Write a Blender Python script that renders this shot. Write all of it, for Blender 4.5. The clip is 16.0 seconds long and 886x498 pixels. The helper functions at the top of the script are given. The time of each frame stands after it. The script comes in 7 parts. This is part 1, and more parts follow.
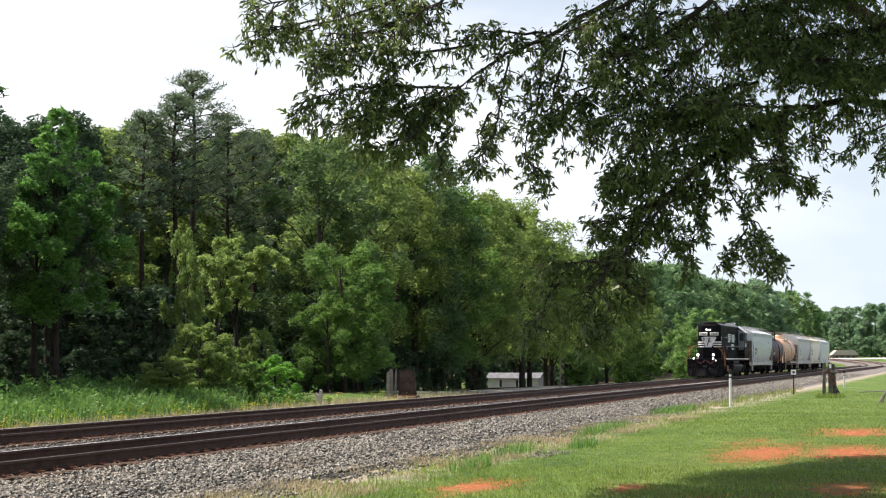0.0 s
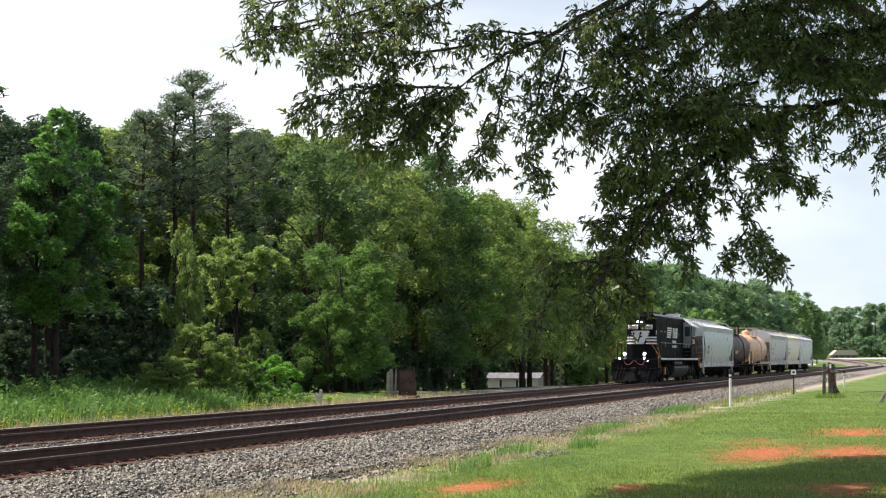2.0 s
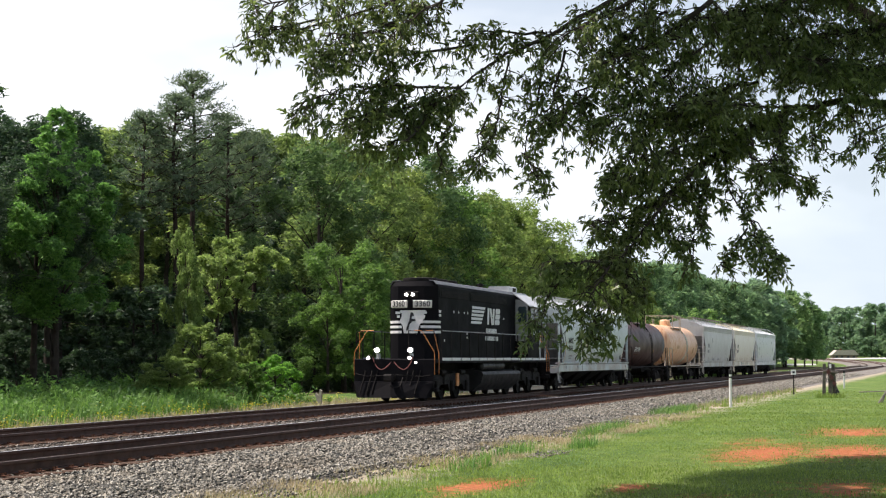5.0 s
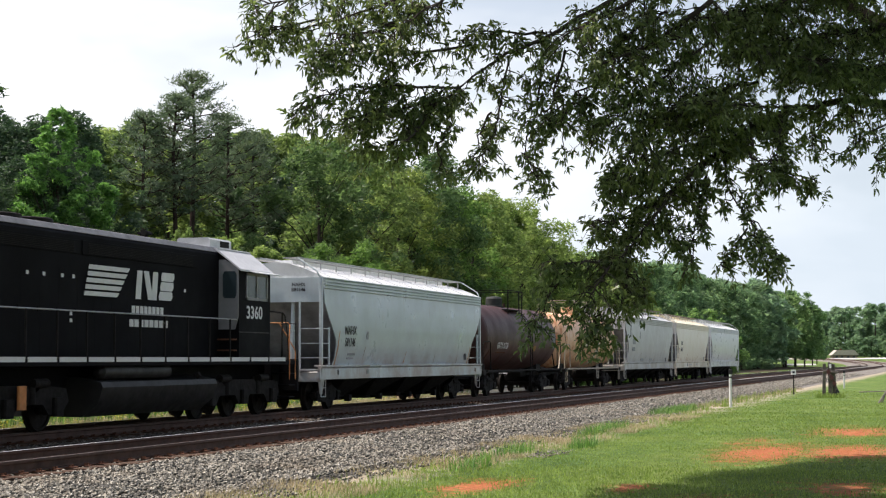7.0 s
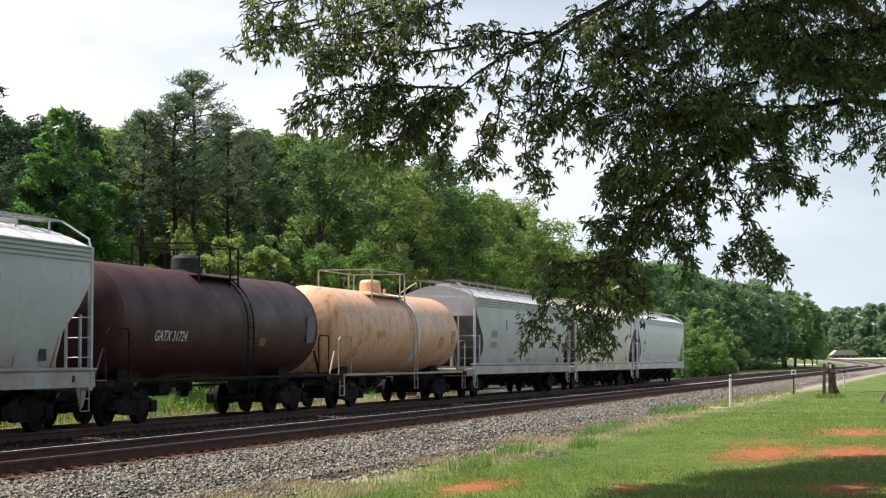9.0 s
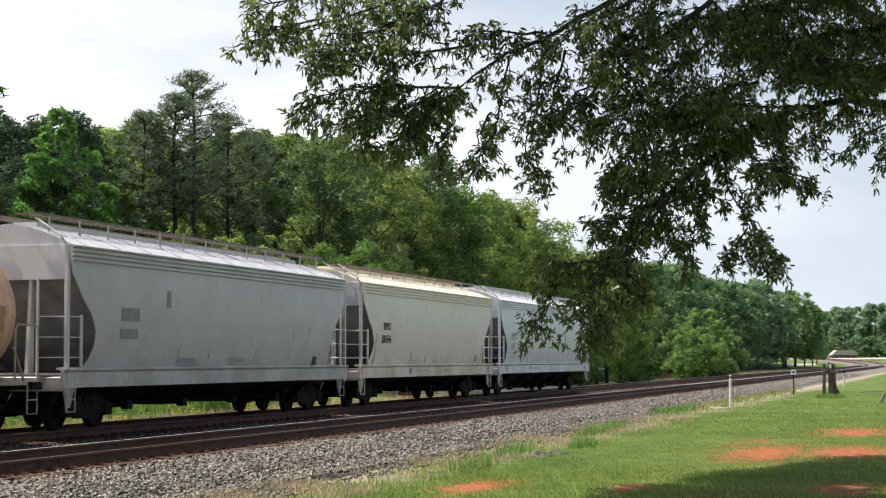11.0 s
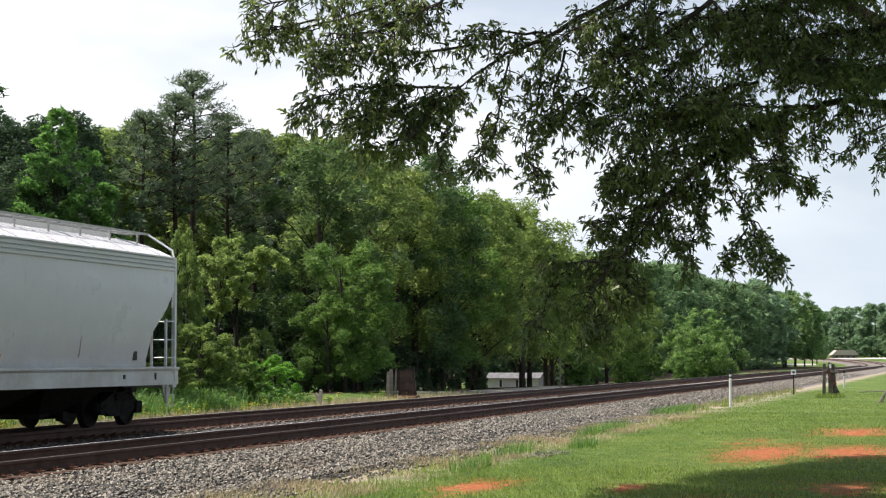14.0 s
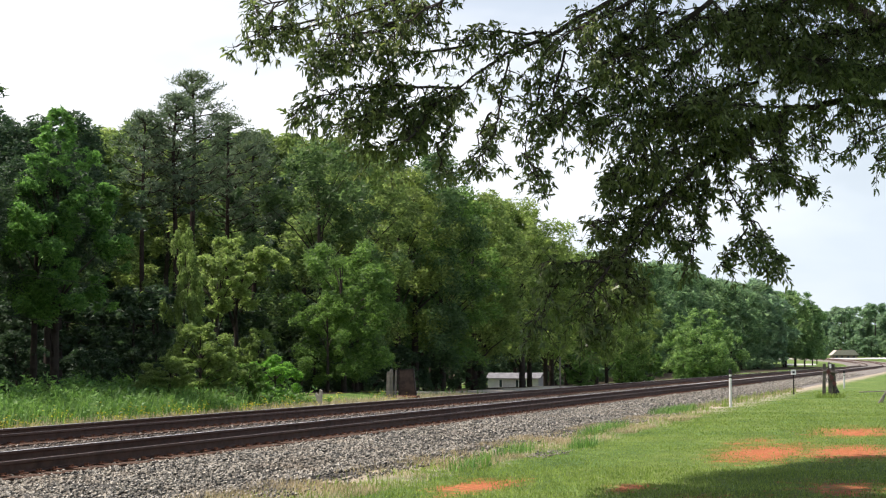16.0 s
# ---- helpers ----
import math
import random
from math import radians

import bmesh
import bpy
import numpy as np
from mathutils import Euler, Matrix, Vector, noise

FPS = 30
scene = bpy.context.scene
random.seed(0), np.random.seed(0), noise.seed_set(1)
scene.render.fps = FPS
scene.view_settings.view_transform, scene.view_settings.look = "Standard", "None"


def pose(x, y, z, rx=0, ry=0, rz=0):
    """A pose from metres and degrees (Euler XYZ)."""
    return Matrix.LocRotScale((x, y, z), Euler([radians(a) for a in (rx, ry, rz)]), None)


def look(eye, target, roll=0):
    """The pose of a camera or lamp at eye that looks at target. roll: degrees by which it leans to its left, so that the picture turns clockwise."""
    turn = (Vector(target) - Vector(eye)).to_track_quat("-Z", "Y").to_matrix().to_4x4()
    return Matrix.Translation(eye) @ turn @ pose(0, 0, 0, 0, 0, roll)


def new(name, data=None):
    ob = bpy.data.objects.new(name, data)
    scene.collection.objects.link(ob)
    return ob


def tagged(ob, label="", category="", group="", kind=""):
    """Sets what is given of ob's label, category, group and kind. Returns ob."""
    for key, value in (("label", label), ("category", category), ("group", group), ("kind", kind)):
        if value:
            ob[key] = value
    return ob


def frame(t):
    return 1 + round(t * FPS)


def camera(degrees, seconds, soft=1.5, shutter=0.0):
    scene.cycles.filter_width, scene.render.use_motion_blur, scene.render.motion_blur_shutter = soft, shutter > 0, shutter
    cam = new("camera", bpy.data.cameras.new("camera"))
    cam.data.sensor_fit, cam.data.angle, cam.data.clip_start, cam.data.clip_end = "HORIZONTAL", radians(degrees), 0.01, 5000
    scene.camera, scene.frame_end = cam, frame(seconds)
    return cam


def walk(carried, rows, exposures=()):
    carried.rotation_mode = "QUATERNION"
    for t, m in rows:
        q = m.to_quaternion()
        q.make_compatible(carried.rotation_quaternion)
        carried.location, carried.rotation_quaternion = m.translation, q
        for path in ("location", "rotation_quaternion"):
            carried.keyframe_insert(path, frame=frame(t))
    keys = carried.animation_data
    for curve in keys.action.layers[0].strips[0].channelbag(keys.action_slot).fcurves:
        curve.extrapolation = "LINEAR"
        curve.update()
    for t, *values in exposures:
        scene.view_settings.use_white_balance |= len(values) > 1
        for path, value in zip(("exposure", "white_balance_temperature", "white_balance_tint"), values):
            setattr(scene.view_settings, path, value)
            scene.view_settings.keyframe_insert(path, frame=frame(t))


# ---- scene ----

# The track runs along x, the camera stands on the lawn at the origin and looks across the rails.
cam = camera(27.95, 16.0, soft=1.2, shutter=0.05)
EYE = (0, 0, 1.80)
VIEW = look(EYE, (95.955, 27.465, 1.80 + 6.188), -0.08)
walk(cam, [(0, VIEW), (16, VIEW)], [(t, e, 6600, 16) for t, e in ((0, 0.74), (4, 0.72), (7, 0.62), (9, 0.56), (11.5, 0.55), (12.8, 0.51), (14.2, 0.62), (16, 0.71))])

RAIL_Z = 0.30          # top of the rails
Y_FAR, Y_NEAR = 19.18, 14.24   # centre lines of the two tracks
GAUGE = 1.505
PI = math.pi

# ---------------------------------------------------------------- light
SUN = Vector((-0.06, 0.50, 0.86)).normalized()
world = bpy.data.worlds.new("sky")
scene.world = world
world.use_nodes = True
wt = world.node_tree
wt.nodes.clear()


def wnode(kind, **kw):
    n = wt.nodes.new(kind)
    for k, v in kw.items():
        n.inputs[k].default_value = v
    return n


sky = wnode("ShaderNodeTexSky")
sky.sky_type, sky.sun_disc = "NISHITA", False
sky.sun_elevation = math.asin(SUN.z)
sky.sun_rotation = math.atan2(SUN.x, SUN.y)
sky.dust_density = 2.5
w_co = wnode("ShaderNodeTexCoord")
w_map = wnode("ShaderNodeMapping")
w_map.inputs["Scale"].default_value = (1, 1, 2.6)
w_map.inputs["Location"].default_value = (1.7, 0.9, 0.4)
w_noise = wnode("ShaderNodeTexNoise", Scale=2.6, Detail=5.0, Roughness=0.55)
w_ramp = wnode("ShaderNodeValToRGB")
w_ramp.color_ramp.elements[0].position, w_ramp.color_ramp.elements[0].color = 0.42, (0.0, 0.0, 0.0, 1)
w_ramp.color_ramp.elements[1].position, w_ramp.color_ramp.elements[1].color = 0.66, (0.5, 0.5, 0.5, 1)
w_sep = wnode("ShaderNodeSeparateXYZ")
w_haze = wnode("ShaderNodeMapRange")
for key, value in (("From Min", 0.02), ("From Max", 0.42), ("To Min", 1.0), ("To Max", 0.0)):
    w_haze.inputs[key].default_value = value
w_max = wnode("ShaderNodeMath")
w_max.operation = "ADD"
w_max.use_clamp = True
w_mix = wnode("ShaderNodeMix")
w_mix.data_type = "RGBA"
w_tone = wnode("ShaderNodeValToRGB")
w_tone.color_ramp.elements[0].position, w_tone.color_ramp.elements[0].color = 0.36, (0.535, 0.63, 0.69, 1)
w_tone.color_ramp.elements[1].position, w_tone.color_ramp.elements[1].color = 0.58, (0.88, 0.93, 0.945, 1)
# the haze is whiter towards the sun
w_dot = wnode("ShaderNodeVectorMath")
w_dot.operation = "DOT_PRODUCT"
w_dot.inputs[1].default_value = SUN
w_near = wnode("ShaderNodeMath")
w_near.operation = "MULTIPLY_ADD"
w_near.inputs[1].default_value = 0.5
w_soft = wnode("ShaderNodeMath")
w_soft.operation = "MULTIPLY_ADD"
w_soft.inputs[1].default_value, w_soft.inputs[2].default_value = 0.5, 0.11
w_gain = wnode("ShaderNodeVectorMath")
w_gain.operation = "SCALE"
w_gain.inputs["Scale"].default_value = 9.4
w_bg = wnode("ShaderNodeBackground", Strength=0.095)
w_out = wnode("ShaderNodeOutputWorld")
for a, b in ((w_co.outputs["Generated"], w_map.inputs[0]), (w_map.outputs[0], w_noise.inputs["Vector"]), (w_noise.outputs["Fac"], w_ramp.inputs[0]),
             (w_co.outputs["Generated"], w_sep.inputs[0]), (w_sep.outputs["Z"], w_haze.inputs[0]),
             (w_haze.outputs[0], w_max.inputs[0]), (w_ramp.outputs[0], w_max.inputs[1]), (w_co.outputs["Generated"], w_dot.inputs[0]), (w_noise.outputs["Fac"], w_soft.inputs[0]), (w_dot.outputs["Value"], w_near.inputs[0]), (w_soft.outputs[0], w_near.inputs[2]), (w_near.outputs[0], w_tone.inputs[0]), (w_tone.outputs[0], w_gain.inputs[0]), (w_gain.outputs[0], w_mix.inputs["B"]), (w_max.outputs[0], w_mix.inputs["Factor"]), (sky.outputs[0], w_mix.inputs["A"]), (w_mix.outputs["Result"], w_bg.inputs[0]), (w_bg.outputs[0], w_out.inputs[0])):
    wt.links.new(a, b)

sun = new("sun", bpy.data.lights.new("sun", "SUN"))
sun.data.energy, sun.data.angle, sun.data.color = 4.5, radians(0.8), (1.0, 0.95, 0.87)
sun.matrix_world = look(SUN * 100, (0, 0, 0))


# ---------------------------------------------------------------- materials
class Nodes:
    """A small writer of node materials."""

    def __init__(self, name):
        self.m = bpy.data.materials.new(name)
        self.m.use_nodes = True
        self.t = self.m.node_tree
        self.bsdf = self.t.nodes["Principled BSDF"]
        self.out = self.t.nodes["Material Output"]

    def add(self, kind, **kw):
        n = self.t.nodes.new(kind)
        for k, v in kw.items():
            n.inputs[k].default_value = v
        return n

    def link(self, a, b):
        self.t.links.new(a, b)

    def coords(self, scale=(1, 1, 1), local=True):
        c = self.add("ShaderNodeTexCoord")
        m = self.add("ShaderNodeMapping")
        m.inputs["Scale"].default_value = scale
        self.link(c.outputs["Object"], m.inputs[0])
        return m.outputs[0]

    def noise(self, scale, detail=4.0, rough=0.6, co=None):
        n = self.add("ShaderNodeTexNoise", Scale=scale, Detail=detail, Roughness=rough)
        self.link(co if co is not None else self.coords(), n.inputs["Vector"])
        return n.outputs["Fac"]

    def ramp(self, fac, *stops):
        r = self.add("ShaderNodeValToRGB")
        while len(r.color_ramp.elements) < len(stops):
            r.color_ramp.elements.new(0.5)
        for e, (p, c) in zip(r.color_ramp.elements, stops):
            e.position = p
            e.color = (c, c, c, 1) if isinstance(c, (int, float)) else (*c, 1)
        self.link(fac, r.inputs[0])
        return r.outputs[0]

    def mix(self, fac, a, b, mode="MIX"):
        n = self.add("ShaderNodeMix")
        n.data_type, n.blend_type = "RGBA", mode
        for v, s in ((fac, n.inputs["Factor"]), (a, n.inputs["A"]), (b, n.inputs["B"])):
            if isinstance(v, (int, float)):
                s.default_value = v
            elif isinstance(v, tuple):
                s.default_value = (*v, 1)
            else:
                self.link(v, s)
        return n.outputs["Result"]

    def math(self, op, a, b=0.0):
        n = self.add("ShaderNodeMath")
        n.operation = op
        for v, s in ((a, n.inputs[0]), (b, n.inputs[1])):
            if isinstance(v, (int, float)):
                s.default_value = v
            else:
                self.link(v, s)
        return n.outputs[0]

    def bump(self, height, strength=0.3, dist=0.02):
        b = self.add("ShaderNodeBump", Strength=strength, Distance=dist)
        self.link(height, b.inputs["Height"])
        self.link(b.outputs[0], self.bsdf.inputs["Normal"])

    def set(self, color=None, rough=None, metal=None, spec=None):
        for v, key in ((color, "Base Color"), (rough, "Roughness"), (metal, "Metallic"), (spec, "Specular IOR Level")):
            if v is None:
                continue
            s = self.bsdf.inputs[key]
            if isinstance(v, (int, float)):
                s.default_value = v
            elif isinstance(v, tuple):
                s.default_value = (*v, 1)
            else:
                self.link(v, s)
        return self.m


def shade(c, k):
    return tuple(min(1, v * k) for v in c)


def plain(name, color, rough=0.6, metal=0.0, scale=6.0, vary=0.25, grain=60.0, bump=0.15, spec=0.4):
    """Paint, wood or metal with blotches and a fine grain."""
    n = Nodes(name)
    big = n.ramp(n.noise(scale, 5), (0.3, shade(color, 1 - vary)), (0.7, shade(color, 1 + vary)))
    fine = n.ramp(n.noise(grain, 3), (0.3, 0.82), (0.7, 1.0))
    col = n.mix(1.0, big, fine, "MULTIPLY")
    n.bump(n.noise(grain, 3), bump, 0.01)
    return n.set(col, n.ramp(n.noise(scale * 2.3, 3), (0.3, max(0.05, rough - 0.12)), (0.7, min(1, rough + 0.12))), metal, spec)


def weathered(name, color, grime, rust, rough=0.5, streak=0.5, rust_amount=0.6, spec=0.4, patches=0.56, splash=None):
    """Car paint with long vertical dirt streaks, blotches and rust."""
    n = Nodes(name)
    blot = n.noise(0.9, 6, 0.65)
    runs = n.noise(1.0, 5, 0.6, n.coords((7.0, 7.0, 0.35)))
    fine = n.noise(34.0, 4)
    col = n.mix(n.ramp(blot, (0.35, 0.0), (0.75, 0.55)), color, grime)
    col = n.mix(n.ramp(runs, (0.5, 0.0), (0.72, streak)), col, grime)
    spots = n.math("MULTIPLY", n.ramp(n.noise(2.2, 8, 0.7), (patches, 0.0), (patches + 0.1, 1.0)), n.ramp(runs, (0.42, 0.0), (0.6, 1.0)))
    col = n.mix(n.math("MULTIPLY", spots, rust_amount), col, rust)
    if splash:
        # track dirt thrown up along the foot of the side, in uneven patches
        dirt, z0, z1 = splash
        sep = n.add("ShaderNodeSeparateXYZ")
        n.link(n.coords(), sep.inputs[0])
        rag = n.math("ADD", sep.outputs["Z"], n.math("MULTIPLY", n.math("SUBTRACT", n.noise(1.4, 6, 0.7, n.coords((0.6, 1.0, 2.2))), 0.5), 0.9))
        foot = n.ramp(n.math("DIVIDE", n.math("SUBTRACT", rag, z0), z1 - z0), (0.0, 0.75), (0.85, 0.0))
        col = n.mix(n.math("MULTIPLY", foot, n.ramp(n.noise(0.8, 5, 0.7), (0.42, 0.1), (0.62, 0.9))), col, dirt)
    col = n.mix(1.0, col, n.ramp(fine, (0.3, 0.88), (0.7, 1.0)), "MULTIPLY")
    n.bump(fine, 0.08, 0.006)
    return n.set(col, n.ramp(blot, (0.3, rough - 0.1), (0.7, rough + 0.15)), 0.0, spec)


def leafy(name, dark, light, trans=0.35, rough=0.55, tint=0.35, lit=(1.38, 1.46, 1.1)):
    """Leaves: colour by leaf and by tree, part of the light goes through."""
    n = Nodes(name)
    geo = n.add("ShaderNodeNewGeometry")
    info = n.add("ShaderNodeObjectInfo")
    patch = n.noise(0.55, 3)
    f = n.math("ADD", n.math("MULTIPLY", geo.outputs["Random Per Island"], 0.55), n.math("MULTIPLY", patch, 0.6))
    col = n.ramp(f, (0.25, dark), (0.78, light), (0.95, shade(light, 1.55)))
    tree = n.ramp(info.outputs["Random"], (0.0, (0.75, 0.85, 0.8)), (0.5, (1.0, 1.0, 1.0)), (1.0, (1.2, 1.08, 0.8)))
    col = n.mix(tint, col, n.mix(1.0, col, tree, "MULTIPLY"))
    n.set(col, rough, 0.0, 0.3)
    tr = n.add("ShaderNodeBsdfTranslucent")
    n.link(n.mix(1.0, col, lit, "MULTIPLY"), tr.inputs["Color"])
    ms = n.add("ShaderNodeMixShader")
    ms.inputs[0].default_value = trans
    n.link(n.bsdf.outputs[0], ms.inputs[1])
    n.link(tr.outputs[0], ms.inputs[2])
    n.link(ms.outputs[0], n.out.inputs["Surface"])
    return n.m


def glow(name, color, strength):
    n = Nodes(name)
    n.bsdf.inputs["Emission Color"].default_value = (*color, 1)
    n.bsdf.inputs["Emission Strength"].default_value = strength
    return n.set(color, 0.2)


def ground_material():
    """Mown grass with dry tufts, and bare red clay where the turf is worn through."""
    n = Nodes("lawn")
    co = n.coords()
    patch, fine, tuft = n.noise(0.35, 5), n.noise(22.0, 5, 0.7), n.noise(3.1, 4)
    col = n.ramp(patch, (0.34, (0.06, 0.114, 0.025)), (0.5, (0.096, 0.155, 0.034)), (0.66, (0.148, 0.192, 0.049)))
    col = n.mix(n.ramp(tuft, (0.55, 0.0), (0.8, 0.3)), col, (0.22, 0.2, 0.08))
    col = n.mix(1.0, col, n.ramp(fine, (0.3, 0.78), (0.7, 1.15)), "MULTIPLY")
    col = n.mix(1.0, col, n.ramp(n.noise(1.6, 6, 0.75), (0.36, 0.72), (0.64, 1.28)), "MULTIPLY")
    sep = n.add("ShaderNodeSeparateXYZ")
    n.link(co, sep.inputs[0])
    strip = n.math("ADD", sep.outputs["Y"], n.math("MULTIPLY", n.math("SUBTRACT", n.noise(0.7, 6, 0.7), 0.5), 4.0))
    far_side = n.math("LESS_THAN", sep.outputs["Y"], 12.0)
    straw = n.mix(n.noise(9.0, 5, 0.7), (0.23, 0.19, 0.14), (0.47, 0.41, 0.32))
    col = n.mix(n.math("MULTIPLY", n.ramp(n.math("MULTIPLY", strip, 0.1), (0.75, 0.0), (0.88, 0.95)), far_side), col, straw)
    clay = n.ramp(n.noise(7.0, 6, 0.7), (0.32, (0.2, 0.058, 0.024)), (0.66, (0.45, 0.16, 0.065)))
    mask = None
    for x, y, rx, ry, k in ((36.0, 3.6, 3.9, 0.95, 1.12), (36.2, 2.0, 2.9, 1.15, 1.05), (46.2, 2.4, 3.4, 1.1, 0.95), (25.4, 6.75, 1.6, 0.55, 1.0), (41.0, 4.3, 1.5, 0.35, 0.5),
                            (26.0, 1.5, 2.0, 0.8, 0.75), (25.2, 4.5, 1.0, 0.35, 0.7), (23.0, 3.0, 1.2, 0.5, 0.5), (39.5, 4.6, 1.3, 0.3, 0.55)):
        s = n.add("ShaderNodeVectorMath")
        s.operation = "SUBTRACT"
        n.link(co, s.inputs[0])
        s.inputs[1].default_value = (x, y, 0)
        m = n.add("ShaderNodeVectorMath")
        m.operation = "MULTIPLY"
        n.link(s.outputs[0], m.inputs[0])
        m.inputs[1].default_value = (1 / rx, 1 / ry, 0)
        ln = n.add("ShaderNodeVectorMath")
        ln.operation = "LENGTH"
        n.link(m.outputs[0], ln.inputs[0])
        v = n.math("MULTIPLY", n.math("SUBTRACT", 1.35, ln.outputs["Value"]), k)
        mask = v if mask is None else n.math("MAXIMUM", mask, v)
    mask = n.math("ADD", mask, n.math("MULTIPLY", n.math("SUBTRACT", n.noise(1.3, 8, 0.75), 0.5), 4.2))
    mask = n.math("ADD", mask, n.math("MULTIPLY", n.math("SUBTRACT", n.noise(6.0, 6, 0.8), 0.5), 4.0))
    col = n.mix(n.ramp(mask, (0.3, 0.0), (0.8, 1.0)), col, clay)
    n.bump(fine, 0.6, 0.05)
    return n.set(col, 0.9, 0.0, 0.15)


def gravel_material(name, a, b, dirt):
    n = Nodes(name)
    geo = n.add("ShaderNodeNewGeometry")
    vor = n.add("ShaderNodeTexVoronoi", Scale=20.0)
    n.link(n.coords(), vor.inputs["Vector"])
    grey = n.ramp(n.math("FRACT", n.math("ADD", vor.outputs["Distance"], geo.outputs["Random Per Island"])), (0.0, a), (0.45, tuple(u * 0.62 + w * 0.28 for u, w in zip(a, b))), (0.75, tuple(w * k for w, k in zip(b, (0.72, 0.67, 0.6)))), (1.0, b))
    col = n.mix(n.ramp(n.noise(0.6, 5), (0.5, 0.0), (0.75, 0.5)), grey, dirt)
    col = n.mix(1.0, col, n.ramp(n.noise(45.0, 3), (0.3, 0.7), (0.7, 1.05)), "MULTIPLY")
    n.bump(vor.outputs["Distance"], 0.9, 0.04)
    return n.set(col, 0.9, 0.0, 0.2)


M_LAWN = ground_material()
# bed darker than the stones: shade of the gaps is in its colour
M_GAP_DARK_BED = gravel_material("ballast_bed", (0.03, 0.028, 0.025), (0.15, 0.142, 0.128), (0.11, 0.085, 0.065))
M_STONE = gravel_material("ballast_stone", (0.032, 0.031, 0.028), (0.47, 0.46, 0.41), (0.26, 0.21, 0.15))
# darker stones: part of the passing train's shade is put into their colour
M_SHADE_STONE = gravel_material("shade_dark_ballast_stone", (0.035, 0.03, 0.027), (0.36, 0.33, 0.3), (0.13, 0.095, 0.07))
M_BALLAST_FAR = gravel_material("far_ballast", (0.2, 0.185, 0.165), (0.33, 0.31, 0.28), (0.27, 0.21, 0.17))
M_RAIL = plain("rail_steel", (0.095, 0.054, 0.04), 0.75, 0.0, 3.0, 0.35, 40.0, 0.3, 0.2)
M_RAILDULL = plain("dull_rail_head", (0.12, 0.1, 0.09), 0.7, 0.0, 2.0, 0.25, 80.0, 0.1, 0.2)
M_RAILTOP = plain("pale_rail_head", (0.72, 0.71, 0.7), 0.5, 0.85, 2.0, 0.1, 80.0, 0.05)
M_TIE = plain("creosoted_wood", (0.095, 0.06, 0.043), 0.9, 0.0, 4.0, 0.4, 50.0, 0.5, 0.1)
M_RUST = plain("rusty_plate", (0.13, 0.062, 0.04), 0.85, 0.0, 9.0, 0.45, 60.0, 0.4, 0.1)
M_BLACK = weathered("black_loco_paint", (0.0085, 0.0085, 0.0105), (0.013, 0.012, 0.012), (0.014, 0.011, 0.01), 0.62, 0.3, 0.25, 0.03)
M_FRAME = plain("dirty_black_steel", (0.019, 0.017, 0.016), 0.75, 0.0, 4.0, 0.4, 40.0, 0.25, 0.1)
M_WHITE = plain("white_paint", (0.78, 0.78, 0.76), 0.5, 0.0, 3.0, 0.06, 50.0, 0.05)
M_ORANGE = plain("safety_orange_paint", (0.62, 0.24, 0.07), 0.55, 0.0, 5.0, 0.2)
M_GREYCAB = plain("pale_grey_sheet", (0.25, 0.25, 0.25), 0.5, 0.0, 3.0, 0.12)
M_ROOFGREY = plain("pale_roof_paint", (0.56, 0.57, 0.58), 0.45, 0.0, 3.0, 0.1)
M_HOPPER = weathered("pale_blue_grey_car_paint", (0.53, 0.605, 0.63), (0.44, 0.47, 0.46), (0.36, 0.25, 0.17), 0.32, 0.3, 0.25, 0.5, splash=((0.3, 0.17, 0.115), 1.3, 1.85))
M_HOPPER_B = weathered("dusty_grey_car_paint", (0.62, 0.62, 0.615), (0.5, 0.49, 0.46), (0.32, 0.21, 0.13), 0.45, 0.4, 0.45, splash=((0.36, 0.3, 0.23), 1.3, 1.7))
M_CREAM = weathered("stained_cream_car_paint", (0.9, 0.845, 0.74), (0.8, 0.715, 0.58), (0.5, 0.3, 0.14), 0.45, 0.4, 0.7, 0.4, 0.58, splash=((0.5, 0.36, 0.2), 1.3, 1.75))
M_HOPPER_D = weathered("clean_grey_car_paint", (0.72, 0.76, 0.785), (0.64, 0.66, 0.665), (0.4, 0.33, 0.27), 0.32, 0.25, 0.15, 0.5, splash=((0.45, 0.42, 0.38), 1.3, 1.6))
M_ROOFWHITE = plain("bright_roof_paint", (0.72, 0.73, 0.73), 0.35, 0.0, 2.0, 0.08)
M_ROOFCREAM = weathered("stained_cream_roof", (0.88, 0.82, 0.66), (0.78, 0.69, 0.5), (0.5, 0.34, 0.18), 0.45, 0.5, 0.6, 0.4, 0.5)
M_MAROON = weathered("dark_maroon_tank_paint", (0.072, 0.024, 0.02), (0.02, 0.012, 0.011), (0.12, 0.048, 0.036), 0.52, 0.5, 0.35, 0.35)
M_TAN = weathered("stained_tan_tank_paint", (0.82, 0.52, 0.32), (0.7, 0.42, 0.25), (0.6, 0.22, 0.09), 0.45, 0.4, 0.85, 0.4, 0.46)
M_RUSTSTEEL = plain("galvanised_grating", (0.42, 0.42, 0.41), 0.55, 0.4, 6.0, 0.2)
M_OLDSTEEL = plain("rusty_grating", (0.24, 0.19, 0.15), 0.75, 0.2, 6.0, 0.3)
M_WHEEL = plain("wheel_steel", (0.017, 0.014, 0.012), 0.8, 0.0, 5.0, 0.3, 60.0, 0.15, 0.15)
M_GLASS = Nodes("cab_glass")
M_GLASS.bsdf.inputs["Base Color"].default_value = (0.03, 0.045, 0.05, 1)
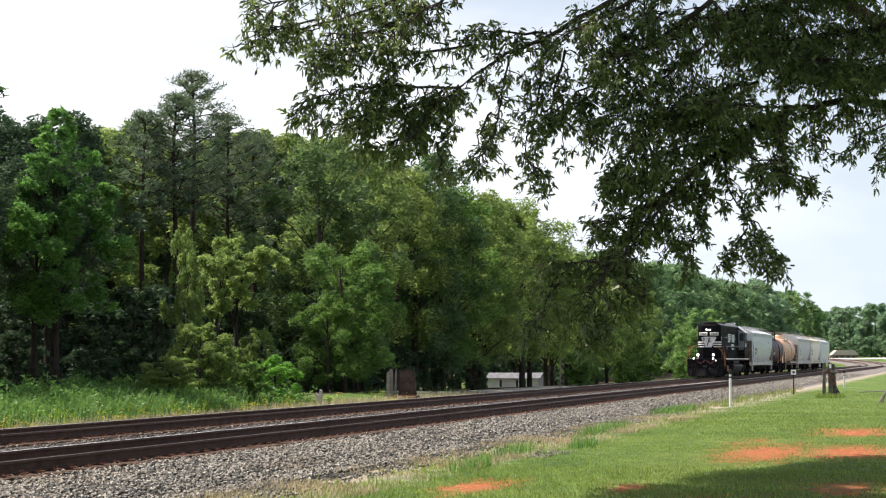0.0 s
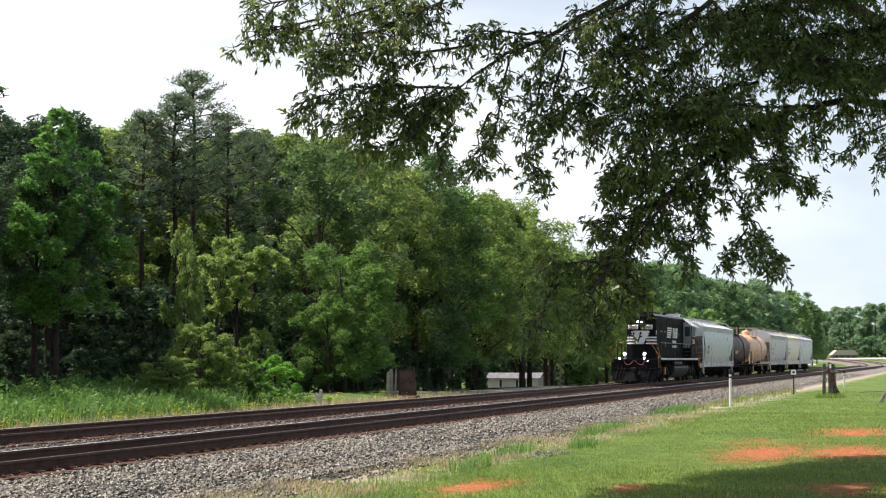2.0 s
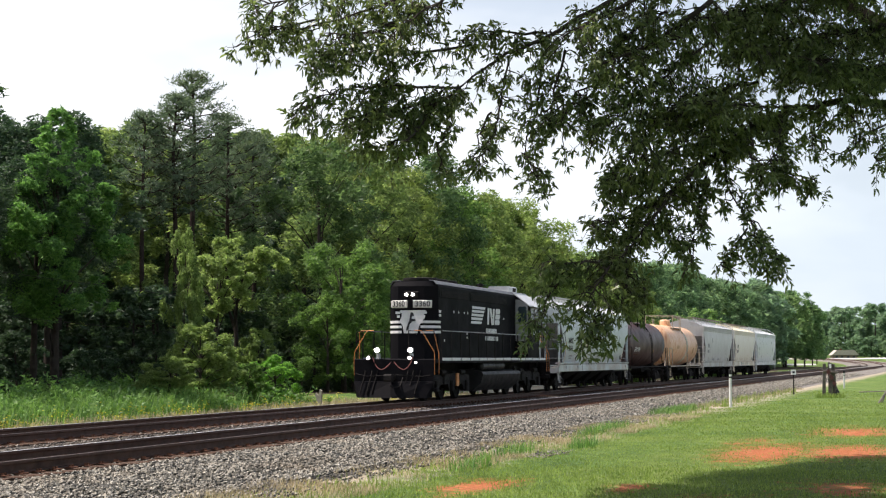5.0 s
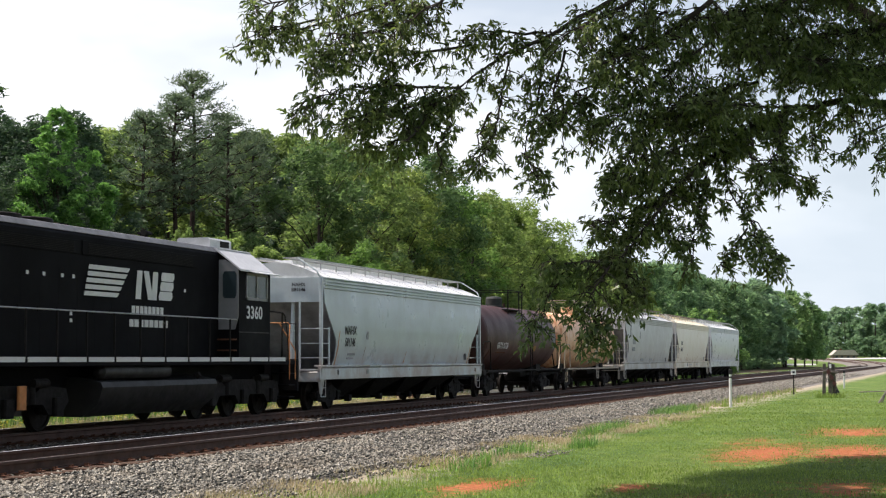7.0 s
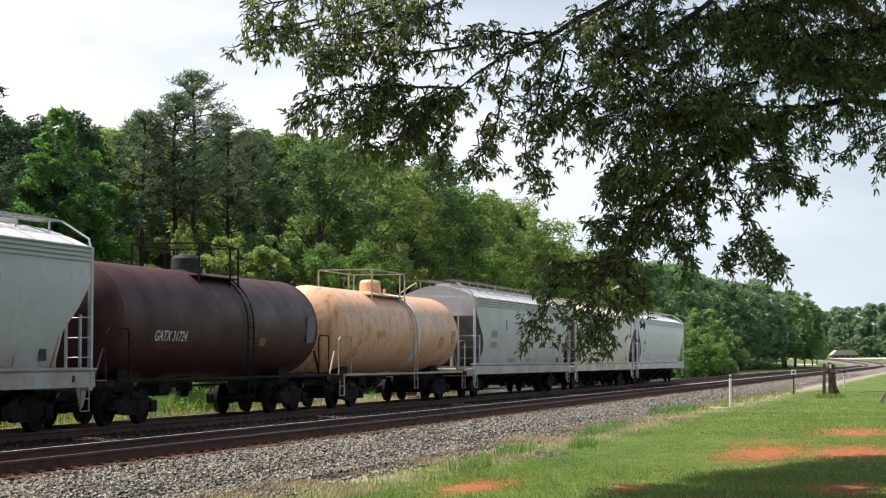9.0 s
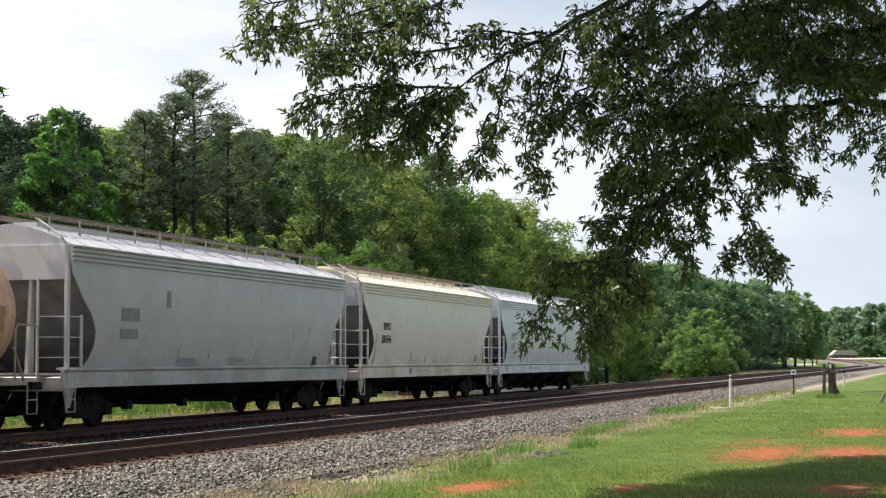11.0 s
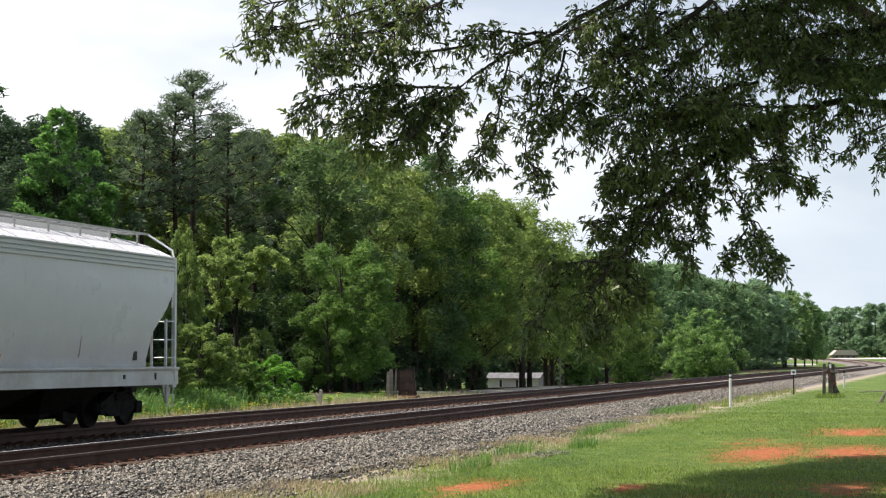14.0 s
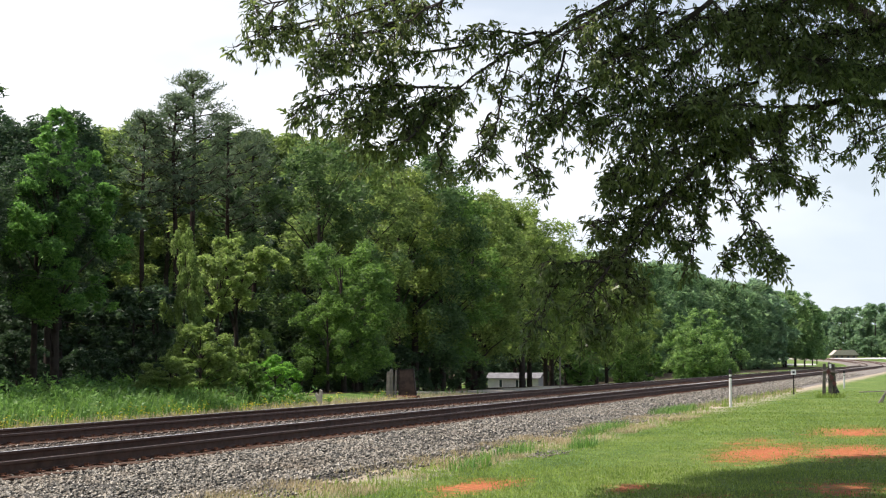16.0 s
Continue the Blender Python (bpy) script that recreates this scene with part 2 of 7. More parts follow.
M_GLASS.bsdf.inputs["Roughness"].default_value = 0.06
M_GLASS = M_GLASS.m
M_LAMP = glow("lit_headlight", (1.0, 0.97, 0.9), 9.0)
M_BOARD = glow("lit_number_board", (0.55, 0.54, 0.5), 0.06)
M_INK = plain("black_lettering", (0.02, 0.02, 0.022), 0.6, 0.0, 9.0, 0.2)
M_FADED = plain("faded_lettering", (0.30, 0.31, 0.31), 0.6, 0.0, 9.0, 0.2)
M_FAINT = plain("worn_pale_lettering", (0.47, 0.5, 0.51), 0.6, 0.0, 9.0, 0.2)
M_WORNINK = plain("worn_black_lettering", (0.07, 0.067, 0.062), 0.7, 0.0, 6.0, 0.6)
M_YELLOW = plain("yellow_placard", (0.3, 0.17, 0.05), 0.7, 0.0, 9.0, 0.4)
M_BARK = plain("bark", (0.05, 0.041, 0.034), 0.95, 0.0, 3.0, 0.4, 25.0, 0.8, 0.1)
M_PINEBARK = plain("pine_bark", (0.05, 0.036, 0.03), 0.95, 0.0, 3.0, 0.4, 20.0, 0.8, 0.1)
M_OLDWOOD = plain("silvery_old_wood", (0.22, 0.2, 0.18), 0.9, 0.0, 5.0, 0.35, 40.0, 0.7, 0.1)
L_WOOD = leafy("woodland_leaves", (0.036, 0.076, 0.034), (0.115, 0.185, 0.082), 0.52)
L_FRESH = leafy("bright_leaves", (0.052, 0.11, 0.034), (0.15, 0.255, 0.07), 0.55)
L_SPIRE = leafy("vivid_green_leaves", (0.045, 0.12, 0.038), (0.15, 0.3, 0.085), 0.55)
# also stands in for shade inside the wood, put into the leaf colour
L_DARK = leafy("deep_green_shade_leaves", (0.022, 0.046, 0.026), (0.058, 0.1, 0.05), 0.35)
L_YELL = leafy("yellow_green_leaves", (0.075, 0.12, 0.044), (0.2, 0.262, 0.096), 0.68)
L_ROUND = leafy("pale_green_leaves", (0.05, 0.115, 0.046), (0.23, 0.35, 0.13), 0.6)
L_VINE = leafy("vine_leaves", (0.095, 0.155, 0.046), (0.245, 0.32, 0.115), 0.6)
L_PINE = leafy("pine_needles", (0.05, 0.085, 0.055), (0.14, 0.185, 0.115), 0.36)
L_OAK = leafy("oak_leaves", (0.045, 0.072, 0.028), (0.16, 0.2, 0.075), 0.46, 0.35)
# haze of the distance is put into L_FAR and L_MID: paler and bluer
L_FAR = leafy("hazed_distant_leaves", (0.1, 0.165, 0.13), (0.195, 0.275, 0.2), 0.74, lit=(1.4, 1.5, 1.05))
L_MID = leafy("hazed_green_leaves", (0.066, 0.125, 0.08), (0.19, 0.275, 0.165), 0.72, lit=(1.4, 1.5, 1.1))
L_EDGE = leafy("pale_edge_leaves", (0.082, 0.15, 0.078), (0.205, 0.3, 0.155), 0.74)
L_GRASS = leafy("grass_blades", (0.1, 0.16, 0.036), (0.21, 0.278, 0.076), 0.5, 0.7)
L_BRIGHT = leafy("new_shoot_leaves", (0.08, 0.21, 0.035), (0.19, 0.38, 0.07), 0.55)
L_DRY = leafy("dry_grass_blades", (0.24, 0.195, 0.125), (0.43, 0.37, 0.265), 0.3, 0.8)
L_WEED = leafy("weed_leaves", (0.05, 0.13, 0.03), (0.15, 0.27, 0.065), 0.34)
L_FLOWER = leafy("yellow_flowers", (0.55, 0.44, 0.02), (0.7, 0.6, 0.06), 0.2)


# ---------------------------------------------------------------- mesh tools
class Geo:
    """Collects faces of simple solids, and becomes one mesh."""

    def __init__(self):
        self.v, self.f = [], []

    def _put(self, pts, faces):
        o = len(self.v)
        self.v += [tuple(p) for p in pts]
        self.f += [tuple(i + o for i in fc) for fc in faces]
        return self

    def prism(self, profile, axis, lo, hi):
        """A polygon in the two other axes, drawn out along an axis."""
        n = len(profile)
        place = {"x": lambda t, a, b: (t, a, b), "y": lambda t, a, b: (a, t, b), "z": lambda t, a, b: (a, b, t)}[axis]
        pts = [place(lo, a, b) for a, b in profile] + [place(hi, a, b) for a, b in profile]
        return self._put(pts, [tuple(range(n))[::-1], tuple(range(n, 2 * n))] + [(i, (i + 1) % n, n + (i + 1) % n, n + i) for i in range(n)])

    def box(self, x0, x1, y0, y1, z0, z1, c=0.0):
        """A block, its long edges chamfered by c."""
        x0, x1, y0, y1, z0, z1 = min(x0, x1), max(x0, x1), min(y0, y1), max(y0, y1), min(z0, z1), max(z0, z1)
        d = (x1 - x0, y1 - y0, z1 - z0)
        k = d.index(max(d))
        (a0, a1), (b0, b1) = [((x0, x1), (y0, y1), (z0, z1))[i] for i in range(3) if i != k]
        c = min(c, (a1 - a0) * 0.45, (b1 - b0) * 0.45)
        pr = [(a0, b0), (a1, b0), (a1, b1), (a0, b1)] if c <= 0 else [(a0 + c, b0), (a1 - c, b0), (a1, b0 + c), (a1, b1 - c), (a1 - c, b1), (a0 + c, b1), (a0, b1 - c), (a0, b0 + c)]
        lo, hi = ((x0, x1), (y0, y1), (z0, z1))[k]
        return self.prism(pr, "xyz"[k], lo, hi)

    def cyl(self, p, q, r, r2=None, n=10, caps=True):
        p, q = Vector(p), Vector(q)
        r2 = r if r2 is None else r2
        z = (q - p).normalized()
        x = z.orthogonal().normalized()
        y = z.cross(x)
        ring = [(math.cos(2 * PI * i / n), math.sin(2 * PI * i / n)) for i in range(n)]
        pts = [p + (x * c + y * s) * r for c, s in ring] + [q + (x * c + y * s) * r2 for c, s in ring]
        fc = [(i, (i + 1) % n, n + (i + 1) % n, n + i) for i in range(n)]
        if caps:
            fc += [tuple(range(n))[::-1], tuple(range(n, 2 * n))]
        return self._put(pts, fc)

    def tube(self, pts, r, n=6, taper=1.0):
        pts = [Vector(p) for p in pts]
        rings, m = [], len(pts)
        for i, p in enumerate(pts):
            d = (pts[min(i + 1, m - 1)] - pts[max(i - 1, 0)]).normalized()
            ref = Vector((0, 0, 1)) if abs(d.z) < 0.9 else Vector((0, 1, 0))
            x = d.cross(ref).normalized()
            y = d.cross(x)
            rr = r * (1 + (taper - 1) * i / max(1, m - 1))
            rings += [p + (x * math.cos(2 * PI * k / n) + y * math.sin(2 * PI * k / n)) * rr for k in range(n)]
        fc = [(i * n + k, i * n + (k + 1) % n, (i + 1) * n + (k + 1) % n, (i + 1) * n + k) for i in range(m - 1) for k in range(n)]
        return self._put(rings, fc + [tuple(range(n))[::-1], tuple(range((m - 1) * n, m * n))])

    def lathe(self, profile, axis="x", centre=(0, 0, 0), n=32):
        """(along, radius) pairs turned round an axis."""
        pts = []
        for a, r in profile:
            for k in range(n):
                c, s = r * math.cos(2 * PI * k / n), r * math.sin(2 * PI * k / n)
                q = {"x": (a, c, s), "y": (c, a, s), "z": (c, s, a)}[axis]
                pts.append(tuple(u + w for u, w in zip(q, centre)))
        m = len(profile)
        fc = [(i * n + k, i * n + (k + 1) % n, (i + 1) * n + (k + 1) % n, (i + 1) * n + k) for i in range(m - 1) for k in range(n)]
        return self._put(pts, fc + [tuple(range(n))[::-1], tuple(range((m - 1) * n, m * n))])

    def mesh(self, name, mat, smooth=35):
        me = bpy.data.meshes.new(name)
        me.from_pydata(self.v, [], self.f)
        bm = bmesh.new()
        bm.from_mesh(me)
        bmesh.ops.recalc_face_normals(bm, faces=bm.faces)
        bm.to_mesh(me)
        bm.free()
        me.materials.append(mat)
        if smooth:
            me.shade_smooth()
            me.set_sharp_from_angle(angle=radians(smooth))
        return me


def part(name, g, mat, parent=None, label="", at=None, smooth=35):
    """One mesh object under a thing or a part."""
    ob = new(name, g if isinstance(g, bpy.types.Mesh) else g.mesh(name, mat, smooth))
    ob.parent = parent
    if at is not None:
        ob.matrix_local = at
    return tagged(ob, label) if label else ob


def thing(name, label, category, at=None, group="", kind=""):
    ob = new(name)
    ob.empty_display_size = 0.3
    if at is not None:
        ob.matrix_world = at
    return tagged(ob, label, category, group, kind)


def raw_mesh(name, verts, faces, mat, smooth=False):
    """A mesh straight from arrays: verts (n, 3), faces (m, 3 or 4)."""
    verts, faces = np.asarray(verts, np.float32), np.asarray(faces, np.int32)
    me = bpy.data.meshes.new(name)
    k = faces.shape[1]
    me.vertices.add(len(verts))
    me.vertices.foreach_set("co", verts.ravel())
    me.loops.add(faces.size)
    me.loops.foreach_set("vertex_index", faces.ravel())
    me.polygons.add(len(faces))
    me.polygons.foreach_set("loop_start", np.arange(0, faces.size, k, dtype=np.int32))
    me.update(calc_edges=True)
    me.materials.append(mat)
    if smooth:
        me.shade_smooth()
    return me


def lettering(text, size, mat, parent, at, name="lettering", squeeze=1.0, align="CENTER", bold=0.013):
    """Painted characters as a thin flat mesh."""
    cu = bpy.data.curves.new(name, "FONT")
    cu.body, cu.size, cu.align_x, cu.align_y = text, size, align, "CENTER"
    cu.extrude, cu.resolution_u, cu.offset = 0.002, 3, bold * size
    tmp = bpy.data.objects.new(name, cu)
    scene.collection.objects.link(tmp)
    dg = bpy.context.evaluated_depsgraph_get()
    me = bpy.data.meshes.new_from_object(tmp.evaluated_get(dg))
    bpy.data.objects.remove(tmp)
    me.materials.clear()
    me.materials.append(mat)
    ob = new(name, me)
    ob.parent = parent
    ob.matrix_local = at @ Matrix.Diagonal((squeeze, 1, 1, 1))
    return ob


def on_side(x, y, z):
    """The pose of something painted on a side that faces the camera."""
    return pose(x, y, z, 90, 0, 0)


# ---------------------------------------------------------------- ground and track
def rise(x):
    """The land climbs gently past 330 m."""
    t = min(1.0, max(0.0, (x - 380.0) / 260.0))
    return 2.0 * t * t * (3 - 2 * t) + max(0.0, x - 640) * 0.006


def bend(x):
    """How far the line has swung to the left at a distance along it, and how far it has climbed."""
    d = max(0.0, x - 392.0)
    return d * d / 1300.0, rise(x)


def land(x, y):
    """Height of the ground: lawn, a shallow ditch past the tracks, a low rise far off."""
    z = 0.035 * noise.noise(Vector((x * 0.35, y * 0.35, 0.0)))
    z += rise(min(x, 1500)) - 0.04
    if y > 21.5:
        z -= 1.5 * math.exp(-((x - 172) / 45) ** 2 - ((y - 52) / 16) ** 2)
    if y > 21.5:
        z += 0.05 * min(y - 21.5, 6) - 0.45 * min(1, max(0, (x - 80) / 25)) - 0.1 * math.exp(-((y - 23.0) / 1.2) ** 2)
    return z


def axis_steps(spans):
    out = []
    for a, b, n in spans:
        out += [a + (b - a) * i / n for i in range(n)]
    return out + [spans[-1][1]]


def build_ground():
    xs = axis_steps([(-900, -60, 8), (-60, 10, 14), (10, 70, 80), (70, 150, 40), (150, 400, 40), (400, 1000, 24), (1000, 4500, 10)])
    ys = axis_steps([(-1200, -60, 8), (-60, -4, 14), (-4, 12, 36), (12, 22, 8), (22, 40, 20), (40, 200, 30), (200, 1500, 20)])
    v = [(x, y, land(x, y)) for x in xs for y in ys]
    m = len(ys)
    f = [(i * m + j, (i + 1) * m + j, (i + 1) * m + j + 1, i * m + j + 1) for i in range(len(xs) - 1) for j in range(m - 1)]
    tagged(new("ground", raw_mesh("ground", v, f, M_LAWN, True)), "mown green lawn with bare red clay patches", "ground", kind="structure")


build_ground()


def swept(profile, xs, y0, mat, name, z_add=0.0):
    """A profile (across, height) carried along the line of a track."""
    v, f, n = [], [], len(profile)
    for x in xs:
        dy, dz = bend(x)
        v += [(x, y0 + dy + a, b + dz + z_add) for a, b in profile]
    for i in range(len(xs) - 1):
        f += [(i * n + k, i * n + (k + 1) % n, (i + 1) * n + (k + 1) % n, (i + 1) * n + k) for k in range(n)]
    g = Geo()
    g._put(v, f)
    return g.mesh(name, mat, 40)


LINE = axis_steps([(-60, 330, 78), (330, 800, 94)])
Z_TIE = RAIL_Z - 0.19
# one bed of crushed stone carries both tracks
bed = [(-5.6, -0.35), (-5.0, -0.02), (-4.2, 0.0), (-3.4, 0.06), (-1.95, Z_TIE - 0.05), (-1.3, Z_TIE - 0.04), (1.3, Z_TIE - 0.04), (2.47, Z_TIE - 0.09), (3.6, Z_TIE - 0.04),
       (6.2, Z_TIE - 0.04), (6.8, Z_TIE - 0.06), (7.8, 0.02), (8.6, -0.35)]
tagged(new("ballast_bed", swept(bed, [q for q in LINE if q <= 115], Y_NEAR, M_GAP_DARK_BED, "ballast_bed")), "bed of grey crushed stone under both tracks", "ballast", kind="structure")
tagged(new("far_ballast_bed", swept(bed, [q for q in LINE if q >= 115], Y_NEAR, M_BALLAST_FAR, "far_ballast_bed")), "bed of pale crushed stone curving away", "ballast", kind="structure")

RAIL_PROFILE = [(-0.076, 0.0), (0.076, 0.0), (0.076, 0.012), (0.018, 0.03), (0.010, 0.05), (0.010, 0.125), (0.036, 0.145), (0.036, 0.172), (0.026, 0.186), (-0.026, 0.186),
                (-0.036, 0.172), (-0.036, 0.145), (-0.010, 0.125), (-0.010, 0.05), (-0.018, 0.03), (-0.076, 0.012)]


def build_track(y, name, near_ties):
    top = thing(name, "straight railway track of rusty brown steel rails", "railway track", kind="structure")
    for side in (-1, 1):
        yy = y + side * GAUGE / 2
        r = part("rail", swept(RAIL_PROFILE, LINE, yy, M_RAIL, "rail", RAIL_Z - 0.187), M_RAIL, top)
        # each track's far rail has a pale head, its near rail a darker one
        head = M_RAILTOP if side > 0 else M_RAILDULL
        part("rail_head", swept([(-0.028, 0.0), (0.024, 0.0), (0.024, 0.003), (-0.028, 0.003)], LINE, yy, head, "rail_head", RAIL_Z - 0.001), head, r, "pale running surface" if side > 0 else "dull dark running surface")
    rnd = random.Random(int(y * 10))
    tie_mesh = Geo().box(-0.115, 0.115, -1.3, 1.3, -0.17, 0.0, 0.012).mesh("tie", M_TIE)
    plates, more = Geo(), Geo()
    k = 0
    x = 14.0
    while x < 330:
        x += 0.52
        turn = rnd.uniform(-1.2, 1.2)
        m = pose(x, y + rnd.uniform(-0.05, 0.05), Z_TIE + rnd.uniform(-0.012, 0.004), 0, 0, turn)
        if k < near_ties:
            part("tie", tie_mesh, M_TIE, top, at=m)
        else:
            more.box(x - 0.115, x + 0.115, y - 1.3, y + 1.3, Z_TIE - 0.17, Z_TIE)
        if x < 130:
            for side in (-1, 1):
                yy = y + side * GAUGE / 2
                plates.box(x - 0.1, x + 0.1, yy - 0.2, yy + 0.2, Z_TIE - 0.002, Z_TIE + 0.014)
                for a in (-0.12, 0.12):
                    plates.box(x - 0.05, x - 0.03, yy + a - 0.02, yy + a + 0.02, Z_TIE, Z_TIE + 0.045)
                    plates.box(x + 0.04, x + 0.065, yy + a - 0.02, yy + a + 0.02, Z_TIE, Z_TIE + 0.045)
        k += 1
    tagged(part("tie_plates", plates, M_RUST, top, "rusty orange tie plates and spikes"), kind="stuff")
    tagged(part("far_ties", more, M_TIE, top), kind="stuff")
    return top


build_track(Y_NEAR, "near_track", 170)
build_track(Y_FAR, "far_track", 120)


def scatter_stones(name, label, spans, seed, mat):
    """Loose broken stones: small uneven octahedra lying on the bed."""
    rs = np.random.RandomState(seed)
    base = np.array([(1, 0, 0), (0, 1, 0), (-1, 0, 0), (0, -1, 0), (0, 0, 1), (0, 0, -1)], float)
    tri = np.array([(0, 1, 4), (1, 2, 4), (2, 3, 4), (3, 0, 4), (1, 0, 5), (2, 1, 5), (3, 2, 5), (0, 3, 5)])
    vs, fs, o = [], [], 0
    prof = np.array([(a + Y_NEAR, b) for a, b in bed])
    for x0, x1, y0, y1, n, s0, s1 in spans:
        px, py = rs.uniform(x0, x1, n), rs.uniform(y0, y1, n)
        pz = np.interp(py, prof[:, 0], prof[:, 1]) + rs.uniform(-0.015, 0.025, n)
        pz = np.maximum(pz, np.where(py < 8.5, -0.035, 0.0))
        sz = rs.uniform(s0, s1, n)
        v = (base[None] * rs.uniform(0.6, 1.2, (n, 6, 1)) + rs.uniform(-0.35, 0.35, (n, 6, 3))) * np.stack([rs.uniform(0.9, 1.6, n), rs.uniform(0.6, 1.0, n), rs.uniform(0.55, 1.0, n)], -1)[:, None, :]
        a = rs.uniform(0, 2 * PI, n)
        ca, sa = np.cos(a)[:, None], np.sin(a)[:, None]
        v = np.stack([v[..., 0] * ca - v[..., 1] * sa, v[..., 0] * sa + v[..., 1] * ca, v[..., 2] * 0.8], -1) * sz[:, None, None]
        v += np.stack([px, py, pz], -1)[:, None, :]
        vs.append(v.reshape(-1, 3))
        fs.append((tri[None] + (np.arange(n) * 6)[:, None, None]).reshape(-1, 3) + o)
        o += n * 6
    tagged(new(name, raw_mesh(name, np.concatenate(vs), np.concatenate(fs), mat)), label, "gravel", kind="stuff")


scatter_stones("ballast_stones", "loose broken grey ballast stones beside the rails",
               [(19, 36, 9.5, 12.92, 17000, 0.024, 0.06), (36, 62, 9.7, 12.95, 11000, 0.03, 0.062), (62, 120, 9.7, 13.0, 9000, 0.04, 0.075), (120, 210, 9.8, 13.1, 7500, 0.06, 0.1), (19, 64, 12.9, 13.4, 1500, 0.02, 0.045),
                (20, 60, 8.6, 9.7, 1800, 0.02, 0.05), (31.0, 36.0, 7.2, 8.2, 110, 0.02, 0.05), (32.6, 35.2, 7.35, 7.9, 90, 0.025, 0.05), (29.5, 33, 7.7, 8.5, 60, 0.02, 0.04), (22, 25, 8.2, 9.0, 60, 0.02, 0.045)], 3, M_STONE)
# between the tracks the stones carry some of the train's shade
scatter_stones("oily_ballast_stones", "ballast stones between the tracks, darkened for train shade",
               [(19, 60, 15.4, 18.1, 7000, 0.03, 0.055), (19, 50, 13.6, 14.9, 4000, 0.03, 0.05), (60, 120, 15.6, 18.1, 2500, 0.04, 0.07)], 4, M_SHADE_STONE)


# ---------------------------------------------------------------- plants
def leaf_cloud(rs, centres, radii, counts, size, flat=0.75, droop=0.0, quad=False, narrow=0.45, dome=0.0):
    """Leaves round clump centres: arrays of vertices and faces."""
    idx = np.repeat(np.arange(len(centres)), counts)
    n = len(idx)
    d = rs.normal(size=(n, 3))
    d /= np.linalg.norm(d, axis=1)[:, None] + 1e-9
    rad = rs.uniform(0, 1, n) ** 0.4
    d[:, 2] = np.where(rs.uniform(0, 1, n) < dome, np.abs(d[:, 2]), d[:, 2])
    p = centres[idx] + d * (radii[idx] * rad)[:, None] * np.array([1, 1, flat])
    a = rs.normal(size=(n, 3))
    a[:, 2] = a[:, 2] * 0.5 - droop
    a /= np.linalg.norm(a, axis=1)[:, None] + 1e-9
    b = np.cross(a, rs.normal(size=(n, 3)))
    b /= np.linalg.norm(b, axis=1)[:, None] + 1e-9
    s = (size * rs.uniform(0.6, 1.3, n))[:, None]
    if quad:
        bow = np.cross(a, b) * s * 0.12
        v = np.stack([p, p + a * s * 0.45 + b * s * narrow * 0.5 + bow, p + a * s, p + a * s * 0.5 - b * s * narrow * 0.5 + bow], 1)
        return v.reshape(-1, 3), np.arange(n * 4).reshape(n, 4)
    v = np.stack([p - b * s * narrow * 0.5, p + a * s, p + b * s * narrow * 0.5], 1)
    return v.reshape(-1, 3), np.arange(n * 3).reshape(n, 3)


def broadleaf(seed, height, radius, low, clumps, per, leaf, mat, spire=0.0, bark=None, limbs=16):
    """A tree for a wood: trunk, limbs, and a crown of leaf clumps with gaps. Returns its two meshes."""
    rs = np.random.RandomState(seed)
    u = rs.uniform(0, 1, clumps)
    z = low + (height - low) * u ** (0.62 if spire > 0.5 else 0.85)
    t = (z - low) / (height - low)
    env = radius * (np.sin(PI * np.clip(0.12 + 0.80 * t, 0, 1)) ** 0.7) * (1 - spire * t)
    a = rs.uniform(0, 2 * PI, clumps)
    lobes = 1 + 0.28 * np.sin(a * 3 + seed) + 0.18 * np.sin(a * 5 + z * 1.3)
    r = env * lobes * rs.uniform(0.35, 1.0, clumps) ** 0.5
    c = np.stack([r * np.cos(a), r * np.sin(a), z], -1)
    rad = rs.uniform(0.25, 1.0, clumps) ** 1.2 * radius * 0.26
    rad *= 1 - 0.75 * (spire > 0) * t
    cnt = np.maximum(3, (per * (rad / rad.mean()) ** 2)).astype(int)
    v, f = leaf_cloud(rs, c, rad, cnt, leaf, 0.95, 0.3, dome=0.4)
    crown = raw_mesh("crown", v, f, mat)
    g = Geo()
    lean = rs.uniform(-0.3, 0.3, 2)
    trunk = [(lean[0] * k * k, lean[1] * k * k, height * 0.86 * k) for k in np.linspace(0, 1, 7)]
    g.tube([(0, 0, -0.3)] + trunk[1:], 0.028 * height * 0.5 + 0.05, 8, 0.18)
    for i in rs.choice(clumps, min(clumps, limbs), replace=False):
        k = max(0.12, min(0.85, c[i, 2] / height - 0.15))
        s = np.array([lean[0] * k * k, lean[1] * k * k, height * 0.86 * k])
        mid = (s + c[i]) / 2 + np.array([0, 0, 0.25])
        g.tube([s, mid, c[i]], 0.07 * (1.2 - k), 5, 0.3)
    return g.mesh("trunk", bark or M_BARK, 60), crown


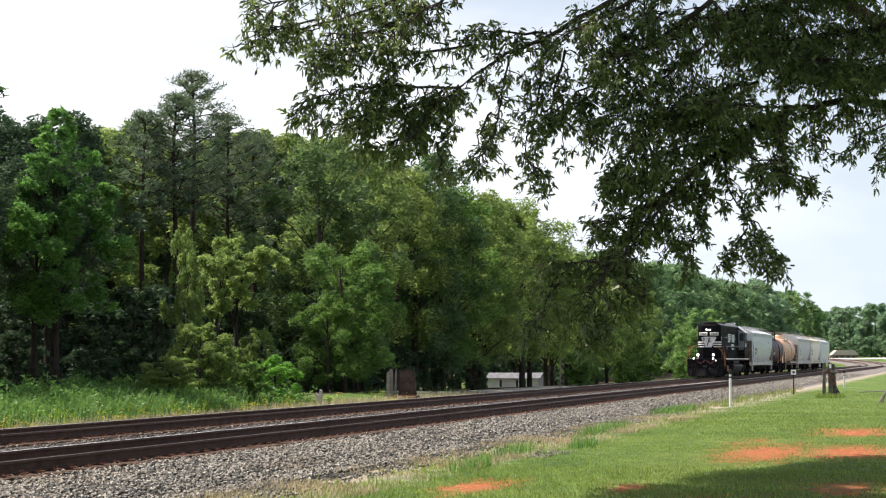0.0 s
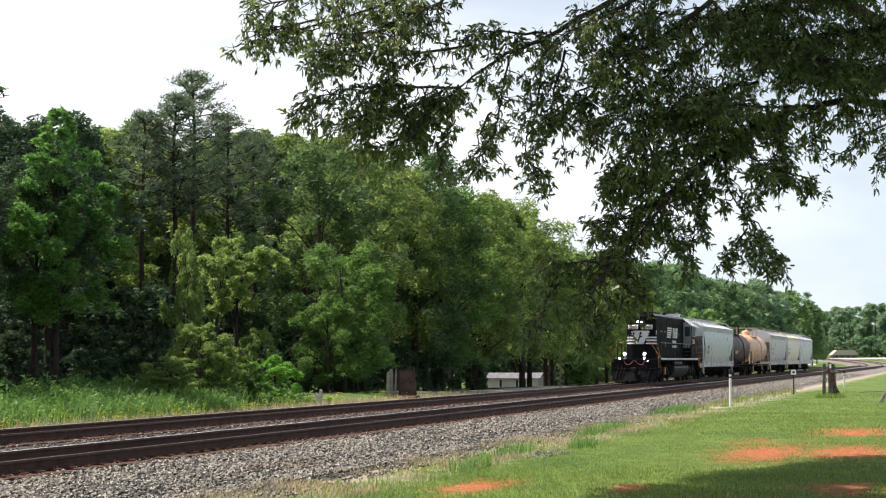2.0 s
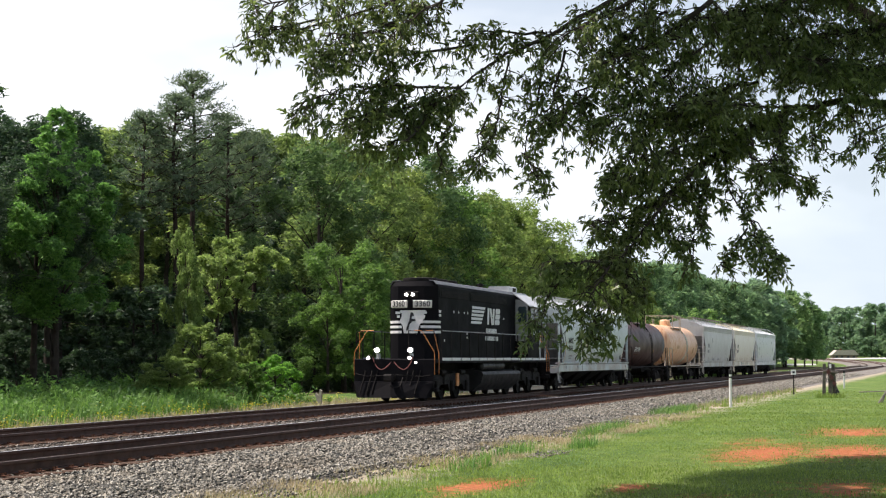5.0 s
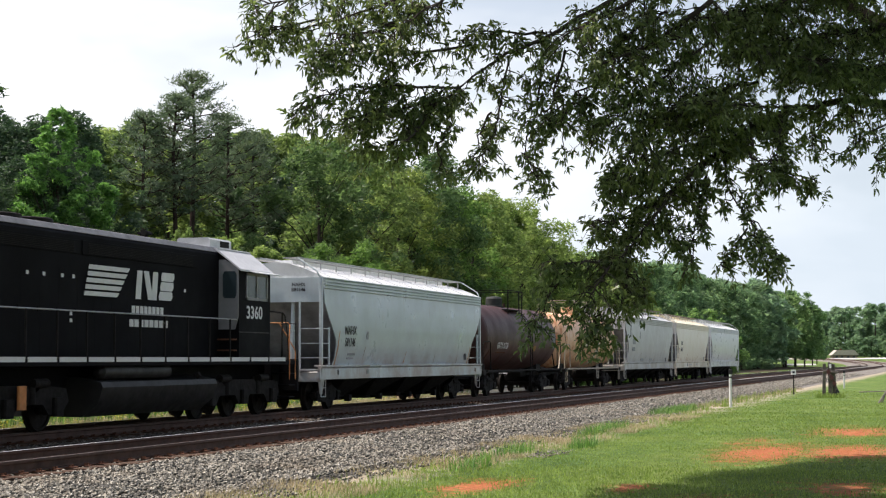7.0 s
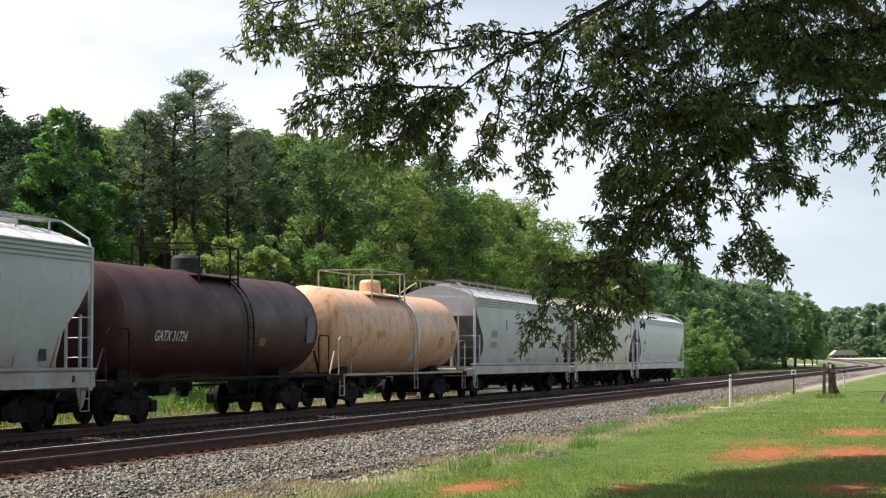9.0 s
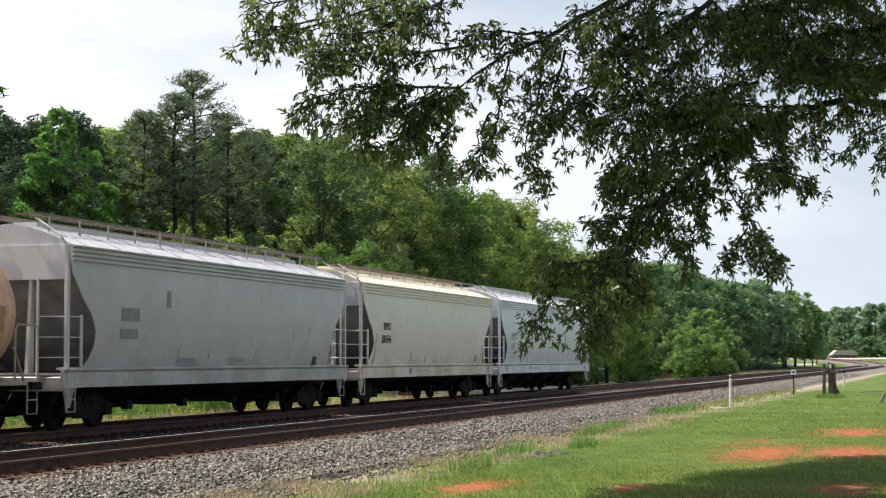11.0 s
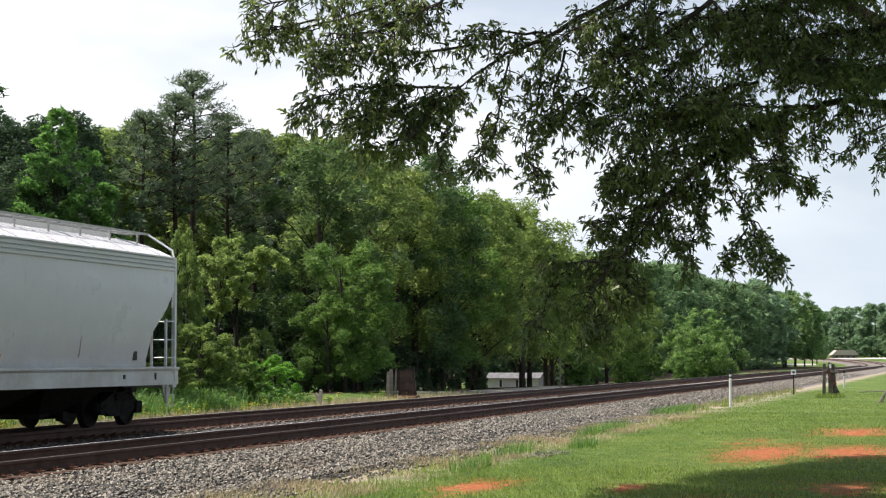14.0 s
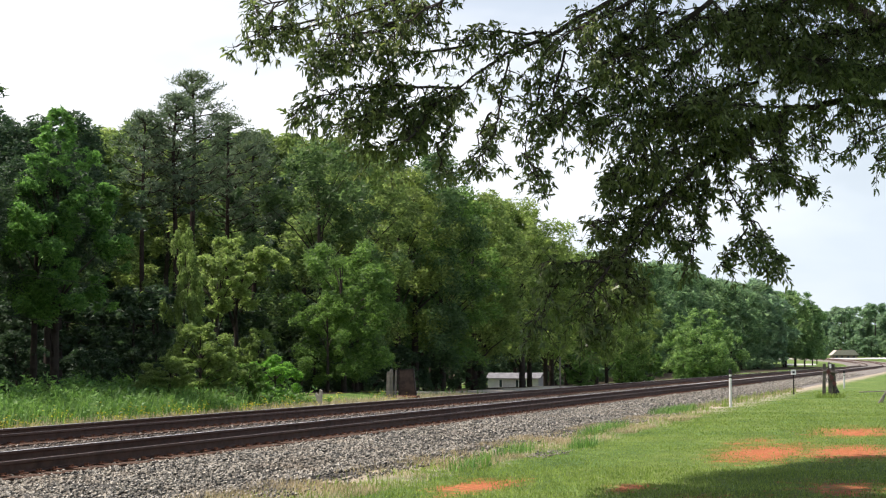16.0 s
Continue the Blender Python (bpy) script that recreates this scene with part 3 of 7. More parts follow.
def pine(seed, height, clumps, per):
    """A tall pine: bare straight stem, short whorled limbs and tufts of needles in its upper part."""
    rs = np.random.RandomState(seed)
    g, cs, rr = Geo(), [], []
    sway = rs.uniform(-0.25, 0.25, 2)
    g.tube([(0, 0, -0.3), (sway[0], 0, height * 0.5), (sway[0] * 0.5, sway[1], height * 0.82), (0.0, 0.0, height * 0.99)], 0.21, 8, 0.22)
    for i in range(clumps):
        t = 1.0 - 0.4 * ((i + rs.uniform(0, 1)) / clumps) ** 1.25
        z = height * t
        a = i * 2.4 + rs.uniform(-0.5, 0.5)
        r = (0.3 + 2.5 * min(1.0, (1.0 - t) * 6.0) ** 0.7 * (1.0 if t > 0.7 else 0.8)) * rs.uniform(0.55, 1.1)
        out = np.array([math.cos(a), math.sin(a), 0.0])
        root = np.array([sway[0] * 0.5, sway[1] * 0.5, z - 0.25 * r])
        e = root + out * r + [0, 0, 0.42 * r]
        mid = root + out * r * 0.55 + [0, 0, 0.12 * r]
        g.tube([root, mid, e], 0.04, 5, 0.3)
        for w, size in ((1.0, 0.6), (0.78, 0.48), (0.58, 0.34)):
            if r < 0.8 and w < 0.7:
                continue
            side = np.array([-out[1], out[0], 0.0]) * rs.uniform(-0.45, 0.45) * r * 0.5
            c = root + (e - root) * w + side + [0, 0, 0.06]
            g.tube([mid, c], 0.016, 4, 0.4)
            cs.append(c)
            rr.append(size * rs.uniform(0.75, 1.25))
    cs, rr = np.array(cs), np.array(rr)
    v, f = leaf_cloud(rs, cs, rr, np.full(len(cs), per), 0.27, 0.5, -0.5, narrow=0.26)
    return g.mesh("trunk", M_PINEBARK, 60), raw_mesh("crown", v, f, L_PINE)


def plant(kind, name, label, category, x, y, scale=1.0, tall=1.0, turn=0.0, group="", z=None):
    """Sets a tree of a kind on the ground."""
    ob = thing(name, label, category, Matrix.LocRotScale((x, y, land(x, y) if z is None else z), Euler((0, 0, turn)), (scale, scale, scale * tall)), group)
    for nm, me in zip(("trunk", "crown"), kind):
        part(nm, me, None, ob)
    return ob


rnd = random.Random(11)
WOOD = [broadleaf(s, 12.0, 3.4, 1.6, 118, 132, 0.225, m) for s, m in ((1, L_WOOD), (2, L_WOOD), (3, L_DARK), (4, L_YELL), (5, L_FRESH))]
WOOD_HIGH = [broadleaf(s, 12.0, 3.3, 2.3, 112, 132, 0.23, m) for s, m in ((6, L_VINE), (7, L_YELL))]
SPIRE = broadleaf(8, 12.0, 2.9, 3.6, 210, 130, 0.19, L_SPIRE, 0.64)
VINE = broadleaf(9, 6.6, 1.9, 0.2, 100, 150, 0.19, L_VINE)
BUSH = broadleaf(10, 6.0, 2.3, 0.2, 110, 200, 0.19, L_FRESH)
ROUND = broadleaf(12, 7.6, 4.3, -0.1, 260, 110, 0.26, L_ROUND, 0.12, limbs=5)
BACK = [broadleaf(s, 13.0, 3.8, 1.0, 70, 56, 0.52, m, limbs=6) for s, m in ((21, L_WOOD), (22, L_DARK), (23, L_WOOD))]
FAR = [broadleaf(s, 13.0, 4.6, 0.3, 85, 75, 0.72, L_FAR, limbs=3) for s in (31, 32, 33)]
TALL = [broadleaf(s, 16.0, 3.3, 5.5, 90, 80, 0.36, m, limbs=9) for s, m in ((51, L_WOOD), (52, L_YELL))]
TALL_DARK = [broadleaf(s, 16.0, 3.5, 4.5, 110, 90, 0.33, m, limbs=7) for s, m in ((53, L_WOOD), (54, L_DARK), (55, L_WOOD))]
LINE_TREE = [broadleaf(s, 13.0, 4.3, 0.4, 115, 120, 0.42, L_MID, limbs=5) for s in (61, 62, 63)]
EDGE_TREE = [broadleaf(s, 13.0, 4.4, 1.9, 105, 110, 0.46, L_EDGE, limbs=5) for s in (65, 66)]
PINE = [pine(s, 19.0, n, 46) for s, n in ((41, 64), (44, 52), (43, 54))]
YOUNG = broadleaf(17, 6.9, 2.4, 0.6, 84, 190, 0.17, L_FRESH, limbs=7)
VINE_TOP = broadleaf(19, 6.4, 1.55, 3.7, 60, 130, 0.17, L_VINE)
SHOOT = broadleaf(18, 2.6, 1.25, 0.05, 46, 110, 0.17, L_BRIGHT, limbs=8)
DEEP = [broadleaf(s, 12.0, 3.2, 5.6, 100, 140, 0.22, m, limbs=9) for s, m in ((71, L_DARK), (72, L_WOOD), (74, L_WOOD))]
OLIVE = broadleaf(73, 16.0, 3.4, 4.5, 100, 110, 0.31, L_YELL, limbs=9)
LIT = [broadleaf(s, 12.0, 3.5, 2.0, 120, 92, 0.25, m, limbs=9) for s, m in ((81, L_VINE), (82, L_YELL), (83, L_VINE))]


def skyline(x):
    """Height of the wood's edge along the line."""
    return float(np.interp(x, [30, 44, 52, 60, 83, 101, 130, 150, 175], [6.8, 7.8, 9.0, 10.2, 12.4, 14.4, 13.2, 11.0, 9.0]))


TREE_LABEL = "leafy green broadleaf tree at the edge of the wood"
x = 36.0
while x < 172:
    for row, y in enumerate((30.5, 35.0)):
        if (61 < x < 82 and row == 0) or (64 < x < 92 and row == 1):
            continue
        h = skyline(x) * rnd.uniform(0.86, 1.03)
        if row == 1 and 3.8 < (x + 2) / y < 4.5:
            continue
        k = rnd.choice(WOOD + [WOOD[3]] if row == 0 and x > 60 else DEEP[1:] if row == 0 else BACK + [WOOD[3]])
        # the left end takes the darkest leaves for the wood's shaded inside
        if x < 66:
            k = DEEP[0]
        if x > 106 and row == 0:
            k = rnd.choice(LIT)
        if 3.65 < (x + 2 * row) / y < 4.6:
            k = rnd.choice(WOOD_HIGH)
        plant(k, "broadleaf_tree", TREE_LABEL, "tree", x + rnd.uniform(-1.2, 1.2) + row * 2, y + rnd.uniform(-1.3, 1.3), h / (12.0 if k in WOOD + WOOD_HIGH + DEEP + LIT else 13.0), 1.0, rnd.uniform(0, 6.28), "trees of the wood")
    x += 4.6
x = 40.0
while x < 235:
    for y in (41, 48):
        if y == 41 and 3.8 < x / (y + 2.5) < 4.5:
            continue
        if y == 48 and x > 165:
            continue
        if 74 < x < 150 or 3.65 < x / y < 4.6:
            k = OLIVE if rnd.random() < 0.3 else rnd.choice(TALL)
            # darker kinds here add to the shade deep in the wood
            if x < 96:
                k = rnd.choice(TALL_DARK)
            plant(k, "broadleaf_tree", "tall broadleaf tree deep in the wood", "tree", x + rnd.uniform(-2, 2), y + 2.5 + rnd.uniform(-2, 2), rnd.uniform(0.9, 1.0) * (0.82 if y == 41 else 1.02) * float(np.interp(x, [74, 90, 95, 109, 113, 122, 140, 170, 200], [1.02, 1.0, 0.8, 0.82, 1.12, 1.25, 1.15, 0.9, 0.75])), 1.0, rnd.uniform(0, 6.28), "trees of the wood")
            continue
        h = skyline(x) * rnd.uniform(0.85, 1.0)
        plant(rnd.choice(BACK), "broadleaf_tree", "dark green broadleaf tree deep in the wood", "tree", x + rnd.uniform(-2, 2), y + rnd.uniform(-2, 2), h / 13.0, 1.0, rnd.uniform(0, 6.28), "trees of the wood")
    x += 6.5
plant(SPIRE, "broadleaf_tree", "tall narrow bright green tree overgrown with vines", "tree", 53.2, 28.6, 0.82, 1.0, 1.0, "trees of the wood")
for px, py, s in ((117.5, 51, 1.06), (127.0, 51, 1.2), (121.5, 52, 1.16), (108.0, 52, 0.95),
                  (85.8, 44, 0.86), (90.7, 45, 0.92), (92.7, 44.5, 0.96), (113.6, 45, 1.1), (120.3, 46, 1.14), (122.8, 45, 1.16), (136.7, 46, 1.21)):
    plant(OLIVE, "broadleaf_tree", "tall broadleaf tree deep in the wood", "tree", px, py, s, 1.0, px, "trees of the wood")
for k, (px, py, s) in enumerate(((78.9, 36, 0.751), (81.5, 36.4, 0.832), (85.2, 36, 0.747), (90.8, 36.8, 0.743), (77.5, 37, 0.7))):
    plant(PINE[k % 3], "pine_tree", "tall dark pine with a bare straight trunk", "tree", px, py, s, 1.0, px, "pines")


# ---------------------------------------------------------------- the train
WHEELS = []          # every wheelset with its radius


def wheelset_mesh(r):
    g = Geo()
    for s in (-1, 1):
        g.lathe([(s * 0.665, 0.1), (s * 0.665, r + 0.028), (s * 0.70, r + 0.028), (s * 0.715, r), (s * 0.80, r - 0.012), (s * 0.80, r - 0.075), (s * 0.765, r - 0.09), (s * 0.75, 0.17), (s * 0.80, 0.12), (s * 0.80, 0.05)], "y", n=28)
    g.cyl((0, -1.06, 0), (0, 1.06, 0), 0.075, n=12)
    for s in (-1, 1):
        g.cyl((0, s * 0.98, 0), (0, s * 1.12, 0), 0.12, n=12)
        for k in range(3):
            a = k * 2 * PI / 3
            g.cyl((0.07 * math.cos(a), s * 1.12, 0.07 * math.sin(a)), (0.07 * math.cos(a), s * 1.14, 0.07 * math.sin(a)), 0.02, n=6)
    return g.mesh("wheelset", M_WHEEL)


WHEEL_MESH = {0.42: wheelset_mesh(0.42), 0.508: wheelset_mesh(0.508)}


def add_wheelset(parent, x, r):
    ob = part("wheelset", WHEEL_MESH[r], None, parent, at=pose(x, 0, r))
    WHEELS.append((ob, x, r))
    return ob


def freight_truck_mesh():
    g = Geo()
    frame = [(-1.12, 0.52), (-1.12, 0.36), (-0.72, 0.36), (-0.45, 0.24), (0.45, 0.24), (0.72, 0.36), (1.12, 0.36), (1.12, 0.52), (0.72, 0.62), (0.35, 0.76), (-0.35, 0.76), (-0.72, 0.62)]
    for s in (-1, 1):
        g.prism(frame, "y", s * 0.93, s * 1.07)
        for x in (-0.89, 0.89):
            g.box(x - 0.15, x + 0.15, s * 0.92, s * 1.12, 0.28, 0.56, 0.03)
        for x in (-0.14, 0.14):
            for k in range(4):
                g.cyl((x, s * 1.0, 0.3 + k * 0.07), (x, s * 1.0, 0.34 + k * 0.07), 0.095, n=10)
        g.box(-0.28, 0.28, s * 0.95, s * 1.12, 0.58, 0.74, 0.04)
    g.box(-0.22, 0.22, -1.0, 1.0, 0.5, 0.78, 0.05)
    for x in (-0.48, 0.48):
        g.box(x - 0.05, x + 0.05, -0.85, 0.85, 0.3, 0.42, 0.02)
    return g.mesh("truck", M_FRAME)


TRUCK_MESH = freight_truck_mesh()


def add_truck(car, x):
    t = part("truck", TRUCK_MESH, None, car, "dark dusty steel truck", at=pose(x, 0, 0))
    for dx in (-0.89, 0.89):
        add_wheelset(t, dx, 0.42)
    return t


def add_coupler(car, x, s):
    g = Geo().box(x, x + s * 0.62, -0.09, 0.09, 0.76, 0.92, 0.02).box(x + s * 0.5, x + s * 0.78, -0.16, 0.13, 0.72, 0.98, 0.05)
    g.tube([(x, -0.35, 0.85), (x + s * 0.3, -0.33, 0.55), (x + s * 0.65, -0.2, 0.5), (x + s * 0.78, -0.1, 0.6)], 0.025, 6)
    part("coupler", g, M_FRAME, car)


def add_ladder(car, mat, rungs, a, b, stiles=(), name="ladder", z0=1.3, r=0.013):
    """Rungs between two upright lines a and b (x, y), and the stiles given."""
    g = Geo()
    for z in rungs:
        g.cyl((*a, z), (*b, z), r, n=6)
    for sx, sy, zz0, zz1 in stiles:
        g.box(sx - 0.025, sx + 0.025, sy - 0.025, sy + 0.025, zz0, zz1)
    return part(name, g, mat, car)


def side_curve(z):
    """Half-width of a hopper's rounded side at a height."""
    return float(np.interp(z, [1.2, 1.45, 1.9, 2.5, 3.1, 3.56, 4.0], [1.36, 1.44, 1.53, 1.585, 1.595, 1.57, 1.55]))


def build_hopper(x, length, paint, roof, label, marks, small, streaks, seed):
    car = thing("covered_hopper", label, "railway car", pose(x, Y_FAR, RAIL_Z), "freight cars of the train")
    h = length / 2
    rs = random.Random(seed)
    # the cream car's ends turn grey, standing in for their shade
    ends_paint = M_HOPPER_B if paint is M_CREAM else paint
    # inner body with the end slope sheets, their underside shade put into the grey
    g, n = Geo(), 0
    levels = [(0.95, 3.3), (1.3, 2.75), (2.0, 1.9), (2.8, 1.0), (3.4, 0.36), (3.86, 0.33)]
    pts = []
    for z, e in levels:
        w = side_curve(z) - 0.03
        pts += [(-h + e, -w, z), (h - e, -w, z), (h - e, w, z), (-h + e, w, z)]
    fc = [(3, 2, 1, 0)] + [(4 * i + k, 4 * i + (k + 1) % 4, 4 * i + 4 + (k + 1) % 4, 4 * i + 4 + k) for i in range(len(levels) - 1) for k in range(4)]
    g._put(pts, fc + [tuple(4 * (len(levels) - 1) + k for k in range(4))])
    part("slope_sheet", g, M_SLOPE, car, "sloping end sheets darkened for their shade", smooth=20)
    for e in (-1, 1):
        part("end_sheet", Geo().box(e * (h - 0.31), e * (h - 0.37), -1.5, 1.5, 3.18, 3.9), ends_paint, car)
    # rounded side sheets with curved ends
    zs = [1.28, 1.4, 1.5, 1.65, 1.8, 1.95, 2.1, 2.25, 2.35, 2.5, 2.61, 2.75, 2.85, 3.0, 3.15, 3.3, 3.45, 3.58]
    # the end of the side is cut back to a flange in some cars, to a round bay in others
    if paint in (M_HOPPER, M_HOPPER_D):
        ends = np.interp(zs, [1.28, 1.5, 2.06, 2.35, 2.61, 2.75, 3.14, 3.58], [1.42, 1.54, 1.47, 1.14, 0.82, 0.68, 0.32, 0.3])
    else:
        ends = np.interp(zs, [1.28, 1.5, 1.8, 2.1, 2.44, 2.8, 3.3, 3.58], [1.05, 1.3, 1.45, 1.46, 1.22, 0.76, 0.31, 0.3])
    for s in (-1, 1):
        g, pts = Geo(), []
        for z, e in zip(zs, ends):
            w = side_curve(z)
            pts += [(-h + e, s * w, z), (h - e, s * w, z), (h - e, s * (w - 0.025), z), (-h + e, s * (w - 0.025), z)]
        m = len(zs)
        fc = [(4 * i + k, 4 * i + (k + 1) % 4, 4 * i + 4 + (k + 1) % 4, 4 * i + 4 + k) for i in range(m - 1) for k in range(4)]
        g._put(pts, fc + [(0, 1, 2, 3), tuple(4 * (m - 1) + k for k in range(4))])
        part("side_sheet", g, paint, car, smooth=50)
        # ribbed top band under the eave
        g = Geo()
        prof = [(s * 1.54, 3.55), (s * 1.575, 3.56)]
        for k in range(3):
            z = 3.575 + k * 0.095
            prof += [(s * 1.615, z + 0.012), (s * 1.615, z + 0.055), (s * 1.555, z + 0.066), (s * 1.555, z + 0.086)]
        prof += [(s * 1.625, 3.868), (s * 1.625, 3.9), (s * 1.52, 3.91)]
        g.prism(prof, "x", -h + 0.3, h - 0.3)
        part("top_band", g, paint, car, smooth=20)
        # side sill
        g = Geo().prism([(s * 1.44, 0.92), (s * 1.56, 0.92), (s * 1.56, 0.96), (s * 1.55, 1.24), (s * 1.60, 1.29), (s * 1.60, 1.325), (s * 1.38, 1.34), (s * 1.38, 1.3), (s * 1.5, 1.27)], "x", -h, h)
        part("side_sill", g, paint, car, smooth=20)
    # curved roof
    prof = [(-1.56, 3.86), (-1.57, 3.905), (-1.2, 4.07), (-0.85, 4.2), (-0.45, 4.32), (0.0, 4.37), (0.45, 4.32), (0.85, 4.2), (1.2, 4.07), (1.57, 3.905), (1.56, 3.86)]
    rf = part("roof", Geo().prism(prof, "x", -h + 0.34, h - 0.34), roof, car, "bright curved steel roof" if roof is not M_ROOFCREAM else "cream roof with brown stains", smooth=40)
    for k in range(11):
        xx = -h + 1.0 + (length - 2.0) * k / 10
        g = Geo().tube([(xx, -1.54, 3.925), (xx, -1.2, 4.075), (xx, -0.85, 4.205), (xx, -0.45, 4.325), (xx, 0.45, 4.325), (xx, 0.85, 4.205), (xx, 1.2, 4.075), (xx, 1.54, 3.925)], 0.016, 5)
        part("roof_seam", g, roof, rf)
    part("hatch_cover", Geo().prism([(-0.3, 4.3), (-0.28, 4.46), (0.28, 4.46), (0.3, 4.3)], "x", -h + 1.1, h - 1.1), roof, car)
    for s in (-1, 1):
        up = 0.09 if paint is M_HOPPER_B else 0.0
        g = Geo().box(-h + 0.1, h - 0.1, s * 0.36, s * 0.38, 4.45 + up, 4.5 + up).box(-h + 0.1, h - 0.1, s * 0.80, s * 0.82, 4.45 + up, 4.5 + up)
        for k in range(40):
            xx = -h + 0.15 + (length - 0.3) * k / 39
            g.box(xx - 0.09, xx + 0.09, s * 0.38, s * 0.80, 4.47 + up, 4.485 + up)
        board = part("running_board", g, M_RUSTSTEEL if up == 0 and paint is not M_CREAM else M_OLDSTEEL, car, "galvanised steel running board" if up == 0 and paint is not M_CREAM else "rusty brown running board")
        for k in range(13):
            xx = -h + 0.7 + (length - 1.4) * k / 12
            part("bracket", Geo().box(xx - 0.02, xx + 0.02, s * 0.79, s * 0.82, 4.2, 4.46 + up), M_RUSTSTEEL, board)
    # ends: posts, ladders, platforms, steps
    rungs = [1.55, 1.97, 2.4]
    for e in (-1, 1):
        xp = e * (h - 0.18)
        for s in (-1, 1):
            g = Geo().box(xp - 0.05, xp + 0.05, s * 1.48, s * 1.57, 1.0, 3.9, 0.01)
            g.tube([(xp, s * 1.53, 3.82), (xp + e * 0.1, s * 1.42, 4.08), (xp + e * 0.06, s * 0.8, 4.47)], 0.025, 6)
            part("corner_post", g, ends_paint, car)
            add_ladder(car, paint, rungs, (xp, s * 1.55), (xp - e * 0.55, s * 1.57), [(xp - e * 0.55, s * 1.57, 1.3, 2.45)])
            add_ladder(car, paint, rungs, (xp + e * 0.03, s * 1.5), (xp + e * 0.1, s * 0.9), [(xp + e * 0.1, s * 0.9, 1.15, 3.2)], "end_ladder")
            part("step", Geo().tube([(xp - e * 0.02, s * 1.52, 0.95), (xp - e * 0.02, s * 1.52, 0.42), (xp - e * 0.4, s * 1.52, 0.42), (xp - e * 0.4, s * 1.52, 0.95)], 0.02, 6).cyl((xp - e * 0.02, s * 1.52, 0.68), (xp - e * 0.4, s * 1.52, 0.68), 0.016, n=6), paint, car)
        for s in (-1, 1):
            part("gusset", Geo().prism([(xp, 0.95), (xp - e * 0.5, 0.95), (xp - e * 0.3, 0.5), (xp - e * 0.16, 0.5)], "y", s * 1.42, s * 1.46), paint, car)
        part("end_platform", Geo().box(xp - 0.12, xp + e * 0.2, -1.5, 1.5, 1.18, 1.23).box(xp - 0.1, xp + 0.1, -1.55, 1.55, 0.85, 1.15, 0.02), ends_paint, car)
        for y in (-0.55, 0.55):
            part("end_brace", Geo().prism([(e * (h - 0.25), 1.2), (e * (h - 0.42), 3.3), (e * (h - 0.5), 3.3), (e * (h - 0.5), 1.2)], "y", y - 0.04, y + 0.04), ends_paint, car)
        part("shear_plate", Geo().box(e * (h - 2.9), e * (h - 0.2), -1.4, 1.4, 0.98, 1.04), M_FRAME, car)
        add_coupler(car, e * (h - 0.1), e)
    part("brake_wheel", Geo().tube([(-h - 0.02, 0.85 + 0.24 * math.cos(a), 2.35 + 0.24 * math.sin(a)) for a in np.linspace(0, 2 * PI, 17)], 0.016, 5).cyl((-h - 0.02, 0.85, 2.35), (-h + 0.25, 0.85, 2.35), 0.03, n=8), M_FRAME, car)
    part("center_sill", Geo().box(-h, h, -0.25, 0.25, 0.72, 1.0, 0.02), M_FRAME, car)
    for xx in (-length * 0.26, -length * 0.09, length * 0.09, length * 0.26):
        g = Geo()
        a, b, c = length * 0.085, 0.42, 0.95
        up = 0.17 if paint in (M_HOPPER_B, M_CREAM) else 0.0
        g._put([(xx - a, -1.35, c), (xx + a, -1.35, c), (xx + a, 1.35, c), (xx - a, 1.35, c), (xx - b, -0.55, 0.34 + up), (xx + b, -0.55, 0.34 + up), (xx + b, 0.55, 0.34 + up), (xx - b, 0.55, 0.34 + up)],
               [(0, 1, 2, 3), (7, 6, 5, 4), (0, 1, 5, 4), (1, 2, 6, 5), (2, 3, 7, 6), (3, 0, 4, 7)])
        hop = part("hopper_outlet", g, M_FRAME, car)
        part("gate", Geo().box(xx - 0.5, xx + 0.5, -0.62, 0.62, 0.24 + up, 0.36 + up, 0.03).cyl((xx, -0.95, 0.3 + up), (xx, 0.95, 0.3 + up), 0.05, n=8).box(xx - 0.12, xx + 0.12, -0.98, -0.8, 0.2 + up, 0.4 + up, 0.02), M_FRAME, hop)
    for s in (-1, 1):
        add_truck(car, s * (h - 2.05))
    # painted marks
    for txt, dx, z, size, sq in marks:
        ink = M_FAINT if txt[0] == "~" else M_WORNINK if paint is M_CREAM else M_INK
        tilt = math.atan2(side_curve(z - 0.2) - side_curve(z + 0.2), 0.4)
        lettering(txt.strip("~"), size, ink, car, pose(dx, -side_curve(z) - 0.012, z) @ pose(0, 0, 0, 90 - math.degrees(tilt)), squeeze=sq, bold=0.02 if ink is M_INK else 0.008)
    for txt, dx, z, size, sq in marks:
        if seed == 5:
            lettering(txt, 0.14, M_INK, car, pose(-h + 0.30, -0.77, 3.69 + (0.0 if z > 2.2 else -0.15), 90, 0, -90), "end_lettering", squeeze=1.05, bold=0.03)
    for dx, z, w, hh, m in small:
        yy = -max(side_curve(z), 1.56 if z < 1.3 else 0) - 0.008
        part("stencil", Geo().box(dx - w / 2, dx + w / 2, yy, yy + 0.012, z - hh / 2, z + hh / 2), m, car)
    runs = []
    for k in range(streaks):
        runs.append((-h + 2.0 + (length - 3.6) * (k + rs.uniform(0.2, 0.8)) / streaks, 1.36 + rs.uniform(0, 0.2), rs.uniform(1.55, 2.0), rs.uniform(-0.03, 0.16), rs.uniform(0.015, 0.06 if paint is M_CREAM else 0.04)))
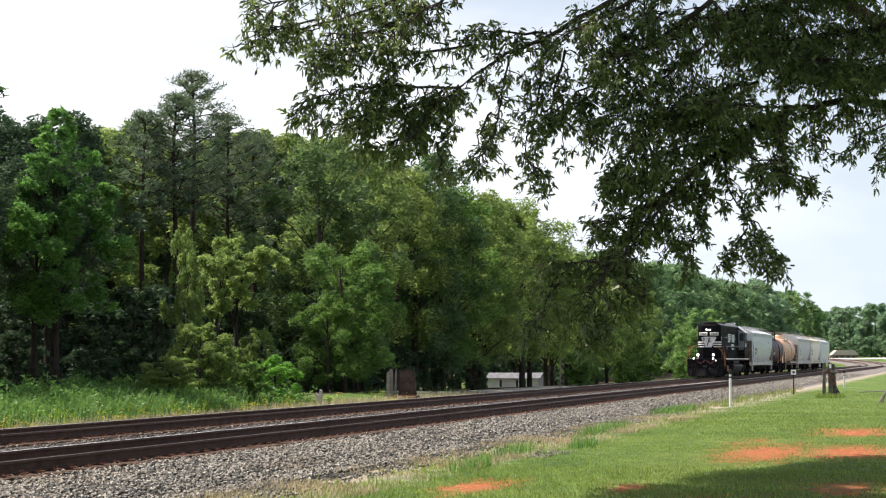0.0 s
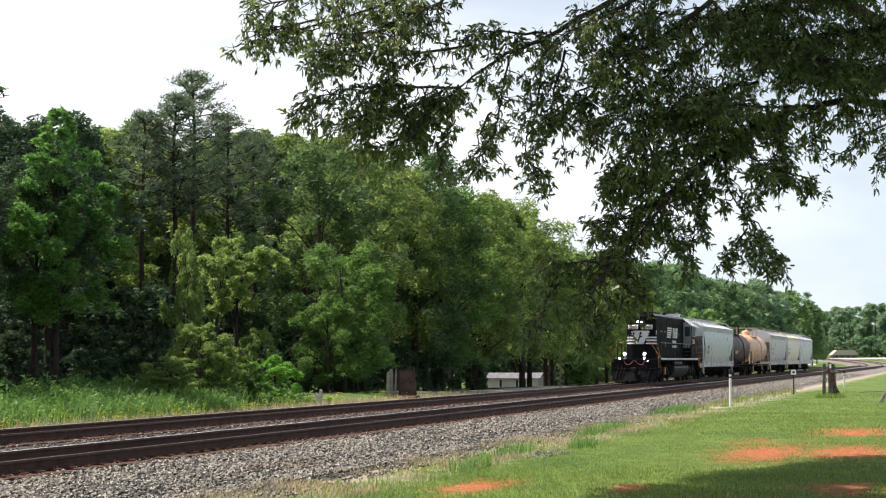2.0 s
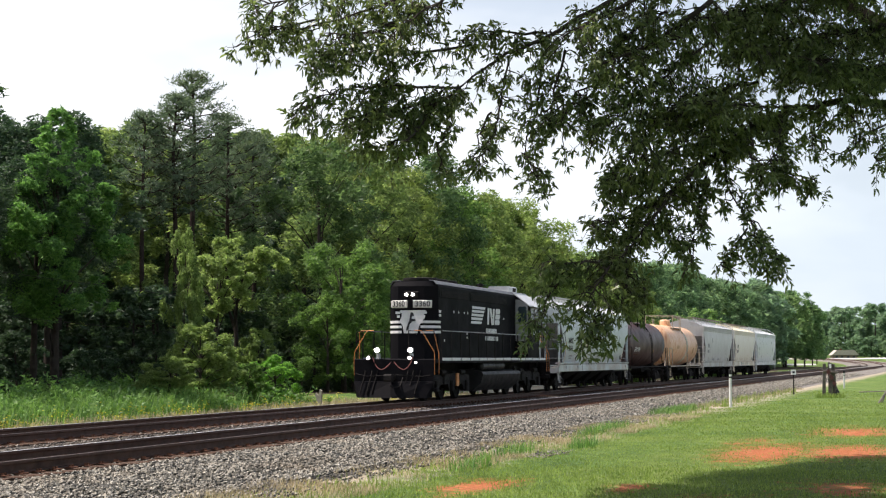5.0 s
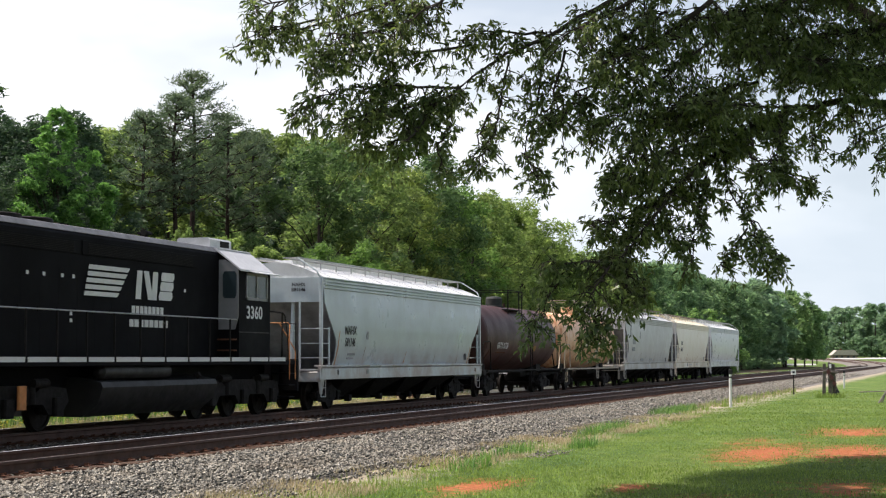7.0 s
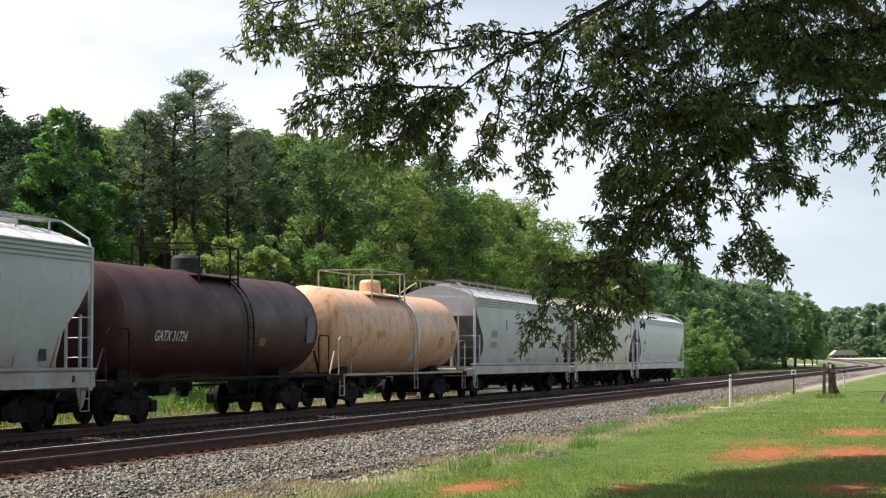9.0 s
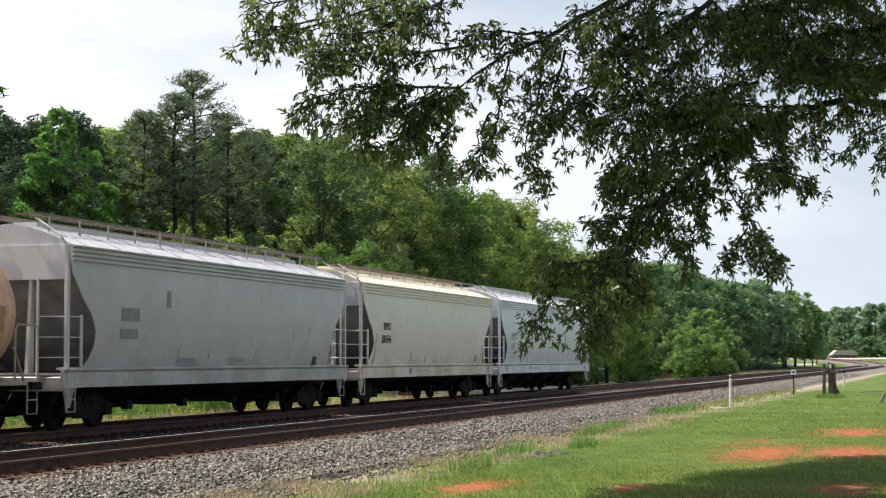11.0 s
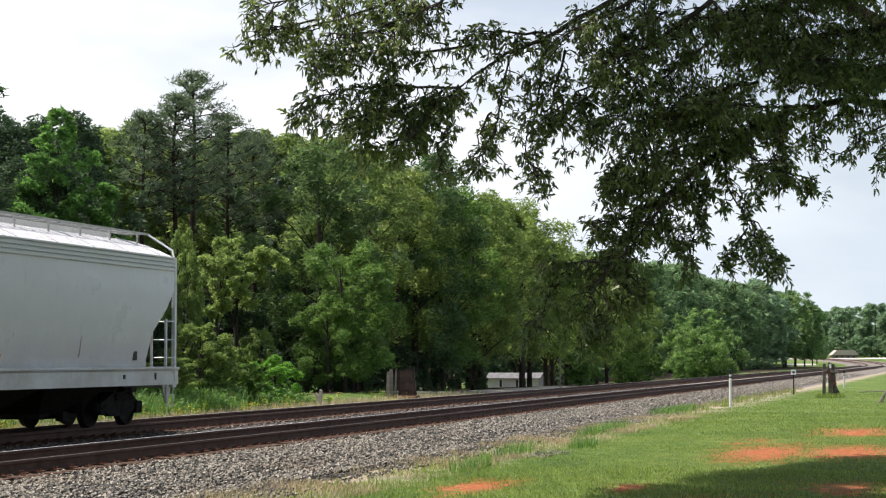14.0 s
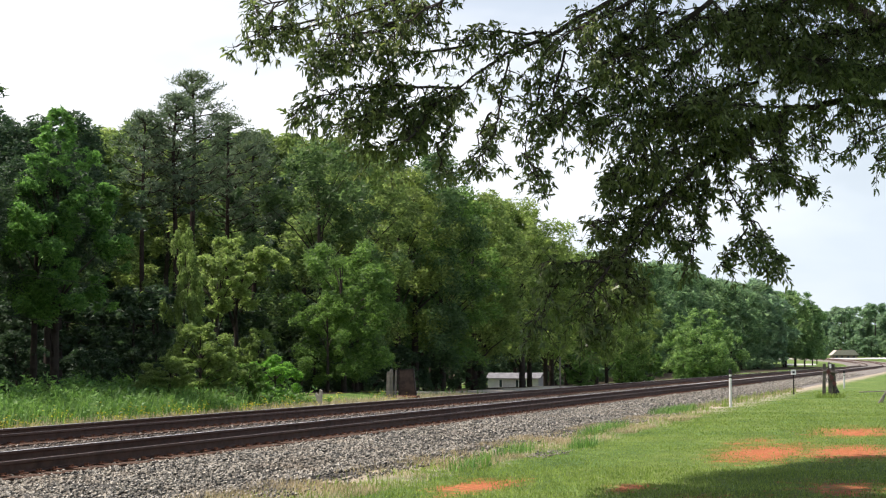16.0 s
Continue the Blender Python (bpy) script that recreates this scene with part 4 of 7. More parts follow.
    if paint in (M_HOPPER, M_CREAM):
        runs += [(-h + 1.62, 1.32, 2.35, 0.06, 0.06), (h - 1.72, 1.32, 2.0, 0.12, 0.05)]
    if paint is M_HOPPER_B:
        runs.append((h - 1.36, 1.32, 1.95, -0.06, 0.05))
    for dx, z0, z1, tilt, w in runs:
        v, steps = [], 5
        for i in range(steps):
            z = z0 + (z1 - z0) * i / (steps - 1)
            a, ww = dx + tilt * i / (steps - 1) + rs.uniform(-0.012, 0.012), w * (1 - 0.16 * i) * rs.uniform(0.7, 1.3)
            for yy in (0.005, -0.02):
                v += [(a - ww, -side_curve(z) - yy, z), (a + ww, -side_curve(z) - yy, z)]
        fc = [(4 * i, 4 * i + 1, 4 * i + 5, 4 * i + 4) for i in range(steps - 1)]
        part("rust_streak", Geo()._put(v, fc), M_ORANGE_RUST if paint is M_CREAM or w > 0.05 or rs.random() < 0.5 else M_DIRTRUN, car)
    return car


# grey that stands in for shade on the downward-facing slope sheets
M_SLOPE = plain("shade_grey_slope_sheet", (0.3, 0.295, 0.31), 0.8, 0.0, 2.0, 0.3)
M_DIRTRUN = plain("dirt_run", (0.33, 0.27, 0.2), 0.8, 0.0, 8.0, 0.3)
M_ORANGE_RUST = plain("orange_rust_run", (0.5, 0.24, 0.09), 0.8, 0.0, 8.0, 0.35)


def build_tank(x, paint, label, platform_x, band, marks, placards, rail_mat, seed):
    car = thing("tank_car", label, "railway car", pose(x, Y_FAR, RAIL_Z), "freight cars of the train")
    R, Z, H = 1.37, 2.42, 6.9
    prof = sorted({(round(-H + 0.62 * (1 - math.cos(t)), 4), round(max(0.02, R * math.sin(t)), 4)) for t in np.linspace(0.0, PI / 2, 10)})
    prof = prof + [(-a, r) for a, r in reversed(prof)]
    shell = part("tank", Geo().lathe(prof, "x", (0, 0, Z), 56), paint, car, smooth=30)
    for xx in (-H + 0.64, H - 0.64):
        part("weld_seam", Geo().lathe([(xx - 0.03, R + 0.001), (xx - 0.02, R + 0.008), (xx + 0.02, R + 0.008), (xx + 0.03, R + 0.001)], "x", (0, 0, Z), 56), paint, shell)
    dome = part("dome", Geo().lathe([(3.66, 0.42), (3.8, 0.42), (3.82, 0.36), (4.12, 0.36), (4.2, 0.3), (4.23, 0.1)], "z", (0, 0, 0), 20), M_DOME if paint is M_MAROON else paint, car)
    for k in range(4):
        part("valve", Geo().cyl((0.62 + 0.14 * k, 0.2 - 0.13 * k, 3.7), (0.62 + 0.14 * k, 0.2 - 0.13 * k, 3.95), 0.05, n=8), paint, car)
    # platform and railing round the dome
    p0, p1 = platform_x
    g = Geo().box(p0, p1, -0.95, -0.55, 3.6, 3.64).box(p0, p1, 0.55, 0.95, 3.6, 3.64).box(p1 - 0.3, p1, -0.95, 0.95, 3.6, 3.64)
    deck = part("platform", g, rail_mat, car)
    for xx, yy in ((p0, -0.93), (p1, -0.93), (p0, 0.93), (p1, 0.93), (p1 - 0.55, -0.93), (p1 - 0.55, 0.93)):
        part("post", Geo().box(xx - 0.022, xx + 0.022, yy - 0.022, yy + 0.022, 3.2, 4.45), rail_mat, deck)
    part("handrail", Geo().box(p0, p1, -0.95, -0.92, 4.43, 4.465).box(p0, p1, 0.92, 0.95, 4.43, 4.465).box(p1 - 0.015, p1 + 0.015, -0.93, 0.93, 4.43, 4.465).box(p0 - 0.015, p0 + 0.015, -0.93, 0.93, 4.43, 4.465), rail_mat, deck)
    xl = p1 - 0.3
    for s in (-1, 1):
        stiles = [[(xx, s * (R + 0.06) * math.cos(a), Z + (R + 0.06) * math.sin(a)) for a in np.linspace(1.0, 0.0, 6)] + [(xx, s * (R + 0.06), 1.05), (xx, s * (R + 0.08), 0.5)] for xx in (xl - 0.2, xl + 0.2)]
        g = Geo().tube(stiles[0], 0.02, 6).tube(stiles[1], 0.02, 6)
        for z in np.arange(0.55, 2.6, 0.3):
            g.cyl((xl - 0.2, s * (R + 0.07), z), (xl + 0.2, s * (R + 0.07), z), 0.014, n=6)
        part("ladder", g, rail_mat, car)
    if band:
        part("spill_band", Geo().lathe([(xl + 0.3, R - 0.01), (xl + 0.3, R + 0.01), (xl + 0.85, R + 0.01), (xl + 0.85, R - 0.01)], "x", (0, 0, Z), 56), M_SPILL, car, "pale grey stripe of spilled product")
    # sills, saddles, end fittings
    for s in (-1, 1):
        part("side_sill", Geo().box(-H + 0.2, H - 0.2, s * 1.36, s * 1.46, 1.0, 1.07, 0.01), rail_mat, car)
        part("saddle", Geo().prism([(-0.8, 0.95), (0.8, 0.95), (0.8, 1.28), (0.5, 1.14), (0, 1.08), (-0.5, 1.14), (-0.8, 1.28)], "x", s * 5.05 - 0.4, s * 5.05 + 0.4), M_FRAME, car)
        part("stub_sill", Geo().box(s * 3.6, s * 7.35, -0.3, 0.3, 0.7, 1.12, 0.02).box(s * 6.9, s * 7.3, -1.45, 1.45, 0.9, 1.06, 0.02), M_FRAME, car)
        add_coupler(car, s * 7.25, s)
        add_truck(car, s * 5.05)
        for t in (-1, 1):
            part("end_rail", Geo().tube([(s * 7.2, t * 1.4, 1.05), (s * 7.2, t * 1.4, 2.1), (s * 7.1, t * 1.42, 2.2), (s * 6.3, t * 1.45, 2.2), (s * 6.2, t * 1.45, 2.1), (s * 6.2, t * 1.45, 1.05)], 0.022, 6), rail_mat, car)
            part("corner_step", Geo().tube([(s * 6.75, t * 1.42, 1.0), (s * 6.75, t * 1.42, 0.42), (s * 7.15, t * 1.42, 0.42), (s * 7.15, t * 1.42, 1.0)], 0.02, 6).cyl((s * 6.75, t * 1.42, 0.7), (s * 7.15, t * 1.42, 0.7), 0.016, n=6), rail_mat, car)
        for t in (-1.1, 1.1):
            part("brace", Geo().tube([(s * 7.2, t, 1.05), (s * 6.75, t, 1.75)], 0.03, 6), rail_mat, car)
    part("bottom_outlet", Geo().cyl((0, 0, 0.7), (0, 0, 1.1), 0.22, n=14).cyl((0, 0, 0.55), (0, 0, 0.72), 0.12, n=10), M_FRAME, car)
    part("brake_rod", Geo().tube([(-3.6, 0.35, 0.82), (3.6, 0.35, 0.82)], 0.025, 6).tube([(-3.6, -0.45, 0.95), (3.6, -0.45, 0.95)], 0.03, 6).box(-2.6, -1.9, -0.5, 0.1, 0.62, 0.95, 0.08), M_FRAME, car)
    for txt, dx, z, size, sq, m in marks:
        lean = math.asin((z - Z) / R)
        lettering(txt, size, m, car, Matrix.Translation((dx, -(R + 0.012) * math.cos(lean), z)) @ Euler((PI / 2 - lean, 0, 0)).to_matrix().to_4x4(), squeeze=sq)
    for dx, z, w, hh, m, tilt in placards:
        lean = math.asin((z - Z) / R)
        ob = part("placard", Geo().box(-w / 2, w / 2, -hh / 2, hh / 2, -0.014, 0.002), m, car)
        ob.matrix_local = Matrix.Translation((dx, -(R + 0.012) * math.cos(lean), z)) @ Euler((PI / 2 - lean, 0, 0)).to_matrix().to_4x4() @ pose(0, 0, 0, 0, 0, tilt)
    return car


M_DOME = plain("sooty_green_black_dome", (0.03, 0.033, 0.03), 0.8, 0.0, 5.0, 0.3)
M_PLACARD = plain("worn_grey_placard", (0.17, 0.17, 0.17), 0.7, 0.0, 14.0, 0.5)
M_SPILL = plain("dried_spill", (0.74, 0.7, 0.62), 0.7, 0.0, 4.0, 0.2)


def build_locomotive(x):
    car = thing("locomotive", "black diesel locomotive with white stripes and orange handrails", "locomotive", pose(x, Y_FAR, RAIL_Z))
    # underframe and platform
    part("platform", Geo().box(-9.35, 9.2, -1.5, 1.5, 1.36, 1.5, 0.02).box(-9.2, 9.1, -0.6, 0.6, 0.85, 1.36, 0.03), M_BLACK, car)
    for s in (-1, 1):
        posts = [-8.5 + 1.3 * k for k in range(14)]
        for a, b in zip(posts, posts[1:]):
            part("sill_stripe", Geo().box(a + 0.06, b - 0.06, s * 1.505, s * 1.52, 1.455, 1.56), M_WHITE, car, "white painted sill stripe")
        for a in posts[:11]:
            part("handrail_post", Geo().box(a - 0.022, a + 0.022, s * 1.47, s * 1.505, 1.4, 2.53), M_FRAME, car)
        part("handrail", Geo().tube([(-8.4, s * 1.49, 2.53), (4.2, s * 1.49, 2.53), (5.0, s * 1.45, 2.53)], 0.017, 6), M_RUSTSTEEL, car, "thin pale handrail")
        # front and rear step wells with orange stanchions
        for e, xs in ((-1, (-9.42, -8.86)), (1, (9.15, 8.7))):
            for k, xx in enumerate(xs):
                top = (xx, s * 1.06) if k == 0 else (xx + e * 0.28, s * 1.4)
                part("grab_rail", Geo().tube([(xx, s * 1.5, 0.95), (xx, s * 1.5, 1.7), (xx, s * 1.48, 1.78), (top[0], top[1], 2.46), (top[0], top[1] - s * 0.06, 2.53), (top[0], top[1] - s * 0.3, 2.53)], 0.015, 6), M_ORANGE, car, "orange painted grab rail")
            g = Geo()
            for z in (0.45, 0.78, 1.1):
                g.box(min(xs), max(xs), s * 1.0, s * 1.48, z, z + 0.035)
            g.box(min(xs) - 0.02, max(xs) + 0.02, s * 0.95, s * 1.0, 0.4, 1.4)
            part("steps", g, M_BLACK, car)
    # ends: pilots, plow, couplers, hoses
    for e in (-1, 1):
        part("pilot", Geo().box(e * 9.35, e * 9.48, -1.48, 1.48, 0.62, 1.52, 0.03), M_BLACK, car)
        add_coupler(car, e * 9.5, e)
        for y0, y1 in ((-1.45, -0.5), (1.45, 0.5)):
            part("end_rail", Geo().tube([(e * 9.3, y0, 1.5), (e * 9.3, y0, 2.5), (e * 9.3, y1, 2.52), (e * 9.3, y1, 1.5)], 0.02, 6), M_FRAME, car)
    g = Geo()
    g._put([(-9.5, -1.5, 0.72), (-9.5, 1.5, 0.72), (-9.68, 1.25, 0.14), (-9.95, 0, 0.14), (-9.68, -1.25, 0.14), (-9.72, 0, 0.68), (-9.45, -1.4, 0.16), (-9.45, 1.4, 0.16)],
           [(0, 5, 3, 4), (5, 1, 2, 3), (0, 4, 6), (1, 7, 2), (0, 6, 7, 1), (0, 1, 5), (4, 3, 2, 7, 6)])
    part("snow_plow", g, M_BLACK, car, "worn black steel snow plow", smooth=0)
    for k, (y0, y1) in enumerate(((-0.7, -0.05), (0.7, 0.05))):
        part("jumper_cable", Geo().tube([(-9.6 - 0.05 * math.sin(PI * q), y0 * 1.06 + (y1 - y0 * 1.06) * q, 1.58 - 0.16 * q - 0.36 * math.sin(PI * min(1, q ** 0.8)) ** 0.9) for q in np.linspace(0, 1, 15)], 0.014, 6), M_HOSE, car, "hanging reddish jumper cable")
    for y in (-1.0, -0.75, -0.55, 0.6, 0.8, 1.05):
        part("air_hose", Geo().tube([(-9.5, y, 1.1), (-9.62, y + 0.03, 0.8), (-9.68, y + 0.1, 0.5), (-9.72, y + 0.12, 0.36)], 0.024, 6).cyl((-9.72, y + 0.12, 0.38), (-9.74, y + 0.13, 0.28), 0.04, n=8), M_FRAME, car)
    part("uncoupling_lever", Geo().tube([(-9.55, -1.4, 0.95), (-9.6, -1.1, 0.9), (-9.62, -0.2, 0.95), (-9.6, 1.0, 0.9), (-9.55, 1.4, 1.0)], 0.016, 6), M_FRAME, car)
    for y in (-0.62, 0.62):
        lamp = part("ditch_light", Geo().cyl((-9.5, y, 1.83), (-9.3, y, 1.83), 0.1, 0.075, n=18).box(-9.42, -9.25, y - 0.05, y + 0.05, 1.5, 1.72), M_ROOFGREY, car, "round pale ditch light housing")
        part("lens", Geo().cyl((-9.53, y, 1.83), (-9.49, y, 1.83), 0.08, n=18), M_LAMP, lamp, "lit white lens")
    for y in (-0.62, 0.93):
        lamp = part("marker_light", Geo().cyl((-9.56, y, 1.55), (-9.4, y, 1.55), 0.105, n=14), M_FRAME, car)
        part("lens", Geo().cyl((-9.6, y, 1.55), (-9.555, y, 1.55), 0.062, n=14), M_LAMP_SOFT, lamp, "white reflecting lens")
    part("class_light", Geo().cyl((-9.54, -0.83, 1.39), (-9.46, -0.83, 1.39), 0.04, n=12), M_LAMP_SOFT, car)
    # long hood
    sec = [(-0.93, 1.5), (-0.93, 4.2), (-0.80, 4.37), (-0.5, 4.42), (0.5, 4.42), (0.80, 4.37), (0.93, 4.2), (0.93, 1.5)]
    hood = part("long_hood", Geo().prism(sec, "x", -6.95, 5.05), M_BLACK, car)
    # pale strips paint the sun's glint on the roof chamfers
    for s in (-1, 1):
        part("roof_edge", Geo().prism([(s * 0.79, 4.382), (s * 0.88, 4.27), (s * 0.895, 4.28), (s * 0.80, 4.405), (s * 0.62, 4.44), (s * 0.6, 4.42)], "x", -7.1, 5.0), M_EDGE_GLINT, hood, "pale grey glint painted along the roof edge")
    nose = Geo()
    ring = [(-7.35, -0.5), (-7.35, 0.5), (-7.2, 0.75), (-6.945, 0.925), (-6.945, -0.925), (-7.2, -0.75)]
    nose.prism(ring, "z", 1.5, 4.2)
    top = [(-7.25, -0.45), (-7.25, 0.45), (-7.12, 0.68), (-6.945, 0.80), (-6.945, -0.80), (-7.12, -0.68)]
    nose._put([(a, b, 4.2) for a, b in ring] + [(a, b, 4.38) for a, b in top], [(i, (i + 1) % 6, 6 + (i + 1) % 6, 6 + i) for i in range(6)] + [(6, 7, 8, 9, 10, 11)])
    part("hood_end", nose, M_BLACK, car, smooth=30)
    for s in (-1, 1):
        # radiator and brake-grid flares
        for x0, x1, w in ((-6.85, -2.6, 0.945), (-2.5, 3.6, 0.955)):
            pr = [(s * 0.9, 3.78), (s * w, 3.80), (s * w, 4.1), (s * 0.9, 4.12)]
            fl = part("roof_flare", Geo().prism(pr, "x", x0, x1), M_BLACK, car)
            g = Geo()
            for k in range(7):
                g.box(x0 + 0.25, x1 - 0.25, s * (w + 0.001), s * (w + 0.012), 3.83 + k * 0.036, 3.845 + k * 0.036)
            part("grille", g, M_FRAME, fl)
        xs = [-6.8 + 0.82 * k for k in range(13)]
        for a, b in zip(xs, xs[1:]):
            door = part("hood_door", Geo().box(a + 0.01, b - 0.01, s * 0.925, s * 0.932, 1.62, 3.5), M_BLACK, car)
            part("latch", Geo().box(b - 0.1, b - 0.06, s * 0.93, s * 0.945, 2.5, 2.62), M_BLACK, door)
    for xx in (-6.15, -4.8, -3.45):
        fan = part("radiator_fan", Geo().lathe([(4.38, 0.66), (4.52, 0.66), (4.54, 0.62), (4.55, 0.5)], "z", (xx, 0, 0), 24), M_FRAME, car)
        part("fan_guard", Geo().lathe([(4.548, 0.5), (4.555, 0.46), (4.555, 0.05)], "z", (xx, 0, 0), 16), M_FRAME, fan)
    for xx in (-0.9, 0.9):
        part("brake_fan", Geo().lathe([(4.4, 0.5), (4.47, 0.5), (4.48, 0.42)], "z", (xx, 0, 0), 24), M_FRAME, car)
    part("exhaust_stack", Geo().box(-2.4, -1.9, -0.3, 0.3, 4.4, 4.52, 0.03), M_FRAME, car)
    part("horn", Geo().cyl((2.6, 0, 4.4), (2.6, 0, 4.6), 0.05, n=8).cyl((2.45, 0.1, 4.62), (2.9, 0.1, 4.62), 0.04, 0.08, 10).cyl((2.75, -0.1, 4.62), (2.3, -0.1, 4.62), 0.04, 0.08, 10), M_FRAME, car)
    # cab
    part("cab", Geo().prism([(-1.5, 1.5), (-1.5, 3.86), (-0.86, 4.36), (0.86, 4.36), (1.5, 3.86), (1.5, 1.5)], "x", 5.05, 7.22), M_BLACK, car)
    for s in (-1, 1):
        d = Vector((0, s * 0.64, -0.5)).normalized()
        nrm = Vector((0, s * 0.5, 0.64)).normalized() * 0.02
        a, b = Vector((0, s * 0.84, 4.375)) + nrm, Vector((0, s * 1.56, 3.815)) + nrm
        part("cab_roof", Geo().prism([(a.y, a.z), (b.y, b.z), (b.y, b.z - 0.05), (a.y, a.z - 0.05)], "x", 4.98, 7.30), M_ROOFGREY, car, "sun-bleached pale cab roof")
        wall = part("cab_front_wall", Geo().prism([(s * 0.95, 4.08), (s * 1.12, 4.08), (s * 1.49, 3.85), (s * 1.49, 2.6), (s * 1.4, 2.28), (s * 0.95, 2.28)], "x", 5.0, 5.052), M_GREYCAB, car, "pale grey cab door")
        part("window", Geo().prism([(s * 1.07, 3.16), (s * 1.12, 3.08), (s * 1.4, 3.08), (s * 1.45, 3.16), (s * 1.45, 3.7), (s * 1.4, 3.78), (s * 1.12, 3.78), (s * 1.07, 3.7)], "x", 4.985, 5.002), M_GLASS, wall)
        part("footstep", Geo().box(4.8, 5.04, s * 1.0, s * 1.45, 1.72, 1.76).box(4.8, 5.04, s * 1.0, s * 1.45, 2.0, 2.04), M_RUST, car)
        win = part("window_frame", Geo().box(5.5, 7.0, s * 1.50, s * 1.525, 3.05, 3.12).box(5.5, 7.0, s * 1.50, s * 1.525, 3.7, 3.76).box(5.5, 5.57, s * 1.50, s * 1.525, 3.05, 3.76).box(6.93, 7.0, s * 1.50, s * 1.525, 3.05, 3.76).box(6.2, 6.27, s * 1.50, s * 1.53, 3.05, 3.76), M_GREYCAB, car)
        part("pane", Geo().box(5.57, 6.93, s * 1.497, s * 1.508, 3.1, 3.72), M_CABPANE, win)
        part("sunshade", Geo().prism([(s * 1.5, 3.84), (s * 1.74, 3.77), (s * 1.74, 3.745), (s * 1.5, 3.81)], "x", 5.55, 7.3), M_ROOFGREY, car)
        lettering("3360", 0.46, M_WHITE, car, on_side(6.08, -1.512, 2.715) if s < 0 else pose(6.08, 1.512, 2.715, 90, 0, 180), squeeze=1.22, bold=0.02)
        part("panel_seam", Geo().box(5.06, 7.2, s * 1.5, s * 1.506, 2.2, 2.225), M_TANKGREY, car)
        part("side_rail", Geo().tube([(7.24, s * 1.47, 2.8), (8.25, s * 1.47, 2.78), (8.4, s * 1.48, 2.7), (8.62, s * 1.48, 2.1), (8.64, s * 1.48, 1.5)], 0.022, 6).tube([(8.2, s * 1.47, 2.78), (8.2, s * 1.47, 1.5)], 0.02, 6), M_FRAME, car)
    part("cab_roof_top", Geo().box(5.0, 7.28, -0.9, 0.9, 4.365, 4.40, 0.02), M_ROOFGREY, car)
    ac = part("air_conditioner", Geo().box(5.15, 6.6, -0.62, 0.3, 4.4, 4.68, 0.05), M_ROOFGREY, car, "pale grey rooftop air conditioner")
    part("vent", Geo().box(5.85, 6.4, -0.64, -0.6, 4.46, 4.62), M_FRAME, ac)
    part("short_hood", Geo().prism([(a, b if b < 2 else b - 1.54) for a, b in sec], "x", 7.2, 8.45), M_BLACK, car)
    for z in (2.42, 2.57):
        part("stripe", Geo().box(7.95, 8.45, -0.945, -0.93, z - 0.05, z + 0.05), M_WHITE, car)
    # tank, reservoirs, trucks
    part("fuel_tank", Geo().prism([(-0.9, 1.12), (-1.42, 1.02), (-1.47, 0.9), (-1.35, 0.55), (-1.0, 0.26), (1.0, 0.26), (1.35, 0.55), (1.47, 0.9), (1.42, 1.02), (0.9, 1.12)], "x", -2.5, 3.75), M_TANKGREY, car, "dusty dark grey fuel tank")
    for s in (-1, 1):
        part("air_reservoir", Geo().lathe([(-2.4, 0.05), (-2.3, 0.16), (1.1, 0.16), (1.2, 0.05)], "x", (0, s * 1.28, 1.24), 16), M_TANKGREY, car)
        part("fuel_filler", Geo().cyl((2.6, s * 1.4, 1.1), (2.6, s * 1.5, 1.15), 0.07, n=10), M_FRAME, car)
        t = Geo()
        fr = [(-2.6, 0.62), (-2.5, 0.9), (-1.5, 0.98), (-1.1, 0.78), (-0.8, 0.98), (0.8, 0.98), (1.1, 0.78), (1.5, 0.98), (2.5, 0.9), (2.6, 0.62), (2.3, 0.36), (1.75, 0.36), (1.5, 0.58), (0.5, 0.58), (0.28, 0.36), (-0.28, 0.36), (-0.5, 0.58), (-1.5, 0.58), (-1.75, 0.36), (-2.3, 0.36)]
        for yy in (-1, 1):
            t.prism(fr, "y", yy * 1.02, yy * 1.18)
            for xx in (-2.07, 0, 2.07):
                t.box(xx - 0.18, xx + 0.18, yy * 1.02, yy * 1.28, 0.34, 0.72, 0.04)
            for xx in (-1.05, 1.05):
                t.cyl((xx, yy * 1.12, 0.6), (xx, yy * 1.12, 0.95), 0.13, n=12)
            t.cyl((-1.6, yy * 1.2, 1.02), (-1.0, yy * 1.2, 1.02), 0.1, n=12).cyl((1.6, yy * 1.2, 1.02), (1.0, yy * 1.2, 1.02), 0.1, n=12)
        t.box(-2.4, 2.4, -0.5, 0.5, 0.6, 0.84, 0.04)
        truck = part("truck", t, M_FRAME, car, "six-wheel cast steel truck", at=pose(s * 6.1, 0, 0))
        for xx in (-2.07, 0, 2.07):
            add_wheelset(truck, xx, 0.508)
    part("rerail_block", Geo().box(-5.85, -5.55, -1.34, -1.27, 0.5, 0.98, 0.02), M_ORANGE, car, "yellow-orange block hung on the truck")
    # front: headlights, boards, emblem
    hl = part("headlight", Geo().box(-7.40, -7.33, -0.27, 0.27, 3.76, 4.0, 0.04), M_FRAME, car)
    for y in (-0.08, 0.16):
        part("lens", Geo().cyl((-7.42, y, 3.88), (-7.395, y, 3.88), 0.056, n=16), M_LAMP, hl, "lit white headlight")
